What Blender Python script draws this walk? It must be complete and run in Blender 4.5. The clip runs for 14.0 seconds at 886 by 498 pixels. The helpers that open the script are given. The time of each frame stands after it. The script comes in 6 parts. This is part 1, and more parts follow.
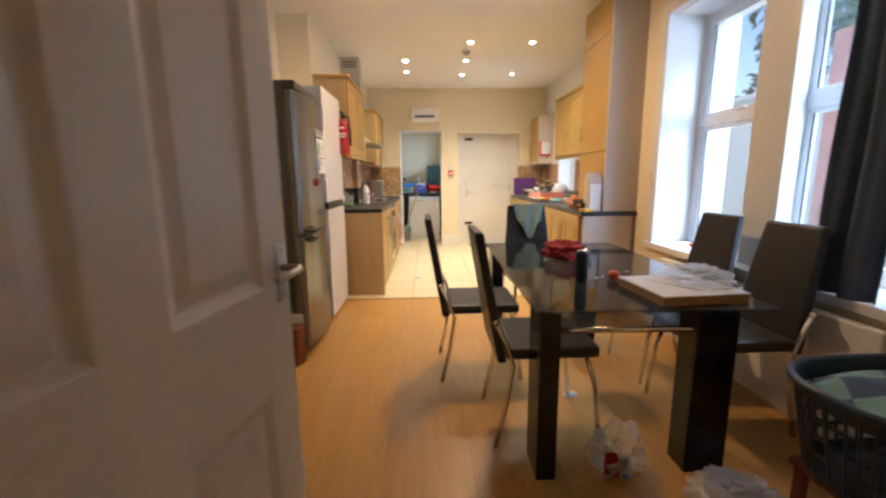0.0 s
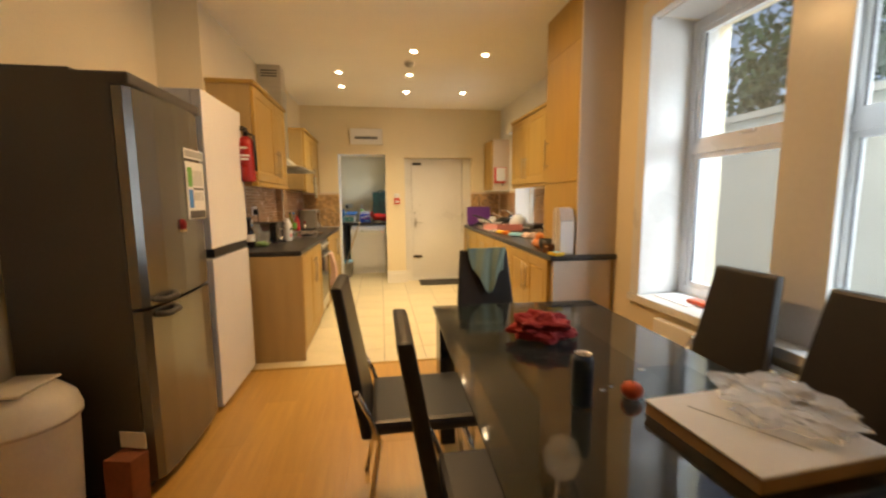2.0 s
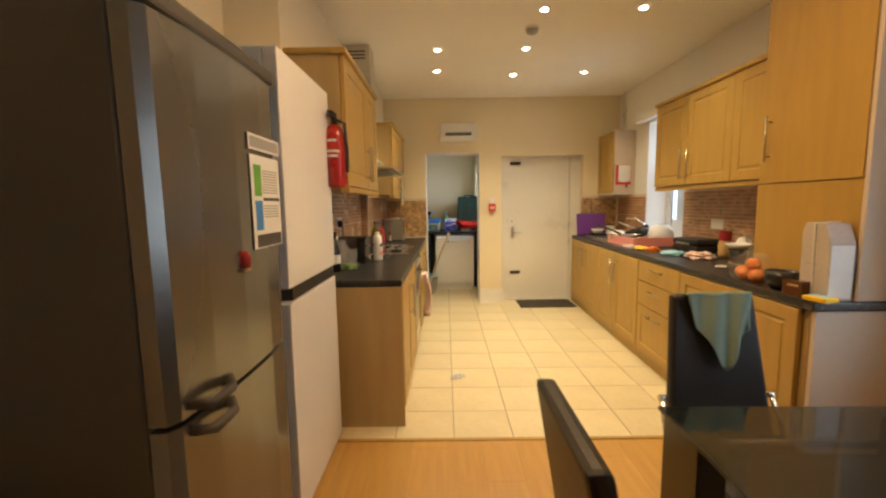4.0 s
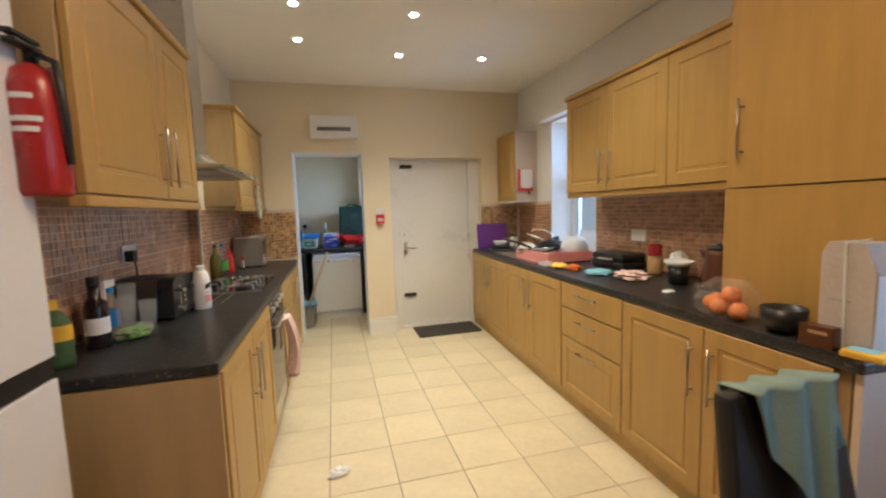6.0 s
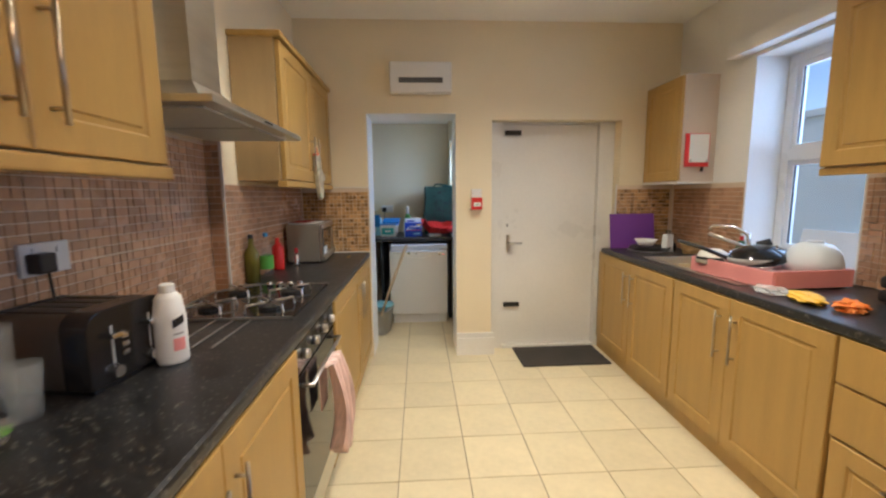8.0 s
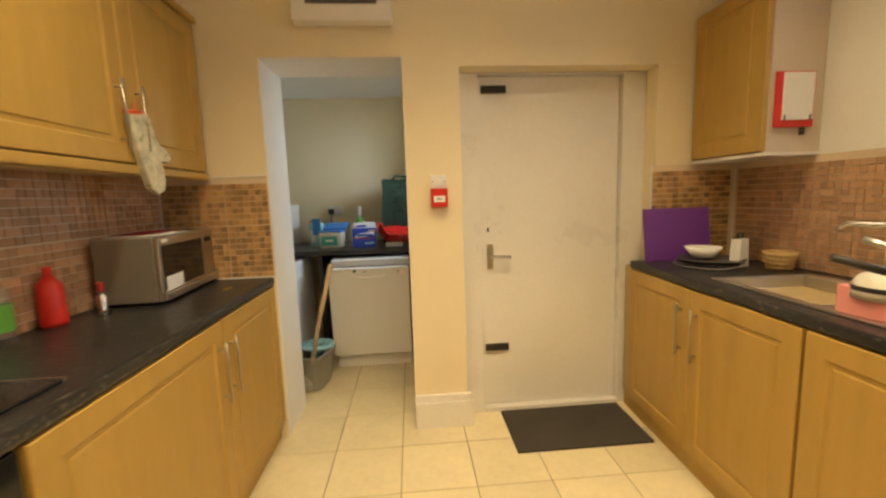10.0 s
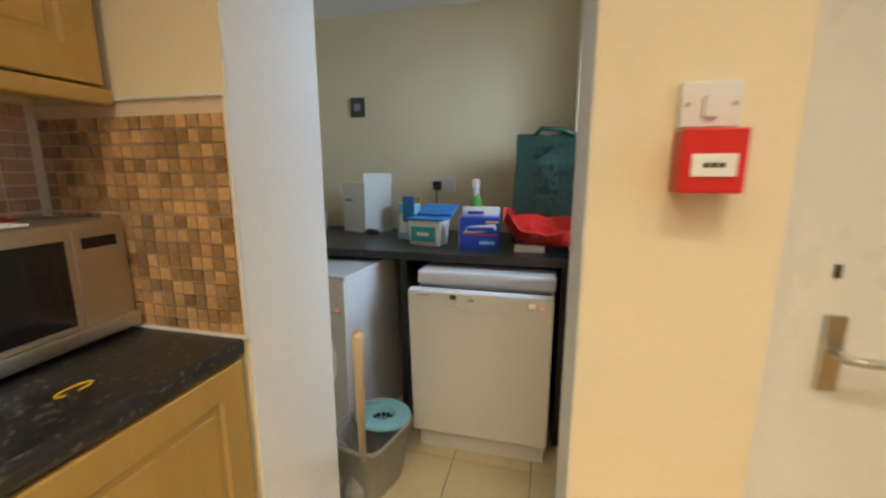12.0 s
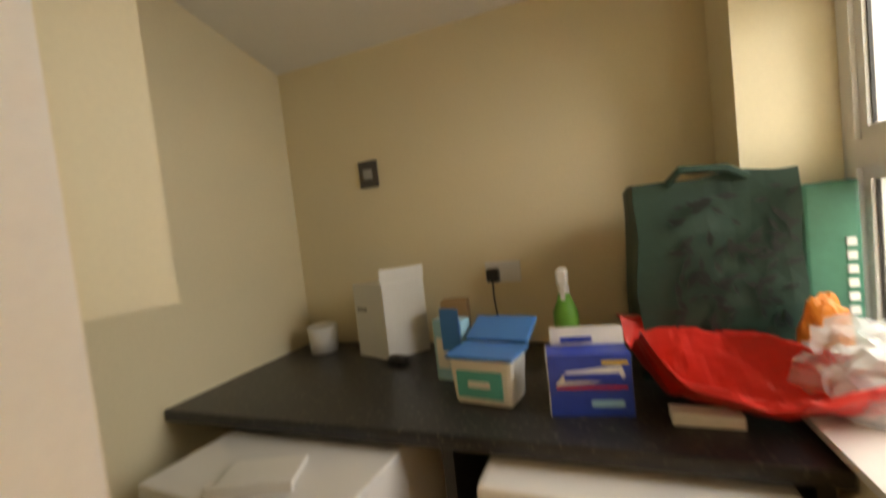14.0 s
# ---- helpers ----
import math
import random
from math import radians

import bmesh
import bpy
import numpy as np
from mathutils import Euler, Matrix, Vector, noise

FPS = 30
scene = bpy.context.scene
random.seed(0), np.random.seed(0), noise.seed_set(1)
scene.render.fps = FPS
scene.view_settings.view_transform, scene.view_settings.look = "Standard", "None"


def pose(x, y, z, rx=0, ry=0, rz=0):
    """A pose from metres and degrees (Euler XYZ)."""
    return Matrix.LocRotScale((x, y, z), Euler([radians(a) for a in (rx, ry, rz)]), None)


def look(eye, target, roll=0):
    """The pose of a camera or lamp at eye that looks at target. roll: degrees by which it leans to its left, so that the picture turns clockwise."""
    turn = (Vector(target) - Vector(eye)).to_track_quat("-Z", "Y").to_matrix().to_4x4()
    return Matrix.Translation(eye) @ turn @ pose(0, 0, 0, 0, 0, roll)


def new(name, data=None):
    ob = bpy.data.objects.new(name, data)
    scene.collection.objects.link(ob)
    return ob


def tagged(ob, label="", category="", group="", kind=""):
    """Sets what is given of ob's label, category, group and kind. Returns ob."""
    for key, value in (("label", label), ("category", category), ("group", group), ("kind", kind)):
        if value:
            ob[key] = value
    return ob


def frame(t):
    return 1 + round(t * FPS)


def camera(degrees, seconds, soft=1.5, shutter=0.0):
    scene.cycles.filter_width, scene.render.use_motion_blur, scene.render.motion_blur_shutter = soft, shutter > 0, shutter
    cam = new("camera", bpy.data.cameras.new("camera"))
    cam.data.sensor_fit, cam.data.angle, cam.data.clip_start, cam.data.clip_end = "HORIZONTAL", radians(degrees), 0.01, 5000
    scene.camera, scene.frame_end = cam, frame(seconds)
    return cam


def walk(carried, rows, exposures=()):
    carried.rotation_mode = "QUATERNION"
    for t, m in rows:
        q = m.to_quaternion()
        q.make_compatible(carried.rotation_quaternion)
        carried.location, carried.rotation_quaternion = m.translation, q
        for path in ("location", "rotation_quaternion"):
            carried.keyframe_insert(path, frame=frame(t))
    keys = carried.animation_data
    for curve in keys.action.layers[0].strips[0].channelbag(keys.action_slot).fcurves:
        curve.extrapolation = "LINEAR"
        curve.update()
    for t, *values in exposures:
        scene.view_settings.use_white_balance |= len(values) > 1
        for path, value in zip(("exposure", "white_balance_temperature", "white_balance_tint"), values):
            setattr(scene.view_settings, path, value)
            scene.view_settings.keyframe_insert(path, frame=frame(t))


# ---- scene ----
cam = camera(95.0, 14.0, soft=2.3, shutter=0.4)
PATH = [
    (0, (0.954, 0.903, 1.218), (1.026, 2.872, 0.872), -0.6),
    (0.5, (1.024, 1.042, 1.231), (1.351, 2.99, 0.919), -0.7),
    (1, (1.039, 1.234, 1.268), (1.548, 3.147, 0.979), -0.8),
    (1.5, (1.053, 1.448, 1.284), (1.547, 3.367, 1.015), -0.7),
    (2, (1.127, 1.732, 1.305), (1.423, 3.696, 1.067), -0.4),
    (2.5, (1.103, 1.969, 1.323), (1.151, 3.956, 1.098), -0.8),
    (2.7, (1.055, 2.065, 1.327), (1.013, 4.051, 1.1), -1.0),
    (4.8, (0.679, 3.109, 1.356), (0.754, 5.097, 1.145), -0.4),
    (5, (0.687, 3.193, 1.352), (0.867, 5.174, 1.143), -0.7),
    (5.5, (0.766, 3.416, 1.368), (1.184, 5.363, 1.176), -1.4),
    (6, (0.871, 3.661, 1.384), (1.385, 5.584, 1.19), -1.8),
    (6.5, (0.897, 3.947, 1.392), (1.329, 5.885, 1.151), -2.0),
    (7, (0.891, 4.249, 1.378), (1.154, 6.21, 1.088), -1.1),
    (7.5, (0.892, 4.58, 1.37), (0.998, 6.559, 1.1), -0.2),
    (8, (0.904, 4.839, 1.373), (1.015, 6.818, 1.108), -0.6),
    (8.2, (0.905, 4.951, 1.377), (1.08, 6.925, 1.108), -0.9),
    (10.3, (1.272, 6.214, 1.29), (1.403, 8.194, 1.036), -2.4),
    (10.5, (1.297, 6.356, 1.285), (1.367, 8.334, 0.999), -2.4),
    (11, (1.341, 6.747, 1.281), (1.141, 8.714, 0.981), -0.9),
    (11.5, (1.278, 7.129, 1.276), (0.927, 9.074, 0.974), 0.1),
    (12, (1.138, 7.462, 1.282), (0.654, 9.367, 0.908), -0.0),
    (12.5, (1.065, 7.809, 1.284), (0.453, 9.659, 0.835), -1.0),
    (13, (0.985, 8.048, 1.304), (0.356, 9.875, 0.789), -1.0),
    (13.5, (0.931, 8.206, 1.343), (0.261, 10.016, 0.82), -3.4),
    (14, (0.884, 8.36, 1.41), (0.159, 10.222, 1.308), -6.3),
]
# seconds, stops, kelvin, tint
EXPOSURES = [(0.0, 0.72, 5600, 16), (1.0, 0.53, 6700, 15), (2.0, 0.32, 7600, 14), (2.7, 0.18, 9100, 14), (4.8, 0.2, 5600, 12), (5.5, 0.08, 5300, 13), (7.0, 0.12, 5200, 14), (8.2, 0.1, 5200, 15),
             (10.3, 0.18, 7600, 11), (11.0, 0.28, 6600, 11), (12.0, 0.18, 6100, 11), (13.0, 0.15, 6700, 12), (13.5, -0.03, 7300, 14), (14.0, -0.06, 11000, 20)]
walk(cam, [(t, look(eye, target, roll)) for t, eye, target, roll in PATH], EXPOSURES)

# ---- world and lights ----
world = bpy.data.worlds.new("world")
scene.world = world
world.use_nodes = True
wn = world.node_tree.nodes
sky = wn.new("ShaderNodeTexSky")
sky.sky_type, sky.sun_disc = 'NISHITA', False
sky.sun_elevation, sky.sun_rotation = radians(52), radians(-110)
world.node_tree.links.new(sky.outputs[0], wn["Background"].inputs[0])
wn["Background"].inputs[1].default_value = 0.14

CEIL = 2.72


def lamp(name, kind, place, power, colour, **extra):
    data = bpy.data.lights.new(name, kind)
    data.energy, data.color = power, colour
    for key, value in extra.items():
        if key == "size":
            data.shadow_soft_size = value
        if key == "cone":
            data.spot_size, data.spot_blend = radians(value), 1.0
    ob = new(name, data)
    ob.location = place
    return ob


sun = bpy.data.lights.new("sun", 'SUN')
sun.energy, sun.angle, sun.color = 0.7, radians(12), (1.0, 0.97, 0.92)
sun_ob = new("sun", sun)
sun_ob.matrix_world = look((-8, -1, 12), (0, 2, 0))

WARM = (1.0, 0.85, 0.55)
SPOTS = [(0.70, 6.51), (0.68, 7.08), (1.47, 5.78), (1.48, 6.51), (1.49, 7.25), (2.17, 5.78), (2.23, 7.2)]
for sx, sy in SPOTS:
    lamp("spot_lamp", 'SPOT', (sx, sy, CEIL - 0.03), 42, WARM, size=0.04, cone=124)
dining = bpy.data.lights.new("dining_lamp", 'AREA')
dining.shape, dining.size, dining.energy, dining.color = 'DISK', 0.26, 23, (1.0, 0.64, 0.30)
new("dining_lamp", dining).location = (1.30, 4.38, CEIL - 0.075)


def window_light(name, place, target, w, h, power):
    data = bpy.data.lights.new(name, 'AREA')
    data.shape, data.size, data.size_y, data.energy, data.color = 'RECTANGLE', w, h, power, (0.62, 0.80, 1.0)
    ob = new(name, data)
    ob.matrix_world = look(place, target)
    return ob


window_light("daylight_dining", (4.05, 3.2, 3.5), (1.5, 2.6, 0.5), 2.8, 1.0, 210)
# Added area lamp low in the yard to brighten the fridges and left wall
window_light("yard_fill_lamp", (4.85, 2.05, 1.45), (0.2, 3.3, 1.0), 2.5, 1.7, 75)
window_light("daylight_kitchen", (3.75, 7.0, 1.75), (0, 6.9, 1.0), 0.9, 1.2, 20)
window_light("daylight_utility", (2.08, 9.32, 1.85), (0.1, 9.0, 0.3), 0.9, 1.0, 50)

# ---- materials ----


def material(name, base, rough=0.5, metal=0.0, vary=0.12, scale=3.0, fine=60.0, bump=0.05, stretch=(1, 1, 1), spec=0.5, per_object=0.0, coat=0.0):
    m = bpy.data.materials.new(name)
    m.use_nodes = True
    nt = m.node_tree
    b = nt.nodes["Principled BSDF"]
    b.inputs["Roughness"].default_value, b.inputs["Metallic"].default_value = rough, metal
    b.inputs["Specular IOR Level"].default_value, b.inputs["Coat Weight"].default_value = spec, coat
    tc, mp = nt.nodes.new("ShaderNodeTexCoord"), nt.nodes.new("ShaderNodeMapping")
    mp.inputs["Scale"].default_value = stretch
    nt.links.new(tc.outputs["Object"], mp.inputs[0])
    big, small = nt.nodes.new("ShaderNodeTexNoise"), nt.nodes.new("ShaderNodeTexNoise")
    big.inputs["Scale"].default_value, big.inputs["Detail"].default_value = scale, 4
    small.inputs["Scale"].default_value, small.inputs["Detail"].default_value = fine, 3
    for n in (big, small):
        nt.links.new(mp.outputs[0], n.inputs["Vector"])
    mix = nt.nodes.new("ShaderNodeMath")
    mix.operation = 'MULTIPLY_ADD'
    nt.links.new(small.outputs[0], mix.inputs[0])
    mix.inputs[1].default_value = 0.5
    nt.links.new(big.outputs[0], mix.inputs[2])
    ramp = nt.nodes.new("ShaderNodeMapRange")
    ramp.inputs["From Min"].default_value, ramp.inputs["From Max"].default_value = 0.45, 1.05
    ramp.inputs["To Min"].default_value, ramp.inputs["To Max"].default_value = 1 - vary, 1 + vary
    nt.links.new(mix.outputs[0], ramp.inputs[0])
    value = ramp.outputs[0]
    if per_object:
        info, rnd = nt.nodes.new("ShaderNodeObjectInfo"), nt.nodes.new("ShaderNodeMapRange")
        rnd.inputs["To Min"].default_value, rnd.inputs["To Max"].default_value = 1 - per_object, 1 + per_object
        nt.links.new(info.outputs["Random"], rnd.inputs[0])
        mul = nt.nodes.new("ShaderNodeMath")
        mul.operation = 'MULTIPLY'
        nt.links.new(value, mul.inputs[0]), nt.links.new(rnd.outputs[0], mul.inputs[1])
        value = mul.outputs[0]
    hue = nt.nodes.new("ShaderNodeVectorMath")
    hue.operation = 'SCALE'
    hue.inputs[0].default_value = base
    nt.links.new(value, hue.inputs["Scale"])
    nt.links.new(hue.outputs[0], b.inputs["Base Color"])
    if bump:
        bp = nt.nodes.new("ShaderNodeBump")
        bp.inputs["Strength"].default_value, bp.inputs["Distance"].default_value = bump, 0.004
        nt.links.new(small.outputs[0], bp.inputs["Height"])
        nt.links.new(bp.outputs[0], b.inputs["Normal"])
    rr = nt.nodes.new("ShaderNodeMapRange")
    rr.inputs["To Min"].default_value, rr.inputs["To Max"].default_value = max(rough - 0.07, 0.02), min(rough + 0.07, 1)
    nt.links.new(big.outputs[0], rr.inputs[0])
    nt.links.new(rr.outputs[0], b.inputs["Roughness"])
    return m


def glass_material(name, tint, rough=0.02, alpha=0.15, dirt=0.0, ior=1.5):
    m = bpy.data.materials.new(name)
    m.use_nodes = True
    nt = m.node_tree
    b = nt.nodes["Principled BSDF"]
    b.inputs["Base Color"].default_value = (*tint, 1)
    b.inputs["Roughness"].default_value = rough
    b.inputs["Alpha"].default_value = alpha
    b.inputs["IOR"].default_value = ior
    if dirt:
        n = nt.nodes.new("ShaderNodeTexNoise")
        n.inputs["Scale"].default_value = 9
        r = nt.nodes.new("ShaderNodeMapRange")
        r.inputs["To Min"].default_value, r.inputs["To Max"].default_value = rough, rough + dirt
        nt.links.new(n.outputs[0], r.inputs[0]), nt.links.new(r.outputs[0], b.inputs["Roughness"])
    return m


def glow_material(name, colour, strength):
    m = bpy.data.materials.new(name)
    m.use_nodes = True
    b = m.node_tree.nodes["Principled BSDF"]
    b.inputs["Base Color"].default_value = (*colour, 1)
    b.inputs["Emission Color"].default_value = (*colour, 1)
    b.inputs["Emission Strength"].default_value = strength
    return m


def flecked(m, amount, colour, scale=70):
    """Adds small pale flecks to a material."""
    nt = m.node_tree
    b = nt.nodes["Principled BSDF"]
    src = b.inputs["Base Color"].links[0].from_socket
    n, r, mix = nt.nodes.new("ShaderNodeTexNoise"), nt.nodes.new("ShaderNodeMapRange"), nt.nodes.new("ShaderNodeMix")
    tc = nt.nodes.new("ShaderNodeTexCoord")
    nt.links.new(tc.outputs["Object"], n.inputs["Vector"])
    n.inputs["Scale"].default_value, n.inputs["Detail"].default_value = scale, 2
    r.inputs["From Min"].default_value, r.inputs["From Max"].default_value = 0.60, 0.70
    r.inputs["To Max"].default_value = amount
    mix.data_type = 'RGBA'
    nt.links.new(n.outputs[0], r.inputs[0]), nt.links.new(r.outputs[0], mix.inputs[0])
    nt.links.new(src, mix.inputs[6])
    mix.inputs[7].default_value = (*colour, 1)
    nt.links.new(mix.outputs[2], b.inputs["Base Color"])
    return m


def patchwork(m, colour, scale):
    """Adds squares of a second colour to a cloth."""
    nt = m.node_tree
    b = nt.nodes["Principled BSDF"]
    src = b.inputs["Base Color"].links[0].from_socket
    tc, ck, mix = nt.nodes.new("ShaderNodeTexCoord"), nt.nodes.new("ShaderNodeTexChecker"), nt.nodes.new("ShaderNodeMix")
    mp = nt.nodes.new("ShaderNodeMapping")
    mp.inputs["Rotation"].default_value = (0.0, 0.0, 0.5)
    mp.inputs["Scale"].default_value = (1, 1, 0.001)
    ck.inputs["Scale"].default_value = scale
    nt.links.new(tc.outputs["Object"], mp.inputs[0]), nt.links.new(mp.outputs[0], ck.inputs["Vector"])
    mix.data_type = 'RGBA'
    nt.links.new(ck.outputs["Fac"], mix.inputs[0])
    nt.links.new(src, mix.inputs[6])
    mix.inputs[7].default_value = (*colour, 1)
    nt.links.new(mix.outputs[2], b.inputs["Base Color"])
    return m


M = {
    "cream": material("cream_wall_paint", (0.80, 0.70, 0.50), 0.6, vary=0.05, scale=1.3, fine=90, bump=0.06),
    "white_wall": material("white_emulsion", (0.80, 0.79, 0.76), 0.6, vary=0.05, scale=1.5, fine=90, bump=0.06),
    "ceiling": material("ceiling_emulsion", (0.90, 0.88, 0.83), 0.7, vary=0.05, scale=1.0, fine=70, bump=0.05),
    "gloss_white": material("white_gloss_paint", (0.78, 0.76, 0.72), 0.3, vary=0.05, scale=2, fine=40, bump=0.03),
    "upvc": material("white_upvc", (0.80, 0.81, 0.82), 0.28, vary=0.03, bump=0.0),
    "laminate": material("oak_laminate", (0.52, 0.295, 0.085), 0.30, vary=0.13, scale=3, fine=45, stretch=(9, 0.8, 1), bump=0.02, per_object=0.07),
    "tile": material("cream_floor_tile", (0.72, 0.62, 0.41), 0.30, vary=0.10, scale=4, fine=30, bump=0.02, per_object=0.05),
    "grout": material("floor_grout", (0.27, 0.20, 0.12), 0.8, vary=0.2, scale=6),
    "beech": material("beech_cabinet", (0.44, 0.275, 0.07), 0.42, vary=0.10, scale=2.2, fine=34, stretch=(8, 8, 0.9), bump=0.02),
    "beech_side": material("beech_side_panel", (0.44, 0.31, 0.14), 0.5, vary=0.08, scale=2.2, fine=34, stretch=(8, 8, 0.9), bump=0.02),
    "melamine": material("pale_melamine", (0.62, 0.52, 0.42), 0.5, vary=0.05, scale=2, bump=0.02),
    "worktop": flecked(material("dark_stone_worktop", (0.017, 0.017, 0.019), 0.34, vary=0.5, scale=14, fine=120, bump=0.02), 0.7, (0.15, 0.14, 0.12), 75),
    "chrome": material("chrome", (0.80, 0.80, 0.80), 0.16, 1.0, vary=0.04, bump=0.0),
    "brushed": material("brushed_steel", (0.62, 0.60, 0.56), 0.32, 1.0, vary=0.08, fine=70, stretch=(1, 1, 12), bump=0.02),
    "handle_steel": material("warm_steel_handle", (0.46, 0.40, 0.31), 0.3, 1.0, vary=0.06, bump=0.0),
    "oven_steel": material("dull_microwave_case", (0.27, 0.245, 0.21), 0.42, 0.5, vary=0.08, bump=0.02),
    "silver_door": material("silver_fridge_door", (0.20, 0.195, 0.185), 0.24, 0.7, vary=0.06, scale=1.5, bump=0.0),
    "fridge_side": material("dark_grey_fridge_side", (0.075, 0.068, 0.062), 0.5, vary=0.1, bump=0.03),
    "white_app": material("white_enamel", (0.76, 0.76, 0.77), 0.13, vary=0.03, scale=2, bump=0.0),
    "black_plastic": material("black_plastic", (0.018, 0.017, 0.017), 0.38, vary=0.2, bump=0.02),
    "leather": material("black_leatherette", (0.022, 0.019, 0.018), 0.42, vary=0.25, scale=6, fine=160, bump=0.12),
    "black_lacquer": material("black_lacquer", (0.012, 0.011, 0.012), 0.22, vary=0.2, bump=0.0),
    "table_glass": glass_material("smoked_table_glass", (0.016, 0.022, 0.022), 0.03, 0.62, 0.06, 2.0),
    "shelf_glass": glass_material("smoked_shelf_glass", (0.03, 0.04, 0.045), 0.05, 0.55),
    "pane": glass_material("window_glass", (0.9, 0.95, 0.97), 0.02, 0.10),
    "clear": glass_material("clear_glass", (0.70, 0.73, 0.73), 0.03, 0.14),
    "thin_film": glass_material("thin_clear_bag", (0.80, 0.72, 0.66), 0.15, 0.10),
    "milky": glass_material("milky_plastic", (0.78, 0.82, 0.86), 0.3, 0.72),
    "film": glass_material("clear_plastic_film", (0.86, 0.86, 0.87), 0.18, 0.34),
    "curtain": material("navy_blackout_curtain", (0.055, 0.08, 0.13), 0.85, vary=0.2, fine=150, bump=0.08),
    "red_card": material("red_brown_carton", (0.22, 0.07, 0.035), 0.8, vary=0.25, scale=7, bump=0.04),
    "brown": material("brown_mat", (0.05, 0.042, 0.035), 0.95, vary=0.3, fine=200, bump=0.3),
    "red": material("red_plastic", (0.62, 0.025, 0.02), 0.35, vary=0.08, bump=0.0),
    "red_paint": material("red_enamel", (0.38, 0.022, 0.02), 0.28, vary=0.08, bump=0.0),
    "red_cloth": material("dark_red_cloth", (0.30, 0.018, 0.020), 0.9, vary=0.3, fine=90, bump=0.2),
    "orange": material("orange_peel", (0.75, 0.22, 0.03), 0.5, vary=0.1, fine=150, bump=0.1),
    "tomato": material("tomato_skin", (0.65, 0.09, 0.02), 0.3, vary=0.1, bump=0.0),
    "teal_cloth": material("sage_towel", (0.25, 0.34, 0.28), 0.95, vary=0.15, fine=180, bump=0.3),
    "tea_towel": material("pink_striped_towel", (0.72, 0.52, 0.46), 0.95, vary=0.35, scale=10, fine=60, bump=0.25, stretch=(1, 5, 0.4)),
    "paper": material("white_paper", (0.80, 0.80, 0.78), 0.7, vary=0.04, bump=0.0),
    "card": material("brown_cardboard", (0.42, 0.26, 0.13), 0.85, vary=0.1, bump=0.05),
    "pink": material("pink_plastic", (0.78, 0.30, 0.28), 0.4, vary=0.06, bump=0.0),
    "purple": material("purple_plastic", (0.16, 0.04, 0.28), 0.4, vary=0.08, bump=0.0),
    "navy_plastic": material("navy_basket_plastic", (0.025, 0.045, 0.085), 0.35, vary=0.12, bump=0.0),
    "laundry": patchwork(material("blue_green_laundry", (0.20, 0.36, 0.35), 0.95, vary=0.3, scale=9, fine=120, bump=0.3), (0.07, 0.11, 0.19), 9.0),
    "green_bag": material("dark_green_woven_bag", (0.004, 0.042, 0.029), 0.55, vary=0.25, scale=8, fine=90, bump=0.1),
    "green_print": material("black_green_leaf_print", (0.005, 0.014, 0.014), 0.45, vary=0.3, bump=0.05),
    "green_light": material("lighter_green_panel", (0.03, 0.19, 0.13), 0.38, vary=0.2, scale=8, bump=0.05),
    "pale_carton": material("pale_grey_carton", (0.50, 0.45, 0.42), 0.75, vary=0.15, scale=6, bump=0.04),
    "blue": material("blue_carton", (0.015, 0.06, 0.42), 0.4, vary=0.2, scale=12, bump=0.0),
    "light_blue": material("light_blue_plastic", (0.28, 0.58, 0.72), 0.4, vary=0.06, bump=0.0),
    "mid_blue": material("mid_blue_plastic", (0.03, 0.22, 0.60), 0.4, vary=0.06, bump=0.0),
    "teal": material("teal_label", (0.05, 0.42, 0.42), 0.5, vary=0.1, bump=0.0),
    "grey_plastic": material("grey_plastic", (0.36, 0.36, 0.35), 0.5, vary=0.08, bump=0.02),
    "white_plastic": material("white_plastic", (0.78, 0.77, 0.75), 0.4, vary=0.04, bump=0.0),
    "bin_white": material("cream_bin_plastic", (0.66, 0.62, 0.55), 0.45, vary=0.08, scale=4, bump=0.02),
    "yellow": material("yellow_print", (0.80, 0.50, 0.03), 0.5, vary=0.1, bump=0.0),
    "green_print2": material("bright_green_print", (0.12, 0.40, 0.06), 0.5, vary=0.1, bump=0.0),
    "wine": material("dark_bottle_glass", (0.012, 0.008, 0.010), 0.12, vary=0.1, bump=0.0),
    "oil": material("olive_oil_bottle", (0.16, 0.14, 0.02), 0.12, vary=0.1, bump=0.0),
    "toaster_steel": material("dark_toaster_steel", (0.10, 0.085, 0.075), 0.3, 0.7, vary=0.1, fine=70, stretch=(1, 12, 1), bump=0.02),
    "copper": material("brown_kettle_enamel", (0.13, 0.055, 0.03), 0.22, 0.3, vary=0.1, bump=0.0),
    "wood_handle": material("pale_wood_handle", (0.50, 0.40, 0.28), 0.6, vary=0.12, bump=0.05),
    "dark_glass": material("black_oven_glass", (0.010, 0.010, 0.011), 0.08, vary=0.1, bump=0.0),
    "mitt": flecked(material("floral_quilted_cotton", (0.55, 0.52, 0.40), 0.9, vary=0.4, scale=22, fine=120, bump=0.25), 0.9, (0.16, 0.22, 0.09), 30),
    "wicker": material("wicker", (0.42, 0.27, 0.11), 0.8, vary=0.25, scale=20, fine=80, bump=0.3),
    "mosaic": material("brown_mosaic_tile", (0.47, 0.285, 0.125), 0.28, vary=0.15, scale=12, fine=60, bump=0.02, per_object=0.5),
    "brick_tile": material("tan_pink_brick_tile", (0.50, 0.30, 0.175), 0.25, vary=0.15, scale=12, fine=60, bump=0.02, per_object=0.24),
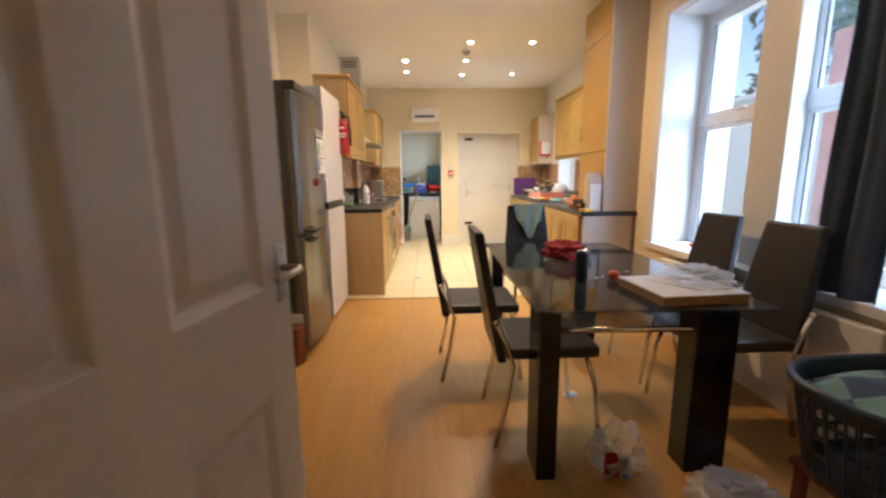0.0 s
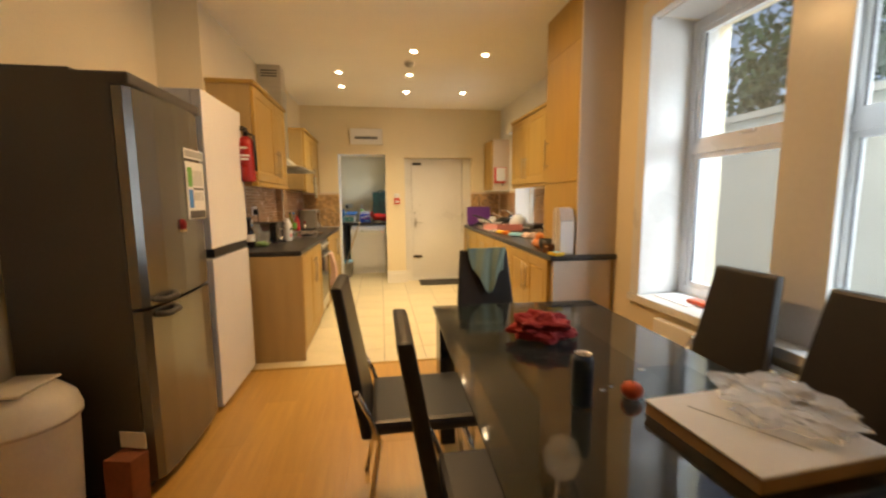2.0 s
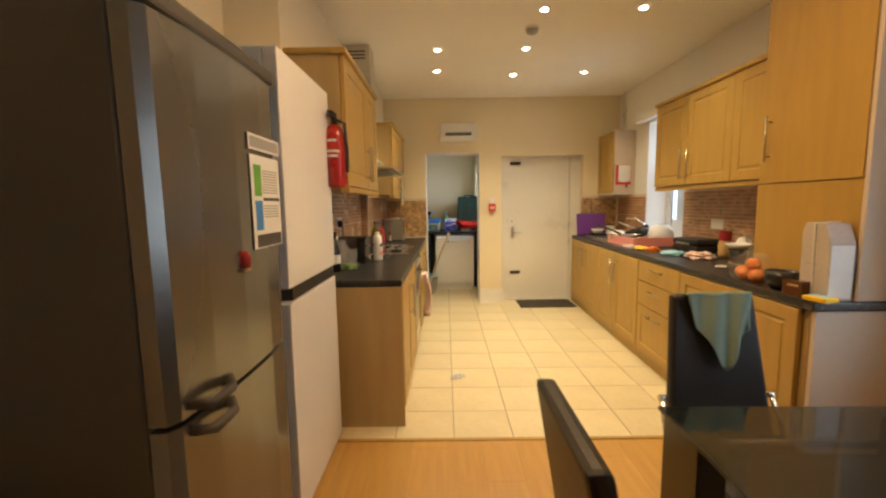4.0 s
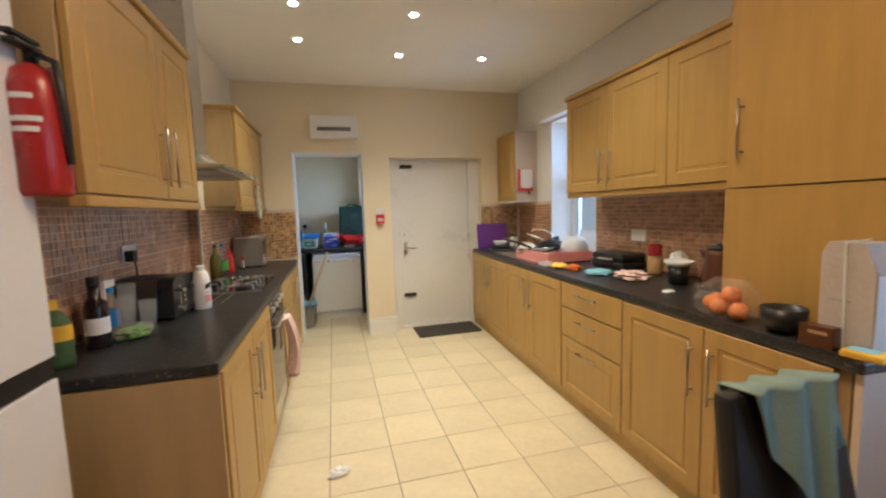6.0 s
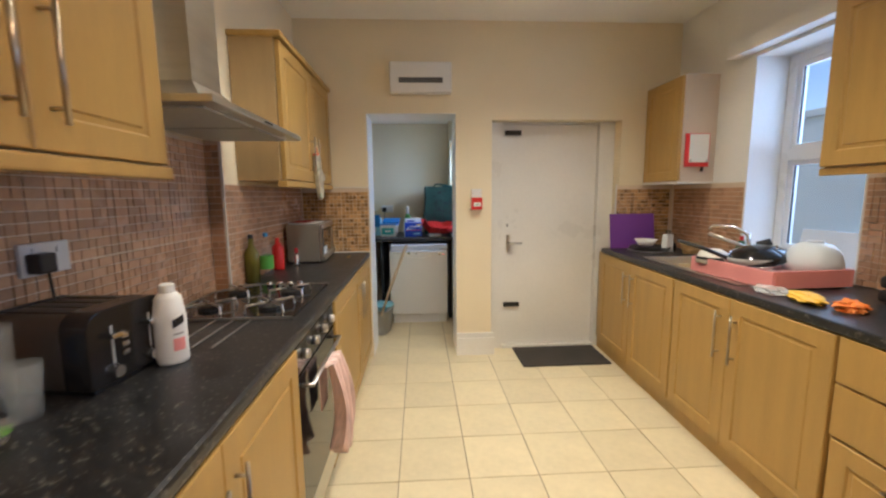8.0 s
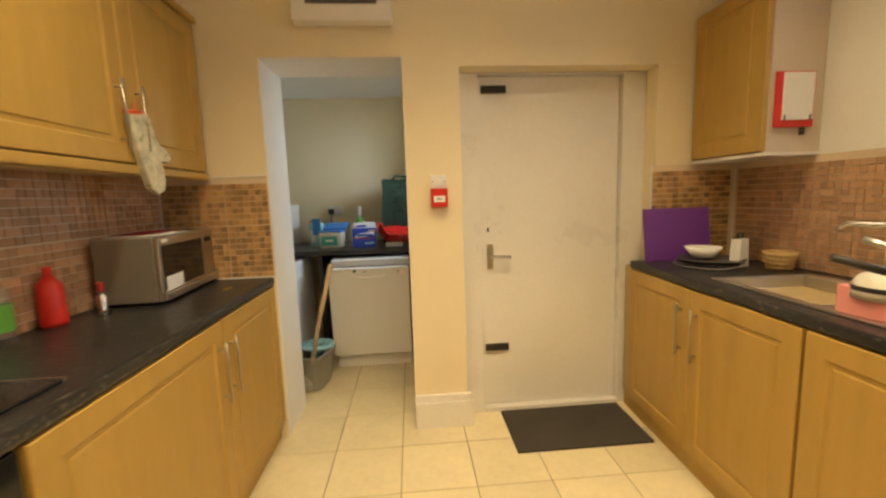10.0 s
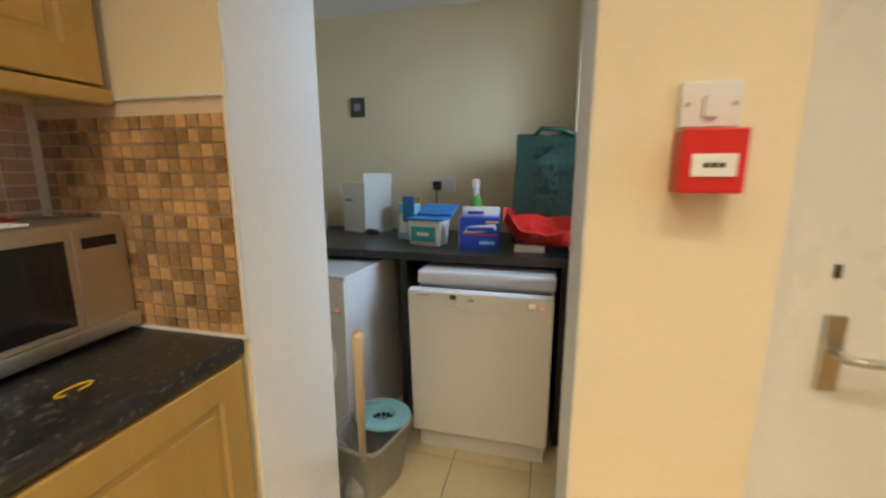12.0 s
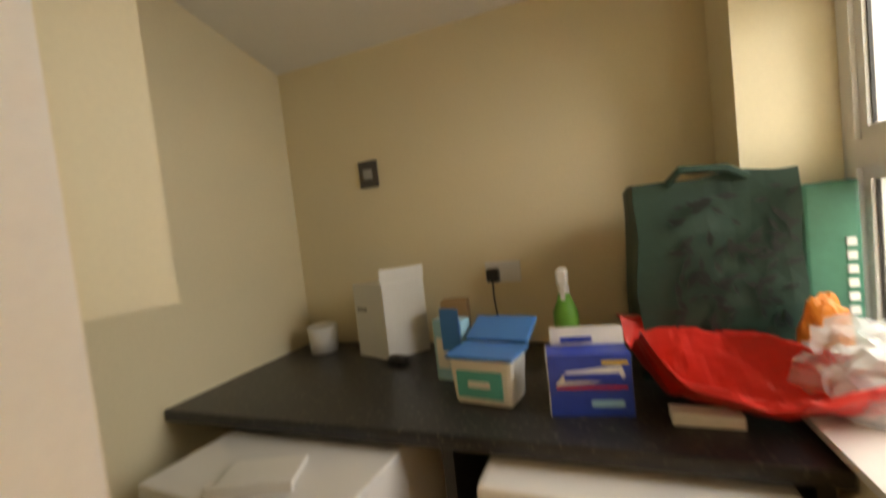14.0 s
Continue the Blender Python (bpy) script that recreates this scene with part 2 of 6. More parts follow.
    "tile_grout": material("pale_tile_grout", (0.70, 0.57, 0.42), 0.7, vary=0.1, bump=0.05),
    "render": material("pale_rendered_yard_wall", (0.46, 0.46, 0.40), 0.9, vary=0.08, scale=1.2, bump=0.1),
    "brick": material("red_brick", (0.34, 0.13, 0.08), 0.85, vary=0.2, scale=4, bump=0.15),
    "paving": material("grey_paving", (0.28, 0.27, 0.25), 0.9, vary=0.15, bump=0.1),
    "leaf": material("garden_leaves", (0.055, 0.11, 0.035), 0.6, vary=0.4, scale=6, bump=0.0),
    "leaf_bright": material("salad_leaf", (0.10, 0.22, 0.03), 0.5, vary=0.4, scale=20, bump=0.1),
    "bark": material("bark", (0.10, 0.075, 0.05), 0.9, vary=0.3, bump=0.2),
    "spot_glow": glow_material("spot_lamp_glass", (1.0, 0.86, 0.62), 60),
    "dome_glow": glow_material("ceiling_lamp_diffuser", (1.0, 0.80, 0.52), 6),
    "led_red": glow_material("red_led", (1.0, 0.05, 0.03), 2.0),
    "led_green": glow_material("green_display", (0.1, 0.9, 0.2), 1.2),
}

# ---- mesh helpers ----


def box(bm, x0, y0, z0, x1, y1, z1, bevel=0.0, m=None):
    """A box, with rounded edges where bevel is given."""
    r = bmesh.ops.create_cube(bm, size=1)
    for v in r["verts"]:
        v.co = Vector(((x0 + x1) / 2 + v.co.x * (x1 - x0), (y0 + y1) / 2 + v.co.y * (y1 - y0), (z0 + z1) / 2 + v.co.z * (z1 - z0)))
    verts = r["verts"]
    if bevel:
        edges = list({e for v in verts for e in v.link_edges})
        out = bmesh.ops.bevel(bm, geom=edges, offset=bevel, segments=2, affect='EDGES', profile=0.6)
        verts = list({v for f in out["faces"] for v in f.verts} | {v for v in verts if v.is_valid})
    if m is not None:
        bmesh.ops.transform(bm, matrix=m, verts=verts)
    return verts


def tube(bm, points, radius, sides=8):
    """A round bar along points, with closed ends. radius: one number, or one for each point."""
    pts = [Vector(p) for p in points]
    rings, side = [], None
    for i, p in enumerate(pts):
        d = (pts[min(i + 1, len(pts) - 1)] - pts[max(i - 1, 0)]).normalized()
        if side is None:
            side = d.orthogonal().normalized()
        side = (side - d * side.dot(d)).normalized()
        up = d.cross(side)
        r = radius[i] if isinstance(radius, (list, tuple)) else radius
        rings.append([bm.verts.new(p + (side * math.cos(a) + up * math.sin(a)) * r) for a in [2 * math.pi * k / sides for k in range(sides)]])
    for a, b in zip(rings, rings[1:]):
        for k in range(sides):
            bm.faces.new((a[k], a[(k + 1) % sides], b[(k + 1) % sides], b[k]))
    bm.faces.new(rings[0][::-1]), bm.faces.new(rings[-1])
    return [v for r in rings for v in r]


def lathe(bm, profile, sides=20, centre=(0, 0), squash=(1, 1)):
    """A turned shape from (radius, height) pairs."""
    rings = []
    for r, z in profile:
        rings.append([bm.verts.new((centre[0] + max(r, 1e-4) * squash[0] * math.cos(2 * math.pi * k / sides), centre[1] + max(r, 1e-4) * squash[1] * math.sin(2 * math.pi * k / sides), z)) for k in range(sides)])
    for a, b in zip(rings, rings[1:]):
        for k in range(sides):
            bm.faces.new((a[k], a[(k + 1) % sides], b[(k + 1) % sides], b[k]))
    bm.faces.new(rings[0][::-1]), bm.faces.new(rings[-1])


def prism(bm, outline, z0, z1, bevel=0.0):
    """An upright slab over an outline of (x, y)."""
    low = [bm.verts.new((x, y, z0)) for x, y in outline]
    high = [bm.verts.new((x, y, z1)) for x, y in outline]
    n = len(outline)
    for k in range(n):
        bm.faces.new((low[k], low[(k + 1) % n], high[(k + 1) % n], high[k]))
    bm.faces.new(low[::-1]), bm.faces.new(high)
    bmesh.ops.recalc_face_normals(bm, faces=bm.faces)
    if bevel:
        bmesh.ops.bevel(bm, geom=list(bm.edges), offset=bevel, segments=2, affect='EDGES', profile=0.6)
    return low + high


def sheet(bm, fn, nu, nv, thick=0.003):
    """A thin closed sheet through fn(u, v), u and v from 0 to 1."""
    grid = [[bm.verts.new(fn(i / nu, j / nv)) for j in range(nv + 1)] for i in range(nu + 1)]
    faces = [bm.faces.new((grid[i][j], grid[i + 1][j], grid[i + 1][j + 1], grid[i][j + 1])) for i in range(nu) for j in range(nv)]
    bmesh.ops.recalc_face_normals(bm, faces=faces)
    bmesh.ops.solidify(bm, geom=faces, thickness=thick)


def mesh_of(name, bm, mat, smooth=False):
    bmesh.ops.recalc_face_normals(bm, faces=bm.faces)
    me = bpy.data.meshes.new(name)
    bm.to_mesh(me)
    bm.free()
    me.materials.append(mat)
    if smooth:
        for p in me.polygons:
            p.use_smooth = True
    return me


def part(name, bm, mat, parent, label="", smooth=False):
    ob = new(name, mesh_of(name, bm, mat, smooth))
    ob.parent = parent
    return tagged(ob, label)


def thing(name, label, category, place=(0, 0, 0), turn=0, group=""):
    ob = new(name)
    ob.empty_display_size = 0.1
    ob.matrix_world = pose(*place, 0, 0, turn)
    return tagged(ob, label, category, group)


def solid(name, bm, mat, label, category, place=(0, 0, 0), turn=0, group="", smooth=False):
    ob = new(name, mesh_of(name, bm, mat, smooth))
    ob.matrix_world = pose(*place, 0, 0, turn)
    return tagged(ob, label, category, group)


def structure(name, bm, mat, label=""):
    ob = new(name, mesh_of(name, bm, mat))
    return tagged(ob, label, kind="structure")


def boxes(*rows):
    bm = bmesh.new()
    for r in rows:
        box(bm, *r)
    return bm


def one(x0, y0, z0, x1, y1, z1, bevel=0.0):
    bm = bmesh.new()
    box(bm, x0, y0, z0, x1, y1, z1, bevel)
    return bm


def bar(points, radius, sides=8):
    bm = bmesh.new()
    tube(bm, points, radius, sides)
    return bm


def turned(profile, sides=20, squash=(1, 1)):
    bm = bmesh.new()
    lathe(bm, profile, sides, (0, 0), squash)
    return bm

# ---- structure ----
LW, KW, DW, RW = -0.42, -0.12, 2.80, 3.05   # left wall, kitchen left wall, dining window wall, kitchen right wall
BACK = 8.20
# left walls
wall_left = structure("wall_left", boxes((LW - 0.2, 2.35, 0, LW, 5.0, CEIL), (LW - 0.2, 5.0, 0, KW, 8.2, CEIL)), M["cream"])
structure("wall_entrance", boxes((LW - 0.2, -0.4, 0, 0.43, 2.35, CEIL), (1.36, 0.78, 0, DW, 0.90, CEIL), (0.43, -0.4, 0, 1.48, -0.28, CEIL), (1.36, -0.28, 0, 1.48, 0.78, CEIL), (0.43, 0.78, 2.06, 1.36, 0.90, CEIL)), M["cream"])
# the far part of the kitchen wall stands forward of the rest
STEP_X, STEP_Y = -0.045, 6.88
wall_step = structure("wall_left_step", boxes((KW, STEP_Y, 0.911, STEP_X, BACK, CEIL)), M["cream"])
# window wall of the dining end, with a deep recess for two sashes
WB, WT, WY0, WY1 = 0.66, 2.42, 2.36, 4.14
GX = 3.115
structure("wall_dining_window", boxes((DW, -0.2, 0, 3.4, WY0, CEIL), (DW, WY1 + 0.06, 0, 3.4, 4.75, CEIL), (DW, WY1, WT, 3.4, WY1 + 0.06, CEIL), (DW, WY1, 0, 3.4, WY1 + 0.06, WB - 0.03), (DW, WY0, 0, 3.4, WY1, WB - 0.03), (DW, WY0, WT, 3.4, WY1, CEIL)), M["cream"])
# kitchen window wall
KY0, KY1, KB, KT = 6.70, 7.42, 0.95, 2.22
wall_right = structure("wall_kitchen_window", boxes((RW, 4.75, 0, 3.4, KY0, CEIL), (RW, KY1, 0, 3.4, 8.7, CEIL), (RW, KY0, 0, 3.4, KY1, KB - 0.03), (RW, KY0, KT, 3.4, KY1, CEIL)), M["white_wall"])
# back wall with the opening to the utility room and the door recess
OX0, OX1, OT = 0.49, 1.207, 2.02
OY = 8.55   # rear face of the thick left jamb
RX0, RX1, RT = 1.50, 2.58, 1.97
wall_back = structure("wall_back", boxes((KW - 0.5, BACK, 0, OX0, OY, CEIL), (OX0, BACK, OT, OX1, 8.52, CEIL), (OX1, BACK, 0, RX0, 8.55, CEIL),
                                         (RX0, BACK, RT, RX1, 8.55, CEIL), (RX0, 8.40, 0, RX1, 8.55, RT), (RX1, BACK, 0, RW, 8.55, CEIL)), M["cream"])
structure("trim_opening_lining", boxes((OX0, BACK + 0.003, 0, OX0 + 0.004, OY + 0.004, OT), (OX1 - 0.004, BACK + 0.003, 0, OX1, 8.56, OT), (OX0 + 0.004, BACK + 0.003, OT - 0.004, OX1 - 0.004, 8.53, OT)), M["white_wall"])
# utility room
UL, UR, UB = -0.52, 1.27, 10.0
SY0, SY1, SB, ST = 8.88, 9.76, 0.94, 2.0
structure("wall_utility", boxes((UL - 0.2, 8.52, 0, UL, UB, 2.9), (UL - 0.2, UB, 0, 1.75, UB + 0.2, 2.9), (UR, 8.55, 0, 1.75, SY0, 2.9), (UR, SY1, 0, 1.75, UB, 2.9),
                                (UR, SY0, 0, 1.75, SY1, SB - 0.02), (UR, SY0, ST, 1.75, SY1, 2.9)), M["cream"])
bm = bmesh.new()
prism(bm, [(0, 0), (1, 0), (1, 1), (0, 1)], 0, 1)
for v in bm.verts:
    a, b, c = v.co
    v.co = (UL - 0.2 + a * (1.95 - UL + 0.2), 8.5 + b * 1.75, (2.60 - 0.358 * b * 1.75 / 1.5 * 1.0) + c * 0.08)
structure("ceiling_utility", bm, M["white_wall"])
structure("ceiling", one(LW - 0.2, -0.4, CEIL, 3.4, 8.55, CEIL + 0.15), M["ceiling"])
structure("baseboard", boxes((OX1 - 0.006, BACK - 0.022, 0, RX0 + 0.02, BACK, 0.19), (OX1 - 0.004, BACK - 0.03, 0.0, RX0 + 0.024, BACK - 0.022, 0.15)), M["gloss_white"])
structure("baseboard_dining", boxes((DW - 0.018, 0.0, 0, DW, 4.44, 0.13), (LW, 2.37, 0, LW + 0.018, 3.5, 0.13), (0.43, 0.92, 0, 0.448, 2.37, 0.13), (LW, 2.352, 0, 0.43, 2.37, 0.13)), M["gloss_white"])

# window recess lining of the dining end
trim = structure("trim_window_recess", boxes((DW - 0.016, WY1 - 0.012, WB + 0.02, DW, WY1 + 0.08, WT + 0.09), (DW - 0.016, WY0 - 0.06, WB + 0.02, DW, WY0 + 0.012, WT + 0.09), (DW - 0.016, WY0 + 0.012, WT - 0.012, DW, WY1 - 0.012, WT + 0.09),
                                      (DW, WY0 + 0.014, WT - 0.012, GX + 0.09, WY1 - 0.014, WT - 0.001)), M["gloss_white"])
bm = bmesh.new()
prism(bm, [(DW, WY1 - 0.012), (GX, WY1 + 0.045), (3.3, WY1 + 0.045), (3.3, WY1 + 0.06), (DW, WY1 + 0.012)], WB + 0.02, WT)
structure("trim_reveal_far", bm, M["gloss_white"])
bm = bmesh.new()
prism(bm, [(DW, WY0 + 0.012), (GX, WY0 + 0.05), (3.3, WY0 + 0.05), (3.3, WY0 - 0.002), (DW, WY0 - 0.002)], WB + 0.02, WT)
structure("trim_reveal_near", bm, M["gloss_white"])
structure("window_sill", boxes((DW - 0.03, WY0 - 0.06, WB - 0.028, 3.3, WY1 + 0.09, WB + 0.018)), M["gloss_white"])
bm = bmesh.new()
prism(bm, [(2.88, 3.075), (2.88, 3.325), (GX, 3.36), (GX, 3.235)], WB + 0.018, WT - 0.012, 0.004)
structure("window_pillar", bm, M["gloss_white"])


def sash_window(name, x, y0, y1, z0, z1, transom, depth=0.07):
    w = tagged(new(name), kind="structure")
    f = 0.055
    part("window_frame", boxes((x, y0, z0, x + depth, y0 + f, z1), (x, y1 - f, z0, x + depth, y1, z1), (x, y0 + f, z0, x + depth, y1 - f, z0 + f),
                               (x, y0 + f, z1 - f, x + depth, y1 - f, z1), (x - 0.008, y0 + f, transom - 0.035, x + depth, y1 - f, transom + 0.035)), M["upvc"], w)
    g = f + 0.03
    for n, (a, b) in (("lower_sash", (z0 + f, transom - 0.035)), ("top_light", (transom + 0.035, z1 - f))):
        part(n, boxes((x + 0.012, y0 + f, a, x + 0.05, y0 + g, b), (x + 0.012, y1 - g, a, x + 0.05, y1 - f, b), (x + 0.012, y0 + g, a, x + 0.05, y1 - g, a + 0.03), (x + 0.012, y0 + g, b - 0.03, x + 0.05, y1 - g, b)), M["upvc"], w)
        part("gasket", boxes((x + 0.020, y0 + g, a + 0.03, x + 0.028, y0 + g + 0.006, b - 0.03), (x + 0.020, y1 - g - 0.006, a + 0.03, x + 0.028, y1 - g, b - 0.03)), M["black_plastic"], w)
        p = part("pane", one(x + 0.030, y0 + g, a + 0.03, x + 0.038, y1 - g, b - 0.03), M["pane"], w)
        p.visible_shadow = False
    part("window_handle", boxes((x - 0.004, (y0 + y1) / 2 - 0.05, transom + 0.045, x + 0.012, (y0 + y1) / 2 + 0.05, transom + 0.062)), M["white_plastic"], w)
    return w


sash_window("window_1", GX, 3.30, WY1 + 0.045, WB + 0.02, WT - 0.014, 1.62)
sash_window("window_2", GX, WY0 + 0.05, 3.29, WB + 0.02, WT - 0.014, 1.62)
sash_window("window_3", 3.27, KY0, KY1, KB, KT, 1.60)
sash_window("window_4", 1.50, SY0, SY1, SB, ST, 1.48)
structure("window_sill_kitchen", boxes((RW - 0.01, KY0, KB - 0.028, 3.33, KY1, KB)), M["tile_grout"])
structure("window_sill_utility", boxes((UR - 0.02, SY0, SB - 0.018, 1.6, SY1, SB)), M["gloss_white"])
structure("trim_pelmet", boxes((RW - 0.10, KY0 - 0.06, KT + 0.02, RW - 0.005, KY1 + 0.14, KT + 0.10)), M["white_wall"])

# outside
structure("ground", boxes((3.4, -60, -0.3, 80, 80, -0.12)), M["paving"])
structure("backdrop_yard_wall", boxes((5.1, -3, -0.12, 5.3, 12, 2.15), (5.05, -3, 2.15, 5.35, 12, 2.22)), M["render"])


structure("backdrop_brick_pier", boxes((5.0, 4.88, -0.12, 5.099, 5.06, 2.6)), M["brick"])


def tree(place, height, seed):
    rng = random.Random(seed)
    t = thing("tree", "leafy garden tree beyond the yard wall", "tree", place)
    part("trunk", bar([(0, 0, -0.1), (0.05, 0.03, height * 0.35), (0.0, 0.1, height * 0.7)], [0.14, 0.10, 0.04]), M["bark"], t)
    for k in range(5):
        a = rng.uniform(0, 6.28)
        part("limb", bar([(0.04, 0.03, height * 0.35 + 0.15 * k), (math.cos(a) * 0.6, math.sin(a) * 0.6, height * 0.55 + 0.2 * k), (math.cos(a) * 1.1, math.sin(a) * 1.1, height * 0.7 + 0.2 * k)], [0.05, 0.03, 0.012], 6), M["bark"], t)
    verts, faces = [], []
    for k in range(5200):
        a, e, r = rng.uniform(0, 6.28), math.asin(rng.uniform(-0.7, 1)), rng.uniform(0.35, 1.0) ** 0.6
        lump = 1 + 0.35 * math.sin(3 * a + seed) * math.cos(4 * e)
        c = Vector((math.cos(a) * math.cos(e) * 1.6 * r * lump, math.sin(a) * math.cos(e) * 1.6 * r * lump, height * 0.68 + math.sin(e) * height * 0.38 * r * lump))
        u, w = Vector((rng.gauss(0, 1), rng.gauss(0, 1), rng.gauss(0, 1))).normalized(), Vector((rng.gauss(0, 1), rng.gauss(0, 1), rng.gauss(0, 1))).normalized()
        s = rng.uniform(0.05, 0.11)
        i = len(verts)
        verts += [c - u * s, c + w * s * 0.5, c + u * s, c - w * s * 0.5]
        faces.append((i, i + 1, i + 2, i + 3))
    me = bpy.data.meshes.new("crown")
    me.from_pydata(verts, [], faces)
    me.materials.append(M["leaf"])
    crown = new("crown", me)
    crown.parent = t
    return t


tree((7.2, 6.6, -0.12), 4.2, 3)
tree((7.6, 4.2, -0.12), 4.6, 8)
house = thing("house", "red brick neighbouring house with a dark slate roof", "house", (13, -2, -0.12))
part("wall", boxes((0, -6, 0, 6, 3.6, 6)), M["brick"], house)
bm = bmesh.new()
prism(bm, [(-0.3, -6.2), (6.3, -6.2), (6.3, 3.8), (-0.3, 3.8)], 6, 6.15)
part("roof", bm, M["fridge_side"], house)
for wy in (-4, -1, 1.6):
    part("window", boxes((-0.03, wy, 3.4, 0.0, wy + 1, 4.8)), M["dark_glass"], house)

# ---- units and joinery ----


def shaker(bm, w, h, t=0.02, rail=0.075):
    """A framed door in one piece, lying in the yz plane, front at x = 0, running along y from 0 to w."""
    verts = box(bm, 0, 0, 0, t, w, h)
    front = min({f for v in verts for f in v.link_faces}, key=lambda f: f.calc_center_median().x)
    for width, step in ((0.003, -0.003), (rail - 0.012, 0.0), (0.006, 0.007), (0.014, 0.0), (0.005, -0.004)):
        bmesh.ops.inset_region(bm, faces=[front], thickness=width, use_even_offset=True)
        for v in front.verts:
            v.co.x += step


def bar_handle(bm, x, y, z0, z1, out):
    tube(bm, [(x + out * 0.032, y, z0), (x + out * 0.032, y, z1)], 0.0055, 8)
    for z in (z0 + 0.03, z1 - 0.03):
        tube(bm, [(x, y, z), (x + out * 0.032, y, z)], 0.0045, 8)


def flat_handle(bm, x, y0, y1, z, out):
    tube(bm, [(x + out * 0.03, y0, z), (x + out * 0.03, y1, z)], 0.0055, 8)
    for y in (y0 + 0.03, y1 - 0.03):
        tube(bm, [(x, y, z), (x + out * 0.03, y, z)], 0.0045, 8)


def door_part(unit, x, y0, y1, z0, z1, out, handle=None, low=0.0):
    """A shaker door on a unit whose front is the plane x, looking along out (+1 or -1); handle: its y, or None."""
    bm = bmesh.new()
    shaker(bm, y1 - y0 - 0.004, z1 - z0 - 0.004)
    for v in bm.verts:
        v.co = Vector((x + out * (0.022 - v.co.x), y0 + 0.002 + v.co.y, z0 + 0.002 + v.co.z))
    d = part("door", bm, M["beech"], unit)
    if handle is not None:
        hb = bmesh.new()
        bar_handle(hb, x + out * 0.022, handle, low, low + 0.24, out)
        part("handle", hb, M["handle_steel"], d, "brushed steel bar handle", smooth=True)
    return d


def base_unit(y0, y1, side, doors, label, near_panel=False):
    """A floor unit along the left (side +1) or right (side -1) run. doors: (y0, y1, handle y or None)."""
    front = 0.46 if side > 0 else 2.47
    wall = KW if side > 0 else RW
    u = thing("base_cabinet", label, "cabinet", group="kitchen base units")
    lo, hi = min(front, wall), max(front, wall)
    part("body", boxes((lo + 0.004, y0 + 0.001, 0.10, hi - 0.004, y1 - 0.001, 0.868)), M["beech_side"], u)
    tx = front - side * 0.012
    part("plinth", boxes((min(tx, tx - side * 0.016), y0 + 0.001, 0.0, max(tx, tx - side * 0.016), y1 - 0.001, 0.098)), M["beech"], u)
    for a, b, h in doors:
        door_part(u, front, a, b, 0.105, 0.865, side, h, 0.55)
    return u


base_unit(5.10, 6.175, +1, [(5.13, 5.645, 5.60), (5.645, 6.17, 5.69)], "beech two-door base cabinet with a plain end panel")
base_unit(6.775, 8.195, +1, [(6.78, 7.575, 7.53), (7.575, 8.185, 7.62)], "beech two-door base cabinet beside the utility opening")
run = [base_unit(7.125, 8.30, -1, [(7.13, 7.66, 7.61), (7.66, 8.19, 7.715)], "beech two-door base cabinet beside the white door")]
run.append(base_unit(6.135, 7.125, -1, [(6.14, 6.66, 6.61), (6.66, 7.12, 6.715)], "beech two-door base cabinet under the sink"))
run.append(base_unit(4.47, 5.485, -1, [(4.50, 4.965, 4.915), (4.965, 5.48, 5.015)], "beech two-door base cabinet under the kettle"))
solid("end_panel", boxes((KW + 0.003, 5.084, 0.0, 0.484, 5.099, 0.868)), M["beech_side"], "plain beech end panel closing the base cabinets", "panel")
# drawers
u = thing("drawer_cabinet", "beech three-drawer base cabinet with bar handles", "cabinet", group="kitchen base units")
run.append(u)
part("body", boxes((2.474, 5.486, 0.10, RW - 0.004, 6.134, 0.868)), M["beech_side"], u)
part("plinth", boxes((2.482, 5.486, 0.0, 2.498, 6.134, 0.098)), M["beech"], u)
for k, (a, b) in enumerate(((0.105, 0.49), (0.50, 0.69), (0.70, 0.865))):
    bm = bmesh.new()
    if k == 0:
        shaker(bm, 0.63, b - a)
        for v in bm.verts:
            v.co = Vector((2.47 - (0.022 - v.co.x), 5.49 + v.co.y, a + v.co.z))
    else:
        box(bm, 2.448, 5.49, a, 2.47, 6.13, b, 0.004)
    d = part("drawer", bm, M["beech"], u)
    hb = bmesh.new()
    flat_handle(hb, 2.448, 5.70, 5.92, b - 0.06, -1)
    part("handle", hb, M["handle_steel"], d, "brushed steel bar handle", smooth=True)

# worktops
solid("worktop", one(KW + 0.003, 5.083, 0.87, 0.485, BACK - 0.003, 0.91, 0.012), M["worktop"], "dark speckled stone-effect worktop on the base cabinets", "worktop")
bm = boxes((2.445, 4.43, 0.87, RW + 0.14, 6.74, 0.91, 0.01), (2.445, 7.64, 0.87, RW + 0.05, BACK - 0.003, 0.91, 0.01), (2.445, 6.72, 0.87, 2.53, 7.66, 0.91, 0.01), (2.97, 6.72, 0.87, RW + 0.06, 7.66, 0.91))
run.append(solid("worktop", bm, M["worktop"], "dark speckled worktop with an inset steel sink", "worktop"))


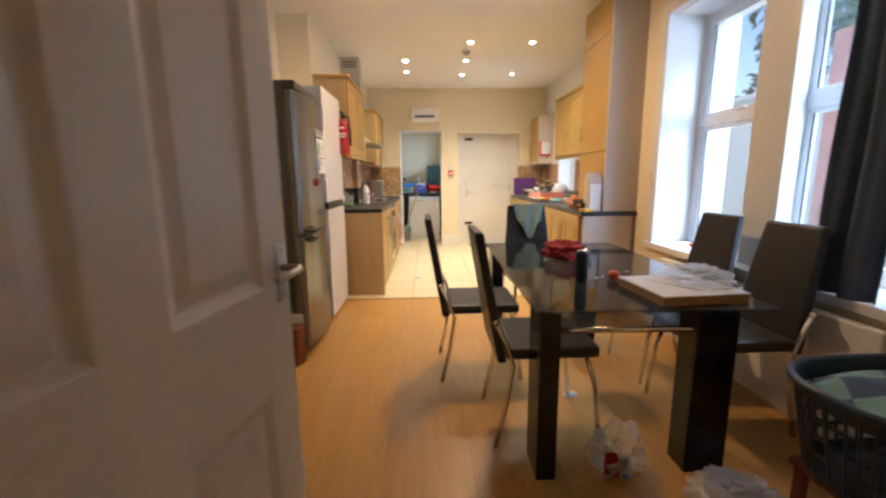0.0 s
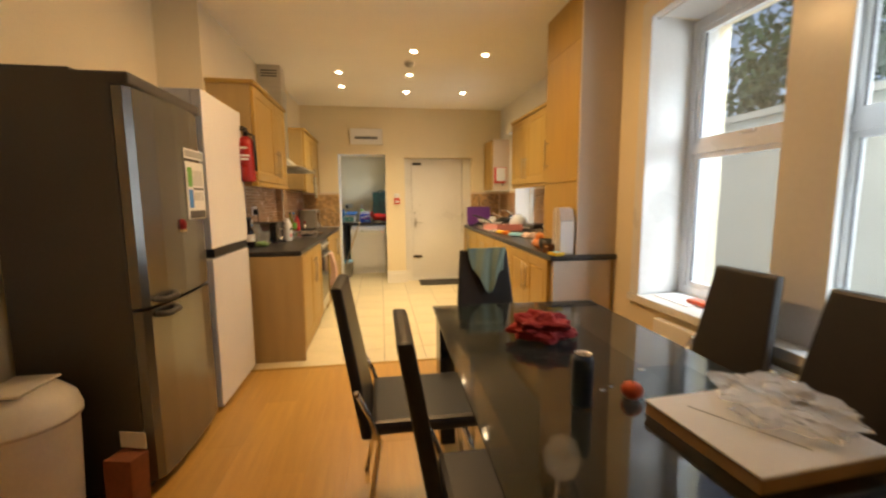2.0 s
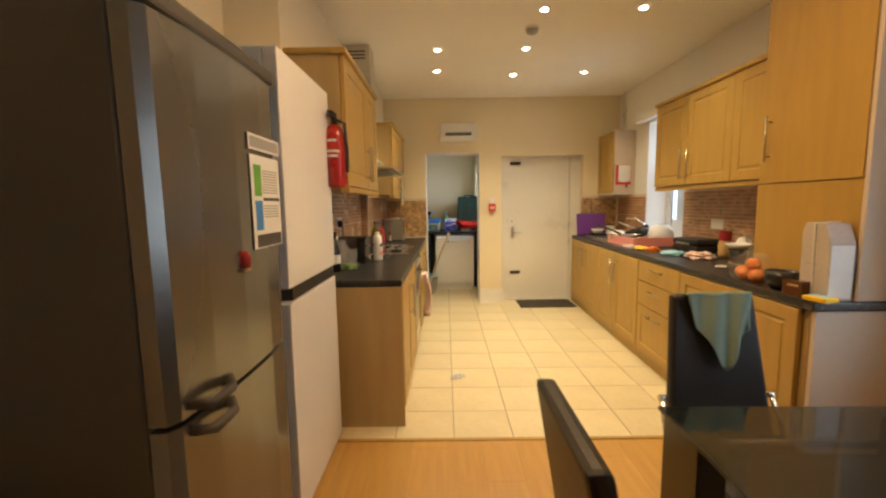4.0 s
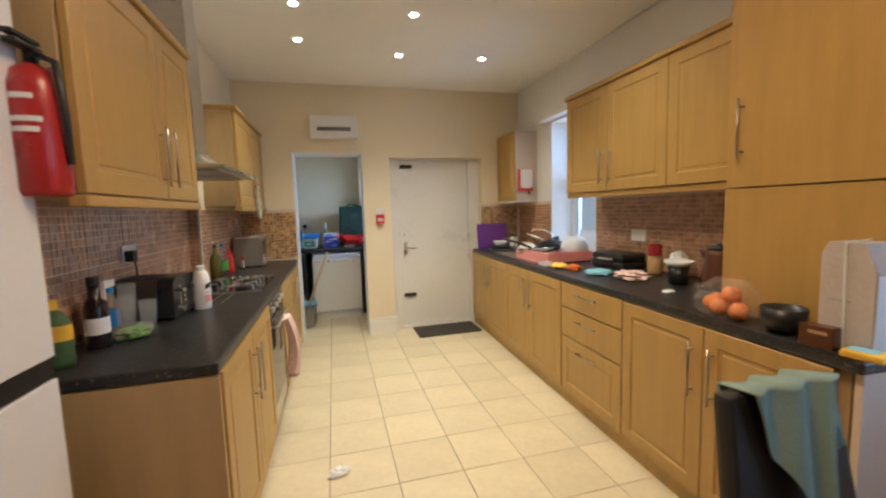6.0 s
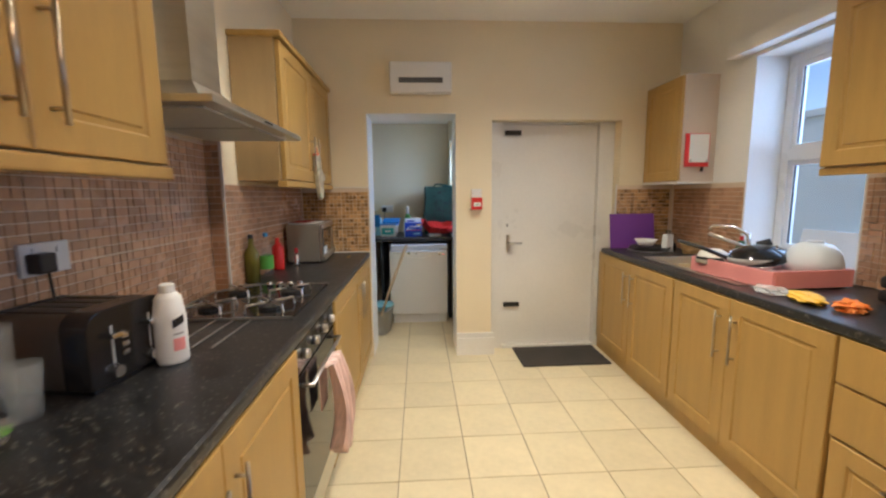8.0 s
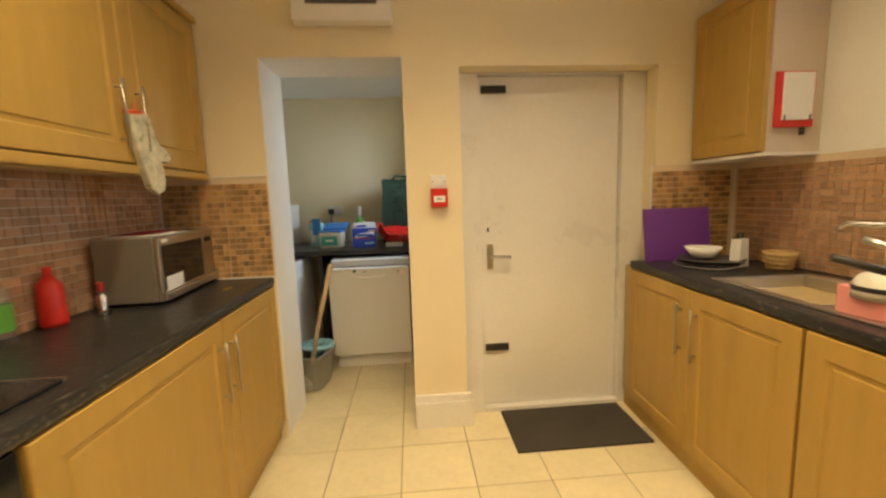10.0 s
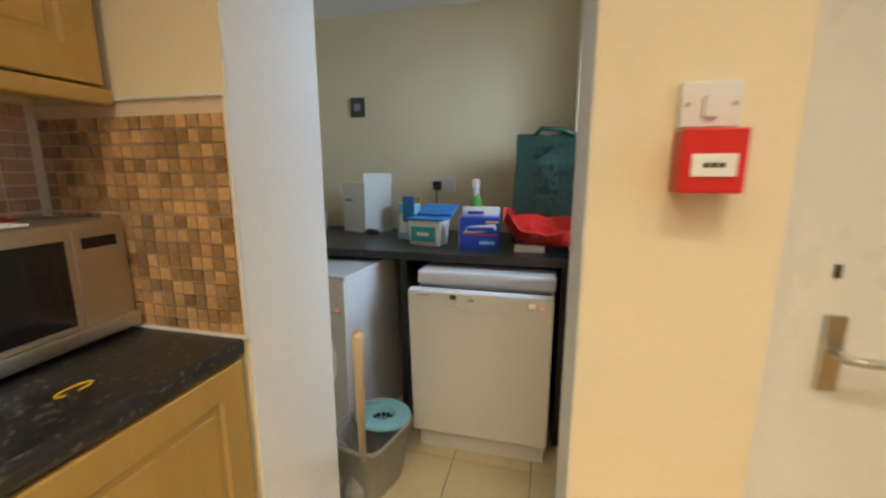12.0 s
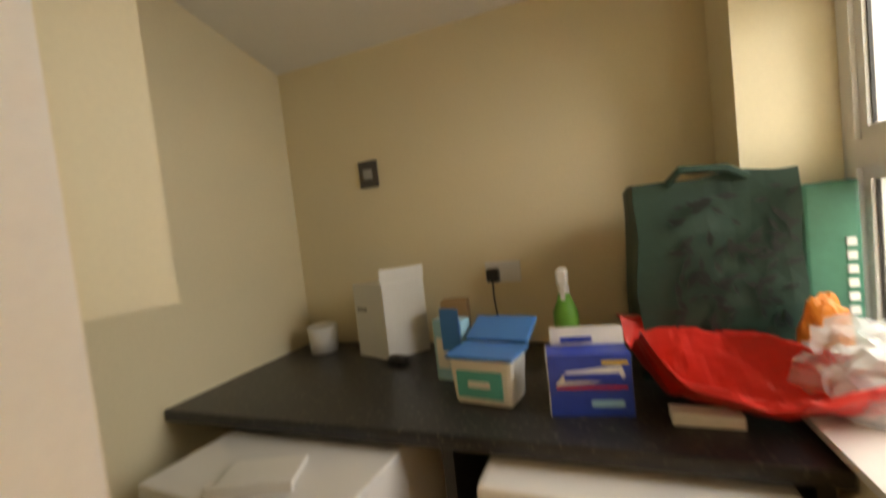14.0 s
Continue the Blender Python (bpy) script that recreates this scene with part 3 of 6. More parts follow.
def wall_unit(y0, y1, z0, z1, side, doors, label, end=None):
    front = 0.18 if side > 0 else 2.75
    wall = (KW if y0 < 6.9 else STEP_X) if side > 0 else RW
    u = thing("wall_cabinet", label, "cabinet", group="kitchen wall units")
    lo, hi = min(front, wall), max(front, wall)
    part("body", boxes((lo + 0.003, y0, z0, hi - 0.003, y1, z1)), M["beech_side"], u)
    x0, x1 = (lo, front + 0.045) if side > 0 else (front - 0.045, hi)
    part("cornice", boxes((x0 + 0.002, y0 - (0.02 if side > 0 else 0), z1, x1 - 0.002, y1, z1 + 0.03, 0.008)), M["beech"], u)
    part("light_rail", boxes((front - 0.012 if side < 0 else front - 0.02, y0, z0 - 0.035, front + 0.02 if side < 0 else front + 0.03, y1, z0 - 0.001, 0.006)), M["beech"], u)
    for a, b, h in doors:
        door_part(u, front, a, b, z0 + 0.003, z1 - 0.003, side, h, z0 + 0.055)
    return u


wall_unit(5.03, 6.05, 1.458, 2.17, +1, [(5.04, 5.64, 5.595), (5.64, 6.04, 5.685)], "beech two-door wall cabinet over the toaster")
wall_unit(7.05, 8.19, 1.458, 2.17, +1, [(7.06, 7.63, 7.58), (7.63, 8.18, 7.69)], "beech two-door wall cabinet over the microwave")
wall_unit(5.045, 6.635, 1.475, 2.205, -1, [(5.05, 5.60, 5.10), (5.60, 6.13, 6.08), (6.13, 6.625, 6.18)], "beech three-door wall cabinet over the kettle")
u = thing("wall_cabinet", "small beech wall cabinet with a pale end panel", "cabinet", group="kitchen wall units")
part("body", boxes((2.80, 7.73, 1.45, RW - 0.003, 8.19, 2.20)), M["melamine"], u, "pale melamine cabinet body")
door_part(u, 2.80, 7.735, 8.185, 1.455, 2.195, -1)
part("shelf_edge", boxes((2.775, 7.72, 1.436, RW - 0.003, 8.19, 1.449)), M["gloss_white"], u)
# tall housing standing on the worktop end
u = thing("tall_cabinet", "tall beech boiler housing rising from the worktop to the ceiling", "cabinet")
part("body", boxes((2.525, 4.46, 0.911, RW - 0.002, 5.04, CEIL - 0.002)), M["beech"], u)
part("end_panel", boxes((2.50, 4.44, 0.911, DW - 0.002, 4.459, CEIL - 0.002)), M["melamine"], u, "pale melamine end panel")
part("lower_panel", boxes((2.50, 4.46, 0.911, 2.524, 5.04, 1.43)), M["beech"], u)
d = part("door", one(2.498, 4.465, 1.436, 2.524, 5.035, 2.40, 0.003), M["beech"], u)
hb = bmesh.new()
bar_handle(hb, 2.498, 4.97, 1.55, 1.79, -1)
part("handle", hb, M["handle_steel"], d, smooth=True)
part("top_panel", boxes((2.50, 4.46, 2.406, 2.524, 5.04, CEIL - 0.002)), M["beech"], u)
run.append(solid("end_panel", boxes((2.47, 4.44, 0.0, DW + 0.1, 4.462, 0.868)), M["melamine"], "pale melamine end panel closing the base cabinets", "panel"))
# the right-hand run stands slightly askew, turned about its far end
SWING = Matrix.Translation((2.445, BACK, 0)) @ pose(0, 0, 0, 0, 0, -2.1) @ Matrix.Translation((-2.445, -BACK, 0))
for ob in run:
    ob.matrix_basis = SWING @ ob.matrix_basis

# oven and hob
u = thing("oven", "built-in electric oven with black glass door and steel trim", "oven")
part("body", boxes((KW + 0.05, 6.18, 0.105, 0.455, 6.77, 0.865)), M["black_plastic"], u)
part("control_panel", one(0.455, 6.18, 0.76, 0.478, 6.77, 0.865, 0.003), M["dark_glass"], u)
dr = part("door", one(0.455, 6.18, 0.22, 0.478, 6.77, 0.752, 0.003), M["dark_glass"], u, "black glass oven door")
part("handle", bar([(0.478, 6.225, 0.71), (0.515, 6.225, 0.71), (0.515, 6.725, 0.71), (0.478, 6.725, 0.71)], 0.008), M["brushed"], dr, "steel bar handle", smooth=True)
part("trim", boxes((0.455, 6.18, 0.105, 0.476, 6.77, 0.215)), M["brushed"], u)
for k in range(4):
    bm = turned([(0.0, 0), (0.019, 0), (0.017, 0.022), (0, 0.022)], 14)
    bmesh.ops.transform(bm, matrix=pose(0.478, 6.265 + 0.14 * k, 0.812, 0, 90, 0), verts=bm.verts)
    part("knob", bm, M["brushed"], u, smooth=True)
u = thing("hob", "black glass gas hob with four burners set in the worktop", "hob", (0.165, 6.665, 0.911))
part("plate", one(-0.25, -0.295, 0, 0.25, 0.295, 0.008, 0.003), M["dark_glass"], u)
for ey in (-0.303, 0.296):
    part("steel_edge", one(-0.25, ey, 0, 0.25, ey + 0.007, 0.010), M["brushed"], u)
for bx, by in ((-0.12, -0.165), (0.12, -0.165), (-0.12, 0.10), (0.12, 0.10)):
    burner = part("burner", turned([(0, 0.008), (0.045, 0.008), (0.045, 0.02), (0.03, 0.026), (0, 0.026)], 16), M["black_plastic"], u)
    burner.location = (bx, by, 0)
    pan = bmesh.new()
    for k in range(4):
        a = math.pi / 4 + k * math.pi / 2
        tube(pan, [(0.02 * math.cos(a), 0.02 * math.sin(a), 0.036), (0.10 * math.cos(a), 0.10 * math.sin(a), 0.036), (0.105 * math.cos(a), 0.105 * math.sin(a), 0.008)], 0.005, 6)
    part("pan_support", pan, M["brushed"], burner)
for k in range(4):
    kn = part("knob", turned([(0, 0.008), (0.017, 0.008), (0.015, 0.03), (0, 0.03)], 12), M["chrome"], u, smooth=True)
    kn.location = (0.03 + 0.05 * k - 0.06, 0.25, 0)
# drainer grooves beside the hob
for k in range(3):
    solid("heat_bar", bar([(0.257 - 0.064 * k, 6.075 + 0.012 * k, 0.9135), (0.263 - 0.066 * k, 6.358, 0.9135)], 0.0035, 6), M["brushed"], "slim steel protector bar on the worktop", "worktop bar", group="worktop protector bars")

# cooker hood
u = thing("cooker_hood", "steel chimney cooker hood with a curved sloping canopy", "cooker hood")
HY0, HY1, HX = 6.062, 6.91, 0.325
CH0, CH1 = 6.365, 6.575
bm = bmesh.new()
rows = []
for k in range(11):
    a = k / 10
    rise = 0.115 * (1 - math.sin(a * math.pi / 2)) ** 1.25
    ring = [(KW + 0.003, CH0 + (HY0 - CH0) * a), (0.12 + (HX - 0.12) * a, CH0 + (HY0 - CH0) * a), (0.12 + (HX - 0.12) * a, CH1 + (HY1 - CH1) * a), (KW + 0.003, CH1 + (HY1 - CH1) * a)]
    rows.append([bm.verts.new((x, y, 1.663 + rise)) for x, y in ring])
for a, b in zip(rows, rows[1:]):
    for k in range(4):
        bm.faces.new((a[k], a[(k + 1) % 4], b[(k + 1) % 4], b[k]))
bm.faces.new(rows[0]), bm.faces.new(rows[-1][::-1])
part("canopy", bm, M["brushed"], u, "curved brushed steel canopy")
part("rim", one(KW + 0.003, HY0 - 0.003, 1.640, HX + 0.006, HY1 + 0.003, 1.662, 0.004), M["brushed"], u)
for y0, y1 in ((HY0 + 0.05, 6.48), (6.50, HY1 - 0.05)):
    part("filter", boxes((KW + 0.05, y0, 1.633, HX - 0.05, y1, 1.6395)), M["grey_plastic"], u, "grey mesh grease filter")
for ly in (6.2, 6.78):
    part("lamp_glass", turned([(0.0, 1.636), (0.022, 1.636), (0.022, 1.6395), (0.0, 1.6395)], 14), M["white_plastic"], u).location = (0.28, ly, 0)
for k in range(4):
    part("button", one(HX + 0.0062, 6.44 + 0.022 * k, 1.647, HX + 0.009, 6.453 + 0.022 * k, 1.655), M["black_plastic"], u)
part("chimney", boxes((KW + 0.003, CH0, 1.779, 0.12, CH1, 2.56), (KW + 0.006, CH0 + 0.004, 2.561, 0.116, CH1 - 0.004, CEIL - 0.002)), M["brushed"], u)
for k in range(3):
    part("vent_slot", boxes((-0.08, CH0 + 0.002, 2.60 + 0.028 * k, 0.08, CH0 + 0.0035, 2.612 + 0.028 * k)), M["black_plastic"], u)

# door in the recess
d = tagged(new("door_2"), "flat white painted door with a steel lever handle", kind="structure")
part("leaf", one(1.62, 8.345, 0.03, 2.44, 8.385, 1.955, 0.003), M["gloss_white"], d)
part("door_frame", boxes((RX0 + 0.002, 8.31, 0, 1.615, 8.398, RT - 0.002), (2.445, 8.31, 0, RX1 - 0.002, 8.398, RT - 0.002), (1.615, 8.31, 1.958, 2.445, 8.398, RT - 0.002)), M["gloss_white"], d)
part("threshold", boxes((1.62, 8.30, 0, 2.44, 8.398, 0.026)), M["gloss_white"], d)
for z in (0.395, 1.885):
    part("hinge_strip", one(1.635, 8.325, z - 0.02, 1.775, 8.344, z + 0.02, 0.003), M["black_plastic"], d, "black tape strip")
hd = part("handle_plate", one(1.655, 8.335, 0.87, 1.69, 8.344, 1.02, 0.003), M["brushed"], d)
part("lever", bar([(1.672, 8.334, 0.95), (1.672, 8.295, 0.95), (1.70, 8.29, 0.95), (1.785, 8.29, 0.947)], 0.009), M["brushed"], hd, smooth=True)
part("keyhole", boxes((1.658, 8.341, 1.09, 1.668, 8.344, 1.115)), M["black_plastic"], d)

# room door standing open
d = tagged(new("door_1"), "white four-panel room door standing open", kind="structure")
d.matrix_world = pose(0.505, 0.985, 0, 0, 0, -10)
# the leaf runs along its own y from the hinge to the free edge; its room face looks along +x
DWID, DH = 0.785, 1.98
bm = bmesh.new()
us, zs = (0.0, 0.09, 0.365, 0.47, 0.695, DWID), (0.008, 0.20, 0.80, 1.01, 1.87, DH)
skin = [[bm.verts.new((0.014, u, z)) for z in zs] for u in us]
for i in range(5):
    for j in range(5):
        if not (i in (1, 3) and j in (1, 3)):
            bm.faces.new((skin[i][j], skin[i + 1][j], skin[i + 1][j + 1], skin[i][j + 1]))
            continue
        ring = [skin[i][j], skin[i + 1][j], skin[i + 1][j + 1], skin[i][j + 1]]
        u0, u1, z0, z1 = us[i], us[i + 1], zs[j], zs[j + 1]
        for inset, depth in ((0.004, 0.013), (0.020, 0.004), (0.026, 0.003), (0.034, 0.004), (0.052, 0.008)):
            inner = [bm.verts.new((depth, u, z)) for u, z in ((u0 + inset, z0 + inset), (u1 - inset, z0 + inset), (u1 - inset, z1 - inset), (u0 + inset, z1 - inset))]
            for k in range(4):
                bm.faces.new((ring[k], ring[(k + 1) % 4], inner[(k + 1) % 4], inner[k]))
            ring = inner
        bm.faces.new(ring)
back = [bm.verts.new((-0.022, u, z)) for u, z in ((0, 0.008), (DWID, 0.008), (DWID, DH), (0, DH))]
bm.faces.new(back[::-1])
for edge, (p, q) in (([skin[i][0] for i in range(6)], (back[0], back[1])), ([skin[5][j] for j in range(6)], (back[1], back[2])), ([skin[i][5] for i in range(5, -1, -1)], (back[2], back[3])), ([skin[0][j] for j in range(5, -1, -1)], (back[3], back[0]))):
    bm.faces.new(edge + [q, p])
part("leaf", bm, M["gloss_white"], d, "white moulded four-panel leaf")
hp = part("handle_plate", one(0.0142, DWID - 0.047, 0.972, 0.019, DWID - 0.018, 1.09, 0.003), M["brushed"], d, "steel back plate")
part("lever", bar([(0.019, DWID - 0.032, 1.042), (0.058, DWID - 0.032, 1.042), (0.064, DWID - 0.042, 1.041), (0.064, DWID - 0.125, 1.038)], 0.0075), M["brushed"], hp, smooth=True)
for z in (0.985, 1.077):
    part("screw", one(0.019, DWID - 0.035, z - 0.003, 0.0198, DWID - 0.029, z + 0.003), M["grey_plastic"], hp)

# ---- dining end ----


def dining_chair(place, turn, label):
    """A high-backed chair facing its own +y; the back leans away."""
    c = thing("dining_chair", label, "chair", place, turn, "chairs round the table")
    part("seat", one(-0.21, -0.20, 0.42, 0.21, 0.22, 0.475, 0.02), M["leather"], c)
    bm = bmesh.new()
    box(bm, -0.205, -0.02, 0.0, 0.205, 0.022, 0.58, 0.014)
    for v in bm.verts:
        z = v.co.z
        v.co.x *= 1 - 0.24 * max(0, z / 0.58) ** 1.3
        v.co.y -= 0.02 + 0.10 * (z / 0.58) ** 1.4
        v.co.z = 0.405 + z
        v.co.y -= 0.20
    part("backrest", bm, M["leather"], c)
    for sx in (-1, 1):
        part("leg", bar([(sx * 0.20, 0.16, 0.42), (sx * 0.205, 0.20, 0.30), (sx * 0.21, 0.235, 0.0)], 0.011), M["chrome"], c, "chrome tube leg", smooth=True)
        part("leg", bar([(sx * 0.213, -0.25, 0.60), (sx * 0.222, -0.20, 0.50), (sx * 0.218, -0.17, 0.40), (sx * 0.212, -0.20, 0.20), (sx * 0.208, -0.245, 0.0)], 0.011), M["chrome"], c, "chrome tube leg", smooth=True)
        part("stud", bar([(sx * 0.20, -0.25, 0.60), (sx * 0.226, -0.25, 0.60)], 0.012), M["chrome"], c, smooth=True)
    return c


dining_chair((1.49, 2.775, 0), -90, "black leatherette high-back chair with chrome legs, pushed under the table")
dining_chair((1.27, 3.40, 0), -90, "black leatherette high-back chair with chrome legs, drawn out from the table")
dining_chair((2.41, 2.78, 0), 90, "black leatherette high-back chair in front of the curtain")
dining_chair((2.43, 3.305, 0), 90, "black leatherette high-back chair below the window sill")
dining_chair((1.79, 3.98, 0), 182, "black leatherette chair with a sage towel over its back")

t = thing("dining_table", "smoked glass dining table with black slab legs", "table", (1.84, 3.13, 0), -1.5)
top = part("tabletop", one(-0.465, -0.79, 0.708, 0.465, 0.79, 0.72, 0.004), M["table_glass"], t, "smoked glass top")
top.visible_shadow = False
shelf = part("under_shelf", one(-0.35, -0.72, 0.60, 0.35, 0.72, 0.61, 0.002), M["shelf_glass"], t)
shelf.visible_shadow = False
for sx in (-1, 1):
    for sy in (-1, 1):
        part("leg", one(0.175, sy * 0.70 - 0.06, 0.0, 0.34, sy * 0.70 + 0.06, 0.706, 0.004) if sx > 0 else one(-0.445, sy * 0.70 - 0.09, 0, -0.365, sy * 0.70 + 0.09, 0.706, 0.004), M["black_lacquer"], t)
for sy in (-1, 1):
    part("rail", bar([(-0.36, sy * 0.745, 0.625), (0.32, sy * 0.745, 0.625)], 0.012), M["chrome"], t, "chrome rail", smooth=True)

# fridges
f = thing("fridge_freezer", "tall silver fridge freezer with dark sides and notices on its door", "fridge freezer", (0, 3.60, 0))
part("body", one(LW + 0.02, 0.0, 0.02, 0.06, 0.655, 1.80, 0.006), M["fridge_side"], f, "dark grey cabinet")
for z0, z1, n in ((0.06, 0.838, "freezer_door"), (0.853, 1.775, "fridge_door")):
    bm = bmesh.new()
    prism(bm, [(0.064, 0.003), (0.105, 0.003), (0.125, 0.03), (0.138, 0.16), (0.142, 0.33), (0.138, 0.50), (0.125, 0.625), (0.105, 0.652), (0.064, 0.652)], z0, z1)
    dd = part(n, bm, M["silver_door"], f, "silver door")
    hz = 0.812 if z0 < 0.5 else 0.878
    hb = bmesh.new()
    tube(hb, [(0.125, 0.06, hz), (0.17, 0.08, hz - 0.004), (0.175, 0.16, hz), (0.135, 0.22, hz)], 0.014, 8)
    part("handle", hb, M["fridge_side"], dd, "dark grip handle", smooth=True)
part("top_cap", one(LW + 0.02, 0.0, 1.78, 0.135, 0.655, 1.83, 0.012), M["fridge_side"], f)
for fx in (-0.3, 0.0):
    for fy in (0.05, 0.55):
        part("foot", one(fx, fy, 0, fx + 0.05, fy + 0.05, 0.02), M["black_plastic"], f)
f2 = thing("fridge_freezer", "tall glossy white fridge freezer with a black recessed grip", "fridge freezer", (0, 4.30, 0))
part("body", one(LW + 0.02, 0.0, 0.02, 0.07, 0.66, 1.945, 0.005), M["white_app"], f2)
part("freezer_door", one(0.074, 0.0, 0.04, 0.13, 0.66, 0.965, 0.006), M["white_app"], f2)
part("fridge_door", one(0.074, 0.0, 1.025, 0.13, 0.66, 1.945, 0.006), M["white_app"], f2)
part("grip", one(0.074, 0.05, 0.969, 0.122, 0.655, 1.022), M["black_plastic"], f2, "black recessed grip")
for fx in (-0.3, 0.0):
    for fy in (0.05, 0.55):
        part("foot", one(fx, fy, 0, fx + 0.05, fy + 0.05, 0.02), M["black_plastic"], f2)

# curtain
bm = bmesh.new()


def drape(u, v):
    y = 2.45 + 0.25 * u + 0.03 * (1 - v) * (u - 0.5)
    return (2.83 - 0.05 * v + 0.026 * math.sin(u * 11 + 0.8 * v) * (0.5 + 0.5 * v) + 0.008 * math.sin(u * 23) + 0.006 * math.sin(v * 9 + u * 5), y, WT - 0.02 - v * (WT - 0.70))


sheet(bm, drape, 48, 14, 0.004)
c = thing("curtain", "narrow navy blackout curtain hanging in the window recess", "curtain")
part("cloth", bm, M["curtain"], c)
part("rail", bar([(2.82, WY0 + 0.02, WT - 0.03), (2.82, WY1 - 0.03, WT - 0.03)], 0.008), M["white_plastic"], c)

# radiator
r = thing("radiator", "white panel radiator under the window sill", "radiator", (DW, 2.34, 0))
part("panel", one(-0.075, 0.0, 0.13, -0.03, 1.55, 0.60, 0.01), M["gloss_white"], r)
part("bracket", boxes((-0.03, 0.2, 0.2, 0.0, 0.24, 0.5), (-0.03, 1.3, 0.2, 0.0, 1.34, 0.5)), M["gloss_white"], r)
part("pipe", boxes((-0.06, -0.05, 0.0, -0.045, -0.035, 0.2), (-0.06, -0.05, 0.185, -0.045, 0.02, 0.2)), M["gloss_white"], r)
# ---- utility room ----
w = thing("worktop", "dark worktop along the back of the utility room", "worktop")
part("top", one(UL + 0.003, 9.24, 0.87, UR - 0.003, UB - 0.003, 0.91, 0.008), M["worktop"], w)
for sx in (0.47, 1.215):
    part("support", one(sx, 9.26, 0, sx + 0.03, 9.97, 0.869), M["black_plastic"], w)
d = thing("dishwasher", "white dishwasher with its door slightly open under the worktop", "dishwasher", (0.585, 9.10, 0))
part("body", one(0.01, 0.06, 0.03, 0.60, 0.64, 0.78, 0.005), M["white_app"], d)
part("top", one(0.0, 0.06, 0.782, 0.61, 0.64, 0.845, 0.015), M["white_app"], d)
bm = one(0.0, -0.02, 0.11, 0.60, 0.03, 0.80, 0.008)
bmesh.ops.transform(bm, matrix=Matrix.Translation((0, 0.03, 0.11)) @ pose(0, 0, 0, 4.5) @ Matrix.Translation((0, -0.03, -0.11)), verts=bm.verts)
door = part("door", bm, M["white_app"], d)
part("plinth", one(0.02, 0.03, 0.0, 0.59, 0.05, 0.10), M["white_app"], d)
# Black strip behind the ajar door, shade of the opening put into the colour
part("gap", boxes((0.02, 0.045, 0.70, 0.59, 0.058, 0.78)), M["black_plastic"], d)
w = thing("washing_machine", "white front-loading washing machine with a round glass door", "washing machine", (-0.262, 8.99, 0), -4)
part("body", one(0.0, 0.02, 0.01, 0.595, 0.56, 0.83, 0.006), M["white_app"], w)
part("front", one(0.0, 0.0, 0.03, 0.595, 0.02, 0.83, 0.004), M["white_app"], w)
part("top", one(0.0, 0.0, 0.831, 0.60, 0.565, 0.85, 0.005), M["white_app"], w)
bm = turned([(0.0, 0.0), (0.225, 0.0), (0.22, 0.02), (0.17, 0.03), (0.15, 0.015), (0, 0.015)], 32)
bmesh.ops.transform(bm, matrix=pose(0.32, 0.0, 0.46, 90, 0, 0), verts=bm.verts)
ring = part("door_ring", bm, M["white_plastic"], w, smooth=False)
bm = turned([(0.0, 0.0), (0.15, 0.0), (0.12, 0.03), (0, 0.04)], 28)
bmesh.ops.transform(bm, matrix=pose(0.32, -0.016, 0.46, 90, 0, 0), verts=bm.verts)
part("door_glass", bm, M["dark_glass"], ring, smooth=True)
solid("pipe_boxing", one(UL + 0.002, OY + 0.002, 1.333, 0.2, 8.842, 2.42), M["cream"], "cream painted boxed cupboard high on the wall", "boxing")


# ---- ceiling fittings ----
for sx, sy in SPOTS:
    s = thing("downlight", "recessed ceiling spotlight with a white ring, lit", "ceiling light", (sx, sy, CEIL - 0.012), 0, "ceiling spotlights")
    part("ring", turned([(0.028, 0.002), (0.042, 0.0), (0.045, 0.012), (0.028, 0.012)], 20), M["white_plastic"], s, smooth=True)
    part("bulb", turned([(0.0, 0.003), (0.026, 0.004), (0.027, 0.010), (0.0, 0.010)], 16), M["spot_glow"], s).location.z = -0.004
s = thing("ceiling_lamp", "round opal ceiling lamp, lit", "ceiling light", (1.30, 4.38, CEIL - 0.065))
part("diffuser", turned([(0.0, 0.0), (0.08, 0.004), (0.135, 0.02), (0.15, 0.045), (0.0, 0.045)], 28), M["dome_glow"], s, smooth=True)
part("base", turned([(0.0, 0.046), (0.155, 0.046), (0.155, 0.065), (0.0, 0.065)], 28), M["white_plastic"], s)
s = thing("smoke_detector", "small round white smoke detector on the ceiling", "smoke detector", (1.45, 6.1, CEIL - 0.05))
part("cover", turned([(0.0, 0.0), (0.03, 0.002), (0.045, 0.015), (0.05, 0.035), (0.0, 0.035)], 20), M["grey_plastic"], s, smooth=True)
part("base", turned([(0.0, 0.036), (0.055, 0.036), (0.055, 0.05), (0.0, 0.05)], 20), M["white_plastic"], s)

# ---- back wall fittings ----
v = thing("wall_heater", "white wall-mounted fan vent above the opening", "vent", (0.93, BACK, 2.275))
part("case", one(-0.24, -0.085, -0.115, 0.24, -0.001, 0.115, 0.012), M["white_plastic"], v)
part("grille", one(-0.17, -0.092, -0.045, 0.17, -0.086, -0.005, 0.002), M["grey_plastic"], v, "dark slotted outlet")
for k in range(3):
    part("slat", one(-0.165, -0.096, -0.040 + 0.012 * k, 0.165, -0.0925, -0.034 + 0.012 * k), M["black_plastic"], v)
a = thing("fire_alarm_point", "red break-glass fire alarm box below a white switch plate", "fire alarm", (1.373, BACK, 1.30))
part("box", one(-0.044, -0.05, -0.05, 0.044, -0.001, 0.045, 0.004), M["red"], a)
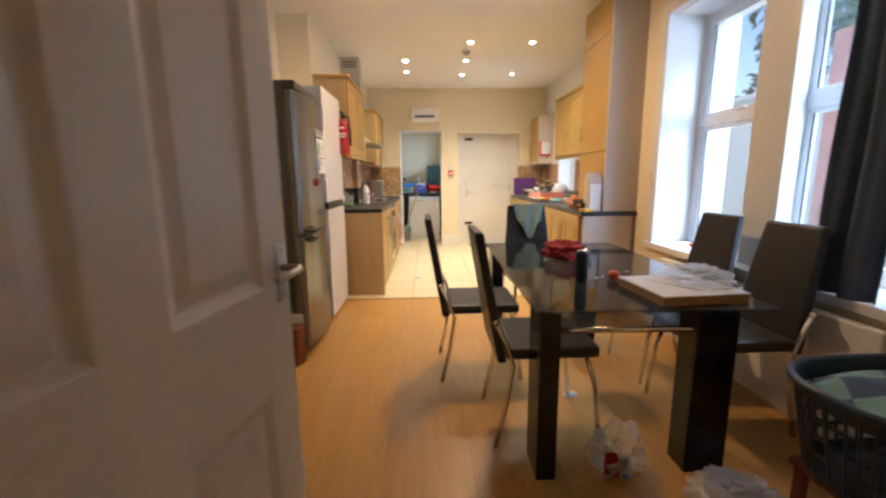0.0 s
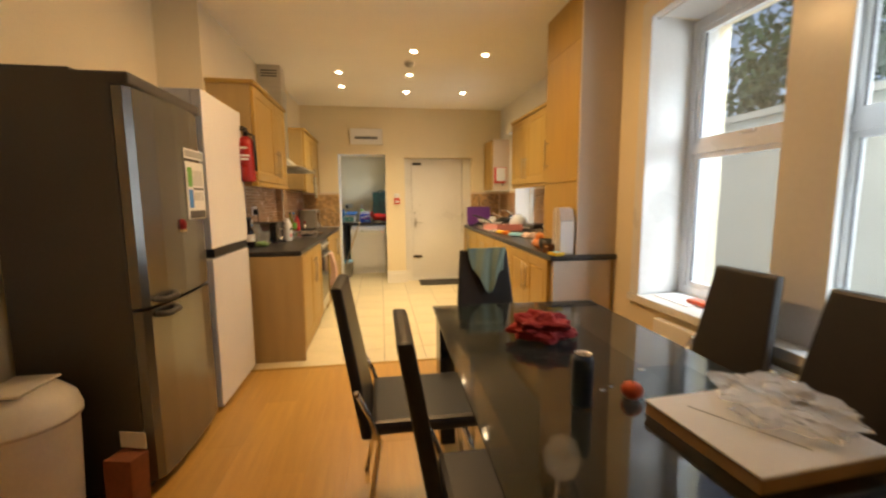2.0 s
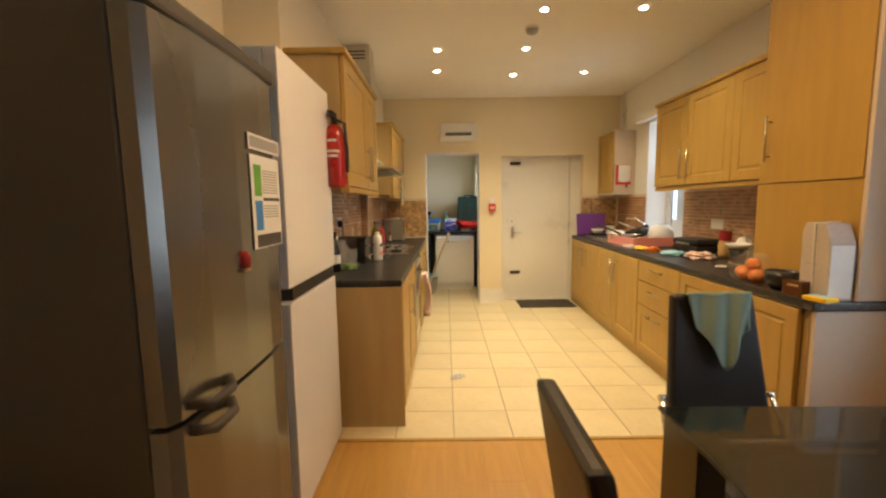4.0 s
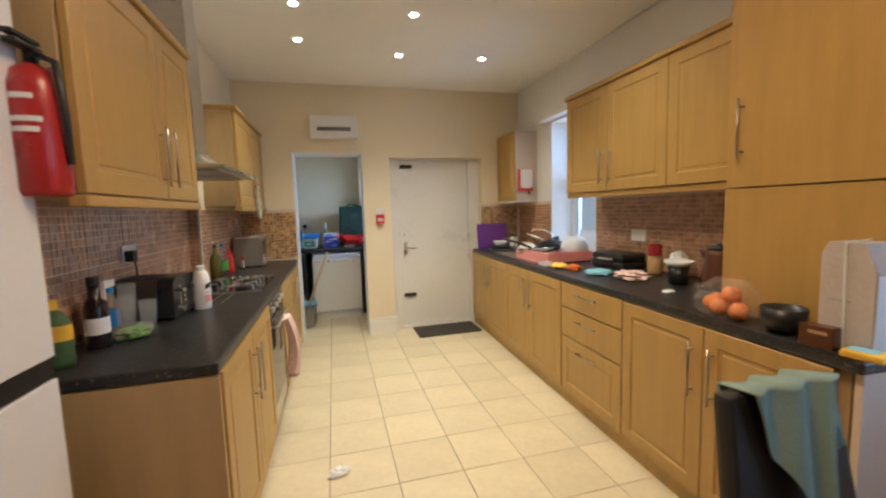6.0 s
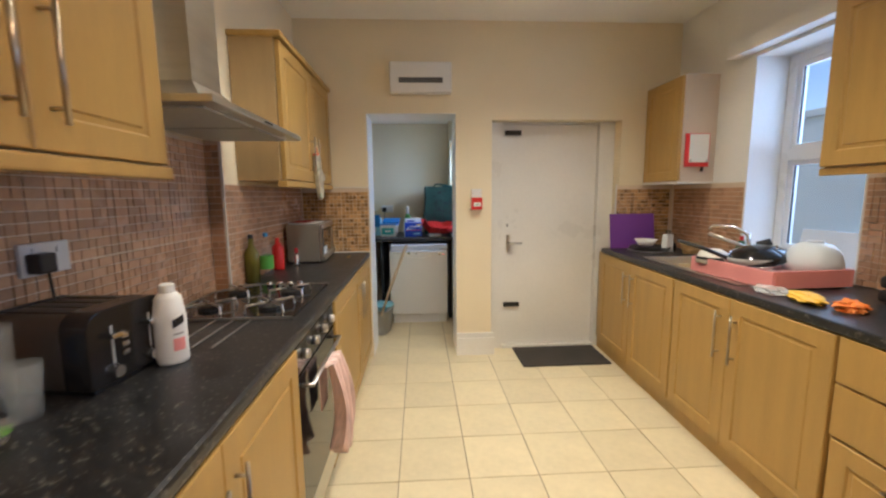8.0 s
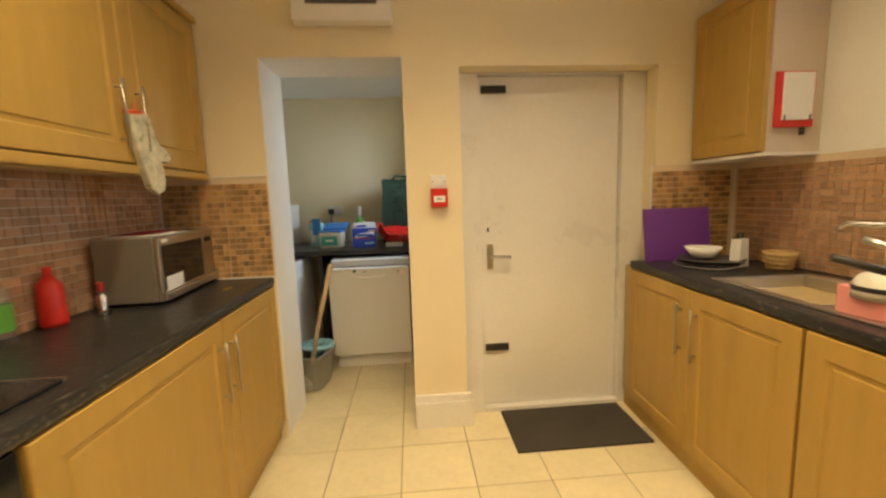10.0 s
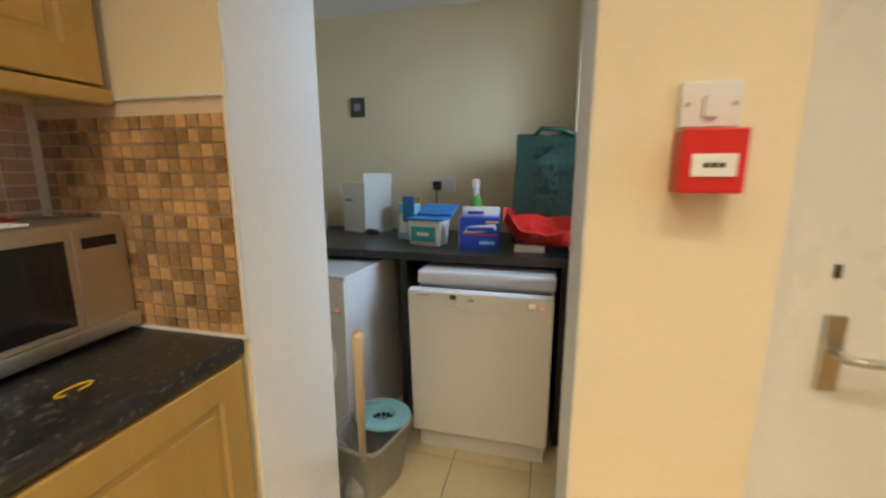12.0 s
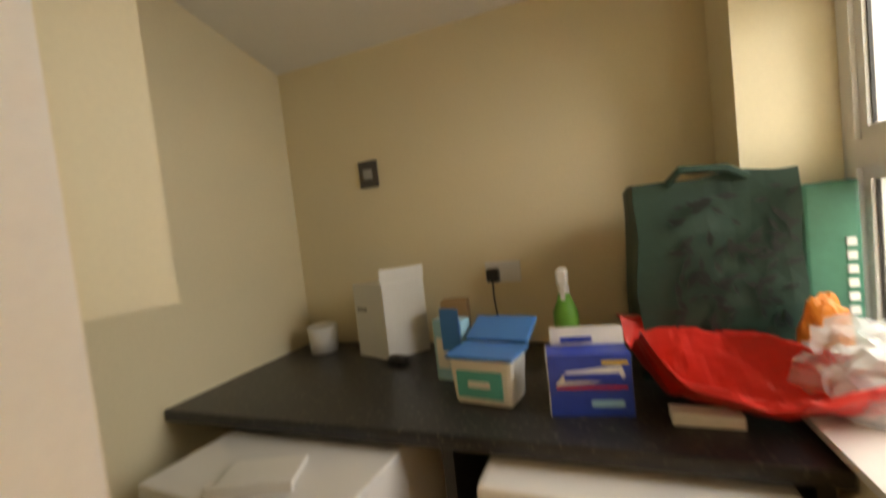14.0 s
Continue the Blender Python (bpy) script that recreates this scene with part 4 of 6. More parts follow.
part("glass", one(-0.030, -0.054, -0.025, 0.030, -0.0505, 0.008, 0.001), M["paper"], a, "white break-glass panel")
for k in range(3):
    part("mark", one(-0.014 + 0.010 * k, -0.0555, -0.012, -0.007 + 0.010 * k, -0.0542, -0.005), M["black_plastic"], a)
s = thing("light_switch", "white fused switch plate with two screws", "switch", (1.373, BACK, 1.383))
part("plate", one(-0.042, -0.012, -0.034, 0.042, -0.001, 0.034, 0.003), M["white_plastic"], s)
part("rocker", one(-0.010, -0.018, -0.02, 0.010, -0.0125, 0.012, 0.002), M["white_plastic"], s)
for sx in (-0.032, 0.032):
    part("screw", one(sx - 0.003, -0.014, -0.003, sx + 0.003, -0.0122, 0.003), M["grey_plastic"], s)
solid("door_mat", one(1.71, 7.885, 0.0, 2.43, 8.285, 0.014, 0.004), M["brown"], "dark brown door mat on the tiles before the white door", "mat")


def socket(place, turn, label, plug=True, dark=False):
    """A wall socket facing its own -y."""
    s = thing("wall_socket", label, "socket", place, turn)
    part("plate", one(-0.073, -0.012, -0.043, 0.073, -0.001, 0.043, 0.003), M["white_plastic"], s)
    for sx in (-0.036, 0.036):
        part("rocker", one(sx - 0.006, -0.016, 0.012, sx + 0.006, -0.0125, 0.030, 0.001), M["white_plastic"], s)
    if plug:
        p = part("plug", one(-0.062, -0.05, -0.035, -0.012, -0.0125, 0.018, 0.006), M["black_plastic"], s, "black three-pin plug")
        part("cable", bar([(-0.037, -0.045, -0.03), (-0.037, -0.05, -0.10), (-0.03, -0.04, -0.20), (-0.02, -0.05, -0.28)], 0.004, 6), M["black_plastic"], p, smooth=True)
    return s


socket((KW + 0.006, 5.98, 1.215), 90, "white double wall socket with a black plug over the worktop")
socket((RW - 0.006, 6.17, 1.15), -90, "white double wall socket above the kettle worktop", False)
socket((0.50, UB, 1.205), 0, "white double socket with a black plug in the utility room")
s = thing("boiler_switch", "dark square switch plate on the utility wall", "switch", (-0.075, UB, 1.69))
part("plate", one(-0.048, -0.012, -0.06, 0.048, -0.001, 0.06, 0.003), M["fridge_side"], s)
part("dial", one(-0.022, -0.018, -0.022, 0.022, -0.0125, 0.022, 0.006), M["grey_plastic"], s)

# fire extinguisher on the cabinet side
e = thing("fire_extinguisher", "red fire extinguisher hung on the end of the wall cabinet", "fire extinguisher", (0.158, 4.957, 1.45))
part("cylinder", turned([(0.0, 0.0), (0.05, 0.0), (0.058, 0.015), (0.058, 0.27), (0.045, 0.31), (0.02, 0.33), (0.0, 0.33)], 24), M["red_paint"], e, smooth=True)
part("valve", turned([(0.0, 0.331), (0.016, 0.331), (0.016, 0.36), (0.0, 0.36)], 12), M["black_plastic"], e)
part("lever", boxes((-0.015, -0.075, 0.362, 0.015, 0.025, 0.372, 0.002), (-0.013, -0.08, 0.38, 0.013, 0.02, 0.39, 0.002)), M["black_plastic"], e)
part("hose", bar([(0.02, -0.02, 0.35), (0.065, -0.03, 0.33), (0.07, -0.02, 0.2), (0.066, -0.01, 0.08)], 0.009), M["black_plastic"], e, smooth=True)
part("bracket", one(-0.02, 0.045, 0.18, 0.02, 0.073, 0.34), M["brushed"], e)
for k, (z, w) in enumerate(((0.235, 0.05), (0.18, 0.075), (0.155, 0.06))):
    bm = bmesh.new()
    sheet(bm, lambda p, q, z=z, w=w: (0.0595 * math.sin((p - 0.5) * w / 0.0595), -0.0595 * math.cos((p - 0.5) * w / 0.0595), z + 0.013 * q), 6, 1, 0.0008)
    part("label_bar", bm, M["paper"], e)

# notices and magnet on the silver fridge
n = thing("notice", "printed white notice with green and blue panels on the fridge door", "notice", (0.1435, 3.875, 1.215))
part("sheet_of_paper", boxes((0.0, 0.13, 0.0, 0.0015, 0.345, 0.30)), M["paper"], n)
for y0, z0, y1, z1, m in ((0.15, 0.17, 0.20, 0.27, "green_print2"), (0.15, 0.06, 0.20, 0.155, "mid_blue"), (0.21, 0.155, 0.335, 0.165, "black_plastic"), (0.21, 0.10, 0.335, 0.145, "grey_plastic"), (0.21, 0.18, 0.335, 0.26, "grey_plastic"), (0.15, 0.005, 0.335, 0.045, "fridge_side")):
    if m == "grey_plastic":
        k = z0
        while k < z1:
            part("text_bar", boxes((0.0016, y0, k, 0.0022, y1 - 0.01, k + 0.004)), M[m], n)
            k += 0.009
    else:
        part("print", boxes((0.0016, y0, z0, 0.0022, y1, z1)), M[m], n)
n2 = thing("notice", "smaller white notice strip above the large one", "notice", (0.144, 3.92, 1.53))
part("sheet_of_paper", boxes((0.0, 0.08, 0.0, 0.0015, 0.31, 0.05)), M["paper"], n2)
part("print", boxes((0.0016, 0.09, 0.008, 0.0022, 0.30, 0.042)), M["grey_plastic"], n2)
g = thing("fridge_magnet", "small red and cream fridge magnet", "magnet", (0.1425, 3.93, 1.17))
bm = bmesh.new()
lathe(bm, [(0.0, 0), (0.018, 0.002), (0.022, 0.03), (0.012, 0.05), (0.0, 0.052)], 10)
part("figure", bm, M["red_cloth"], g, smooth=True)
part("base", one(-0.002, -0.02, -0.012, 0.012, 0.025, -0.001, 0.003), M["card"], g)
solid("tray", one(LW + 0.03, 3.64, 1.832, -0.1, 4.0, 1.85, 0.005), M["fridge_side"], "flat dark tray lying on top of the fridge", "tray")
solid("paper_stack", one(-0.06, 3.7, 1.832, 0.04, 3.86, 1.838, 0.001), M["paper"], "white papers lying on the fridge", "paper")

# notice frame on the small wall cabinet
n = thing("notice_board", "red-framed white safety notice on the cabinet end", "notice", (2.815, 7.727, 1.555))
part("frame", one(0.0, -0.012, 0.0, 0.18, -0.001, 0.235, 0.003), M["red"], n)
part("card", one(0.028, -0.017, 0.03, 0.172, -0.0122, 0.23, 0.002), M["paper"], n)
for sx in (0.035, 0.155):
    part("clip", one(sx, -0.02, 0.03, sx + 0.006, -0.0172, 0.05), M["black_plastic"], n)
part("tag", one(0.12, -0.02, -0.035, 0.138, -0.005, -0.001, 0.003), M["black_plastic"], n)

# ---- dining clutter ----
b = thing("waste_bin", "cream plastic swing bin with a rounded lid", "bin", (-0.215, 3.375, 0))
part("body", turned([(0.0, 0.0), (0.135, 0.0), (0.145, 0.02), (0.165, 0.50), (0.17, 0.51), (0.0, 0.51)], 28), M["bin_white"], b, smooth=True)
part("lid", turned([(0.0, 0.635), (0.06, 0.632), (0.125, 0.61), (0.162, 0.57), (0.177, 0.515), (0.177, 0.50), (0.17, 0.511), (0.0, 0.511)], 28), M["bin_white"], b, smooth=True)
part("flap", one(-0.08, -0.10, 0.628, 0.08, 0.10, 0.640, 0.008), M["bin_white"], b)
bm = bmesh.new()
prism(bm, [(-0.05, -0.05), (0.07, -0.045), (0.075, 0.04), (-0.045, 0.05)], 0, 0.26, 0.003)
for v in bm.verts:
    v.co.x += 0.03 * math.sin(v.co.z * 9) * 0.5
c = thing("carton", "open reddish-brown carton standing by the fridge", "carton", (0.03, 3.50, 0), -15)
part("box", bm, M["red_card"], c)
part("flap", boxes((-0.05, 0.045, 0.26, 0.07, 0.049, 0.33)), M["paper"], c)

k = thing("laundry_basket", "navy plastic laundry basket with slotted sides", "basket", (2.42, 1.93, 0.285))
AX, AY, BH = 0.34, 0.22, 0.31


def oval(t, z, grow=0.0):
    s = 0.82 + 0.18 * z / BH
    c, d = math.cos(t), math.sin(t)
    return Vector(((AX * s + grow) * math.copysign(abs(c) ** 0.7, c), (AY * s + grow) * math.copysign(abs(d) ** 0.7, d), z))


ring = [2 * math.pi * i / 44 for i in range(45)]
part("rim", bar([oval(t, BH, 0.008) for t in ring], 0.013, 8), M["navy_plastic"], k, smooth=True)
bm = bmesh.new()
vs = [bm.verts.new(oval(t, 0.0)) for t in ring[:-1]]
top = [bm.verts.new(oval(t, 0.008, -0.002)) for t in ring[:-1]]
bm.faces.new(vs[::-1]), bm.faces.new(top)
for i in range(44):
    bm.faces.new((vs[i], vs[(i + 1) % 44], top[(i + 1) % 44], top[i]))
part("base", bm, M["navy_plastic"], k)
for z0, z1 in ((0.0, 0.035), (0.085, 0.10), (0.145, 0.16), (0.205, 0.22), (0.255, 0.305)):
    bm = bmesh.new()
    sheet(bm, lambda p, q, z0=z0, z1=z1: oval(p * 2 * math.pi, z0 + (z1 - z0) * q), 44, 1, 0.004)
    part("band", bm, M["navy_plastic"], k)
for i in range(44):
    t = ring[i]
    part("rib", bar([oval(t, 0.02, 0.001), oval(t, 0.15, 0.001), oval(t, 0.27, 0.001)], 0.005, 5), M["navy_plastic"], k)
bm = bmesh.new()


def heap(p, q):
    r, t = p, q * 2 * math.pi
    base = oval(t, BH) * (r * 0.93)
    return Vector((base.x, base.y, 0.25 + 0.11 * (1 - r ** 2) + 0.03 * noise.noise(Vector((base.x * 9, base.y * 9, 1.3))) * (1.2 - r)))


sheet(bm, heap, 14, 40, 0.004)
solid("laundry", bm, M["laundry"], "crumpled blue-green checked laundry heaped in the basket", "laundry", (2.42, 1.93, 0.285), smooth=True)
st = thing("stool", "low dark red-brown wooden stool under the laundry basket", "stool", (2.42, 1.93, 0))
part("seat", one(-0.26, -0.16, 0.256, 0.26, 0.16, 0.283, 0.006), M["red_card"], st)
for sx in (-1, 1):
    for sy in (-1, 1):
        part("leg", one(sx * 0.23 - 0.015, sy * 0.135 - 0.015, 0, sx * 0.23 + 0.015, sy * 0.135 + 0.015, 0.2555, 0.003), M["red_card"], st)


def crumple(name, label, category, place, size, mat, seed, turn=0, rough=0.35, group=""):
    """A crumpled bag or cloth: a closed lumpy heap, flat below."""
    bm = bmesh.new()
    bmesh.ops.create_icosphere(bm, subdivisions=4, radius=1)
    for v in bm.verts:
        n = v.co.normalized()
        k = 1 + rough * noise.noise(n * 2.3 + Vector((seed, 0, 0))) + rough * 0.6 * abs(noise.noise(n * 6 + Vector((0, seed, 0))))
        p = n * k
        v.co = Vector((p.x * size[0], p.y * size[1], max(0.0, 0.5 + 0.62 * p.z) * size[2]))
    return solid(name, bm, mat, label, category, place, turn, group, smooth=False)


crumple("plastic_bag", "clear crumpled plastic wrapping on the floor by the table leg", "plastic bag", (1.74, 2.42, 0), (0.10, 0.08, 0.15), M["film"], 2.0, 20, 0.6)
solid("wrapper_print", one(1.655, 2.345, 0.005, 1.72, 2.36, 0.11, 0.004), M["red_cloth"], "red and blue printed wrapper standing in the plastic", "wrapper", turn=0)
solid("wrapper_print", one(1.725, 2.338, 0.004, 1.755, 2.35, 0.10, 0.004), M["mid_blue"], "blue printed strip of a wrapper on the floor", "wrapper", turn=0)
crumple("plastic_bag", "pale blue crumpled plastic bag on the laminate floor", "plastic bag", (2.06, 2.18, 0), (0.15, 0.11, 0.09), M["film"], 7.0, 5, 0.5)
crumple("wrapper", "small white scrap of paper under the table", "litter", (1.74, 2.99, 0), (0.035, 0.025, 0.012), M["paper"], 4.0, 30, 0.5)
crumple("paper_scrap", "white crumpled paper scrap on the kitchen tiles", "litter", (0.83, 5.78, 0), (0.045, 0.03, 0.025), M["paper"], 9.0, 30, 0.7)

# things on the table (top at 0.72)
TT = 0.7205
crumple("red_cloth", "crumpled dark red cloth cap on the glass table", "cloth", (1.78, 3.31, TT), (0.12, 0.085, 0.095), M["red_cloth"], 5.0, -20, 0.45)
g = thing("glass_bowl", "clear glass bowl with green rim beside the red cloth", "bowl", (1.93, 3.40, TT))
part("bowl", turned([(0.0, 0.0), (0.035, 0.0), (0.055, 0.03), (0.062, 0.075), (0.058, 0.075), (0.05, 0.03), (0.0, 0.008)], 20), M["clear"], g, smooth=True)
c = thing("drinks_can", "tall dark drinks can on the table", "can", (1.682, 2.765, TT))
part("can", turned([(0.0, 0.0), (0.024, 0.0), (0.029, 0.008), (0.029, 0.135), (0.024, 0.148), (0.0, 0.148)], 24), M["navy_plastic"], c, smooth=True)
part("lid", turned([(0.0, 0.1485), (0.023, 0.1485), (0.024, 0.153), (0.021, 0.151), (0.0, 0.151)], 20), M["chrome"], c)
part("ring_pull", one(-0.012, -0.006, 0.1515, 0.008, 0.006, 0.154, 0.001), M["chrome"], c)
t = thing("tomato", "small orange-red tomato on the table", "fruit", (1.845, 2.775, TT))
bm = bmesh.new()
lathe(bm, [(0.0, 0.0), (0.018, 0.002), (0.030, 0.018), (0.031, 0.03), (0.022, 0.045), (0.006, 0.05), (0.0, 0.047)], 18)
part("flesh", bm, M["tomato"], t, smooth=True)
part("stalk", bar([(0, 0, 0.046), (0.004, 0.003, 0.056)], 0.002, 5), M["leaf"], t)
p = thing("pizza_box", "white cardboard takeaway box with brown edges", "box", (2.03, 2.545, TT), 4)
part("tray", one(-0.19, -0.165, 0.0, 0.17, 0.16, 0.034, 0.003), M["card"], p)
part("lid", one(-0.193, -0.168, 0.035, 0.172, 0.162, 0.041, 0.002), M["paper"], p)
part("fold", bar([(-0.11, 0.10, 0.0415), (0.0, -0.12, 0.0415)], 0.0012, 5), M["grey_plastic"], p)
crumple("plastic_bag", "clear crumpled plastic bag lying on the takeaway box", "plastic bag", (2.11, 2.57, TT + 0.042), (0.10, 0.12, 0.055), M["film"], 11.0, 15, 0.7)
g = thing("wine_glass", "tipped clear wine glass near the table edge", "glass", (1.46, 2.43, TT))
bm = bmesh.new()
lathe(bm, [(0.0, 0.0), (0.012, 0.002), (0.034, 0.03), (0.040, 0.06), (0.034, 0.09), (0.032, 0.09), (0.037, 0.06), (0.031, 0.031), (0.0, 0.006)], 20)
bmesh.ops.transform(bm, matrix=pose(0, 0, 0.040, 0, 84, 60), verts=bm.verts)
part("bowl", bm, M["clear"], g, smooth=True)
part("stem", bar([(0, 0, 0.04), (-0.04, -0.065, 0.035)], 0.004, 6), M["clear"], g)
for x, y, s in ((1.78, 2.83, 0.018), (1.99, 2.95, 0.022), (1.82, 2.85, 0.012)):
    solid("paper_scrap", one(x, y, TT, x + s, y + s * 0.5, TT + 0.002), M["paper"], "tiny scrap of paper on the table", "litter", group="scraps on the table")

# on the dining sill (top at 0.678)
SL = WB + 0.0185
solid("paper_sheet", one(2.87, 3.80, SL, 3.06, 4.10, SL + 0.006, 0.001), M["paper"], "loose white papers on the window sill", "paper")
solid("orange_pouch", one(2.93, 3.74, SL + 0.0065, 3.0, 3.88, SL + 0.03, 0.008), M["tomato"], "orange-red packet on the window sill", "packet")

# towel on the chair back
tw = bmesh.new()


def towel(p, q):
    over = 0.25
    if q < over:
        z = 0.995 - (over - q) * 0.45
        w, side = 0.115, 1
    else:
        d = (q - over) / (1 - over)
        z = 0.997 - d * (0.13 + 0.17 * math.exp(-((p - 0.5) / 0.26) ** 2) + 0.012 * math.sin(p * 9))
        w, side = 0.13 - 0.03 * d ** 1.3, -1
    s = max(0.0, min(1.0, (z - 0.405) / 0.58))
    x = (p - 0.5) * 2 * w + 0.02 * (0.997 - z)
    back = 0.22 + 0.10 * s ** 1.4
    return Vector((x, back + side * 0.032 + side * 0.010 * (1 + math.sin(p * 15 + q * 4)), z))


sheet(tw, towel, 26, 28, 0.004)
solid("towel", tw, M["teal_cloth"], "sage green towel draped over the chair back", "towel", (1.80, 3.98, 0.003), 2, smooth=True)

# ---- left worktop ----
CT = 0.9105


def bottle(name, label, category, place, profile, mat, cap=None, band=None, sides=18, squash=(1, 1), turn=0):
    o = thing(name, label, category, place, turn)
    part("body", turned(profile, sides, squash), mat, o, smooth=True)
    top = profile[-1][1]
    if cap:
        r, h, m = cap
        part("cap", turned([(0.0, top + 0.0005), (r, top + 0.0005), (r, top + h), (r * 0.8, top + h + 0.003), (0.0, top + h + 0.003)], 14), m, o)
    if band:
        z0, z1, r, m = band
        bm = bmesh.new()
        sheet(bm, lambda p, q: (r * squash[0] * math.cos(p * 6.283), r * squash[1] * math.sin(p * 6.283), z0 + (z1 - z0) * q), 20, 1, 0.0008)
        part("label", bm, m, o)
    return o


bottle("detergent_bottle", "green cleaning bottle with yellow and blue label", "bottle", (-0.02, 5.23, CT), [(0, 0), (0.045, 0), (0.048, 0.02), (0.046, 0.14), (0.03, 0.18), (0.015, 0.19), (0, 0.19)], M["leaf"], (0.016, 0.03, M["yellow"]), (0.09, 0.14, 0.049, M["yellow"]), squash=(1, 0.7))
bottle("wine_bottle", "dark wine bottle with a white label", "bottle", (0.0, 5.43, CT), [(0, 0), (0.037, 0), (0.038, 0.01), (0.038, 0.145), (0.033, 0.17), (0.02, 0.185), (0.018, 0.235), (0, 0.235)], M["wine"], (0.02, 0.03, M["black_plastic"]), (0.055, 0.115, 0.0395, M["paper"]))
bottle("sauce_bottle", "red plastic sauce bottle", "bottle", (-0.055, 5.54, CT), [(0, 0), (0.032, 0), (0.034, 0.02), (0.034, 0.15), (0.018, 0.18), (0, 0.18)], M["red"], (0.012, 0.03, M["white_plastic"]))
b = bottle("spray_bottle", "white and blue spray bottle", "bottle", (-0.05, 5.64, CT), [(0, 0), (0.036, 0), (0.038, 0.02), (0.036, 0.12), (0.016, 0.17), (0, 0.17)], M["clear"], (0.015, 0.02, M["mid_blue"]), (0.03, 0.10, 0.0385, M["mid_blue"]), squash=(0.7, 1))
part("trigger", boxes((-0.012, -0.05, 0.195, 0.012, 0.03, 0.225, 0.004), (-0.006, -0.045, 0.15, 0.006, -0.035, 0.195)), M["white_plastic"], b)
for x, y, h in ((0.02, 5.60, 0.16), (0.06, 5.70, 0.12), (-0.03, 5.74, 0.19)):
    g = thing("drinking_glass", "empty clear drinking glass on the worktop", "glass", (x, y, CT), 0, "glasses on the worktop")
    part("glass", turned([(0, 0), (0.028, 0), (0.036, h), (0.034, h), (0.026, 0.008), (0, 0.008)], 18), M["clear"], g, smooth=True)
crumple("salad_bag", "clear bag of green salad leaves", "bag", (0.06, 5.55, CT), (0.06, 0.08, 0.045), M["thin_film"], 3.3, 0, 0.5)
crumple("salad_leaves", "bright green salad leaves in a bag", "vegetable", (0.06, 5.55, CT), (0.05, 0.065, 0.03), M["leaf_bright"], 6.1, 0, 0.6)
t = thing("toaster", "black and dark steel four-slice toaster with two lever panels", "toaster", (0.0, 5.915, CT), -7)


def toaster_section(w, h):
    """Section across the toaster with rounded shoulders."""
    pts = [(-w, 0.014), (w, 0.014)]
    for cx, a0 in ((w - 0.045, 0.0), (-w + 0.045, math.pi / 2)):
        for k in range(7):
            a = a0 + k * math.pi / 12
            pts.append((cx + 0.045 * math.cos(a), h - 0.045 + 0.045 * math.sin(a)))
    return pts


for name, x0, x1, w1, h1, m1, note in (("body", -0.095, 0.085, 0.118, 0.192, "toaster_steel", "dark brushed steel shell"), ("end_cap", -0.112, -0.0955, 0.121, 0.196, "black_plastic", ""), ("front_panel", 0.0855, 0.155, 0.122, 0.198, "black_lacquer", "glossy black control end")):
    bm = bmesh.new()
    prism(bm, toaster_section(w1, h1), x0, x1, 0.004)
    bmesh.ops.transform(bm, matrix=Matrix(((0, 0, 1, 0), (1, 0, 0, 0), (0, 1, 0, 0), (0, 0, 0, 1))), verts=bm.verts)
    part(name, bm, M[m1], t, note)
part("base", one(-0.10, -0.108, 0.0, 0.145, 0.108, 0.0135), M["black_plastic"], t)
for y in (-0.082, -0.034, 0.010, 0.058):
    part("slot", one(-0.085, y, 0.1905, 0.08, y + 0.024, 0.1945), M["black_plastic"], t)
for y in (-0.058, 0.058):
    part("lever", one(0.1555, y - 0.016, 0.125, 0.176, y + 0.016, 0.139, 0.003), M["chrome"], t, "chrome lever")
    part("lever_slot", one(0.1552, y - 0.003, 0.06, 0.1565, y + 0.003, 0.155), M["grey_plastic"], t)
    bm = turned([(0, 0), (0.017, 0), (0.015, 0.014), (0, 0.014)], 14)
    bmesh.ops.transform(bm, matrix=pose(0.1555, y, 0.04, 0, 90, 0), verts=bm.verts)
    part("dial", bm, M["chrome"], t, "chrome dial")
    for k in range(3):
        part("button", one(0.1555, y + 0.026, 0.07 + 0.022 * k, 0.159, y + 0.044, 0.082 + 0.022 * k, 0.002), M["chrome"], t)
bottle("white_bottle", "white plastic bottle with a black and pink printed label", "bottle", (0.195, 5.99, CT), [(0, 0), (0.038, 0), (0.041, 0.01), (0.041, 0.13), (0.034, 0.185), (0.022, 0.20), (0, 0.20)], M["white_plastic"], (0.02, 0.022, M["white_plastic"]))
b = bpy.data.objects["white_bottle"]
for z0, z1, a0, a1, m1 in ((0.105, 0.128, -0.9, -0.15, "black_plastic"), (0.04, 0.075, -0.95, -0.2, "pink"), (0.085, 0.090, -0.9, -0.25, "grey_plastic")):
    bm = bmesh.new()
    sheet(bm, lambda p, q: (0.0418 * math.cos(a0 + (a1 - a0) * p), 0.0418 * math.sin(a0 + (a1 - a0) * p), z0 + (z1 - z0) * q + (0.012 * p if m1 == "black_plastic" else 0)), 8, 1, 0.0008)
    part("label_print", bm, M[m1], b)
bottle("oil_bottle", "olive oil bottle behind the hob", "bottle", (-0.005, 7.06, CT), [(0, 0), (0.036, 0), (0.037, 0.16), (0.015, 0.20), (0.013, 0.24), (0, 0.24)], M["oil"], (0.014, 0.02, M["black_plastic"]))
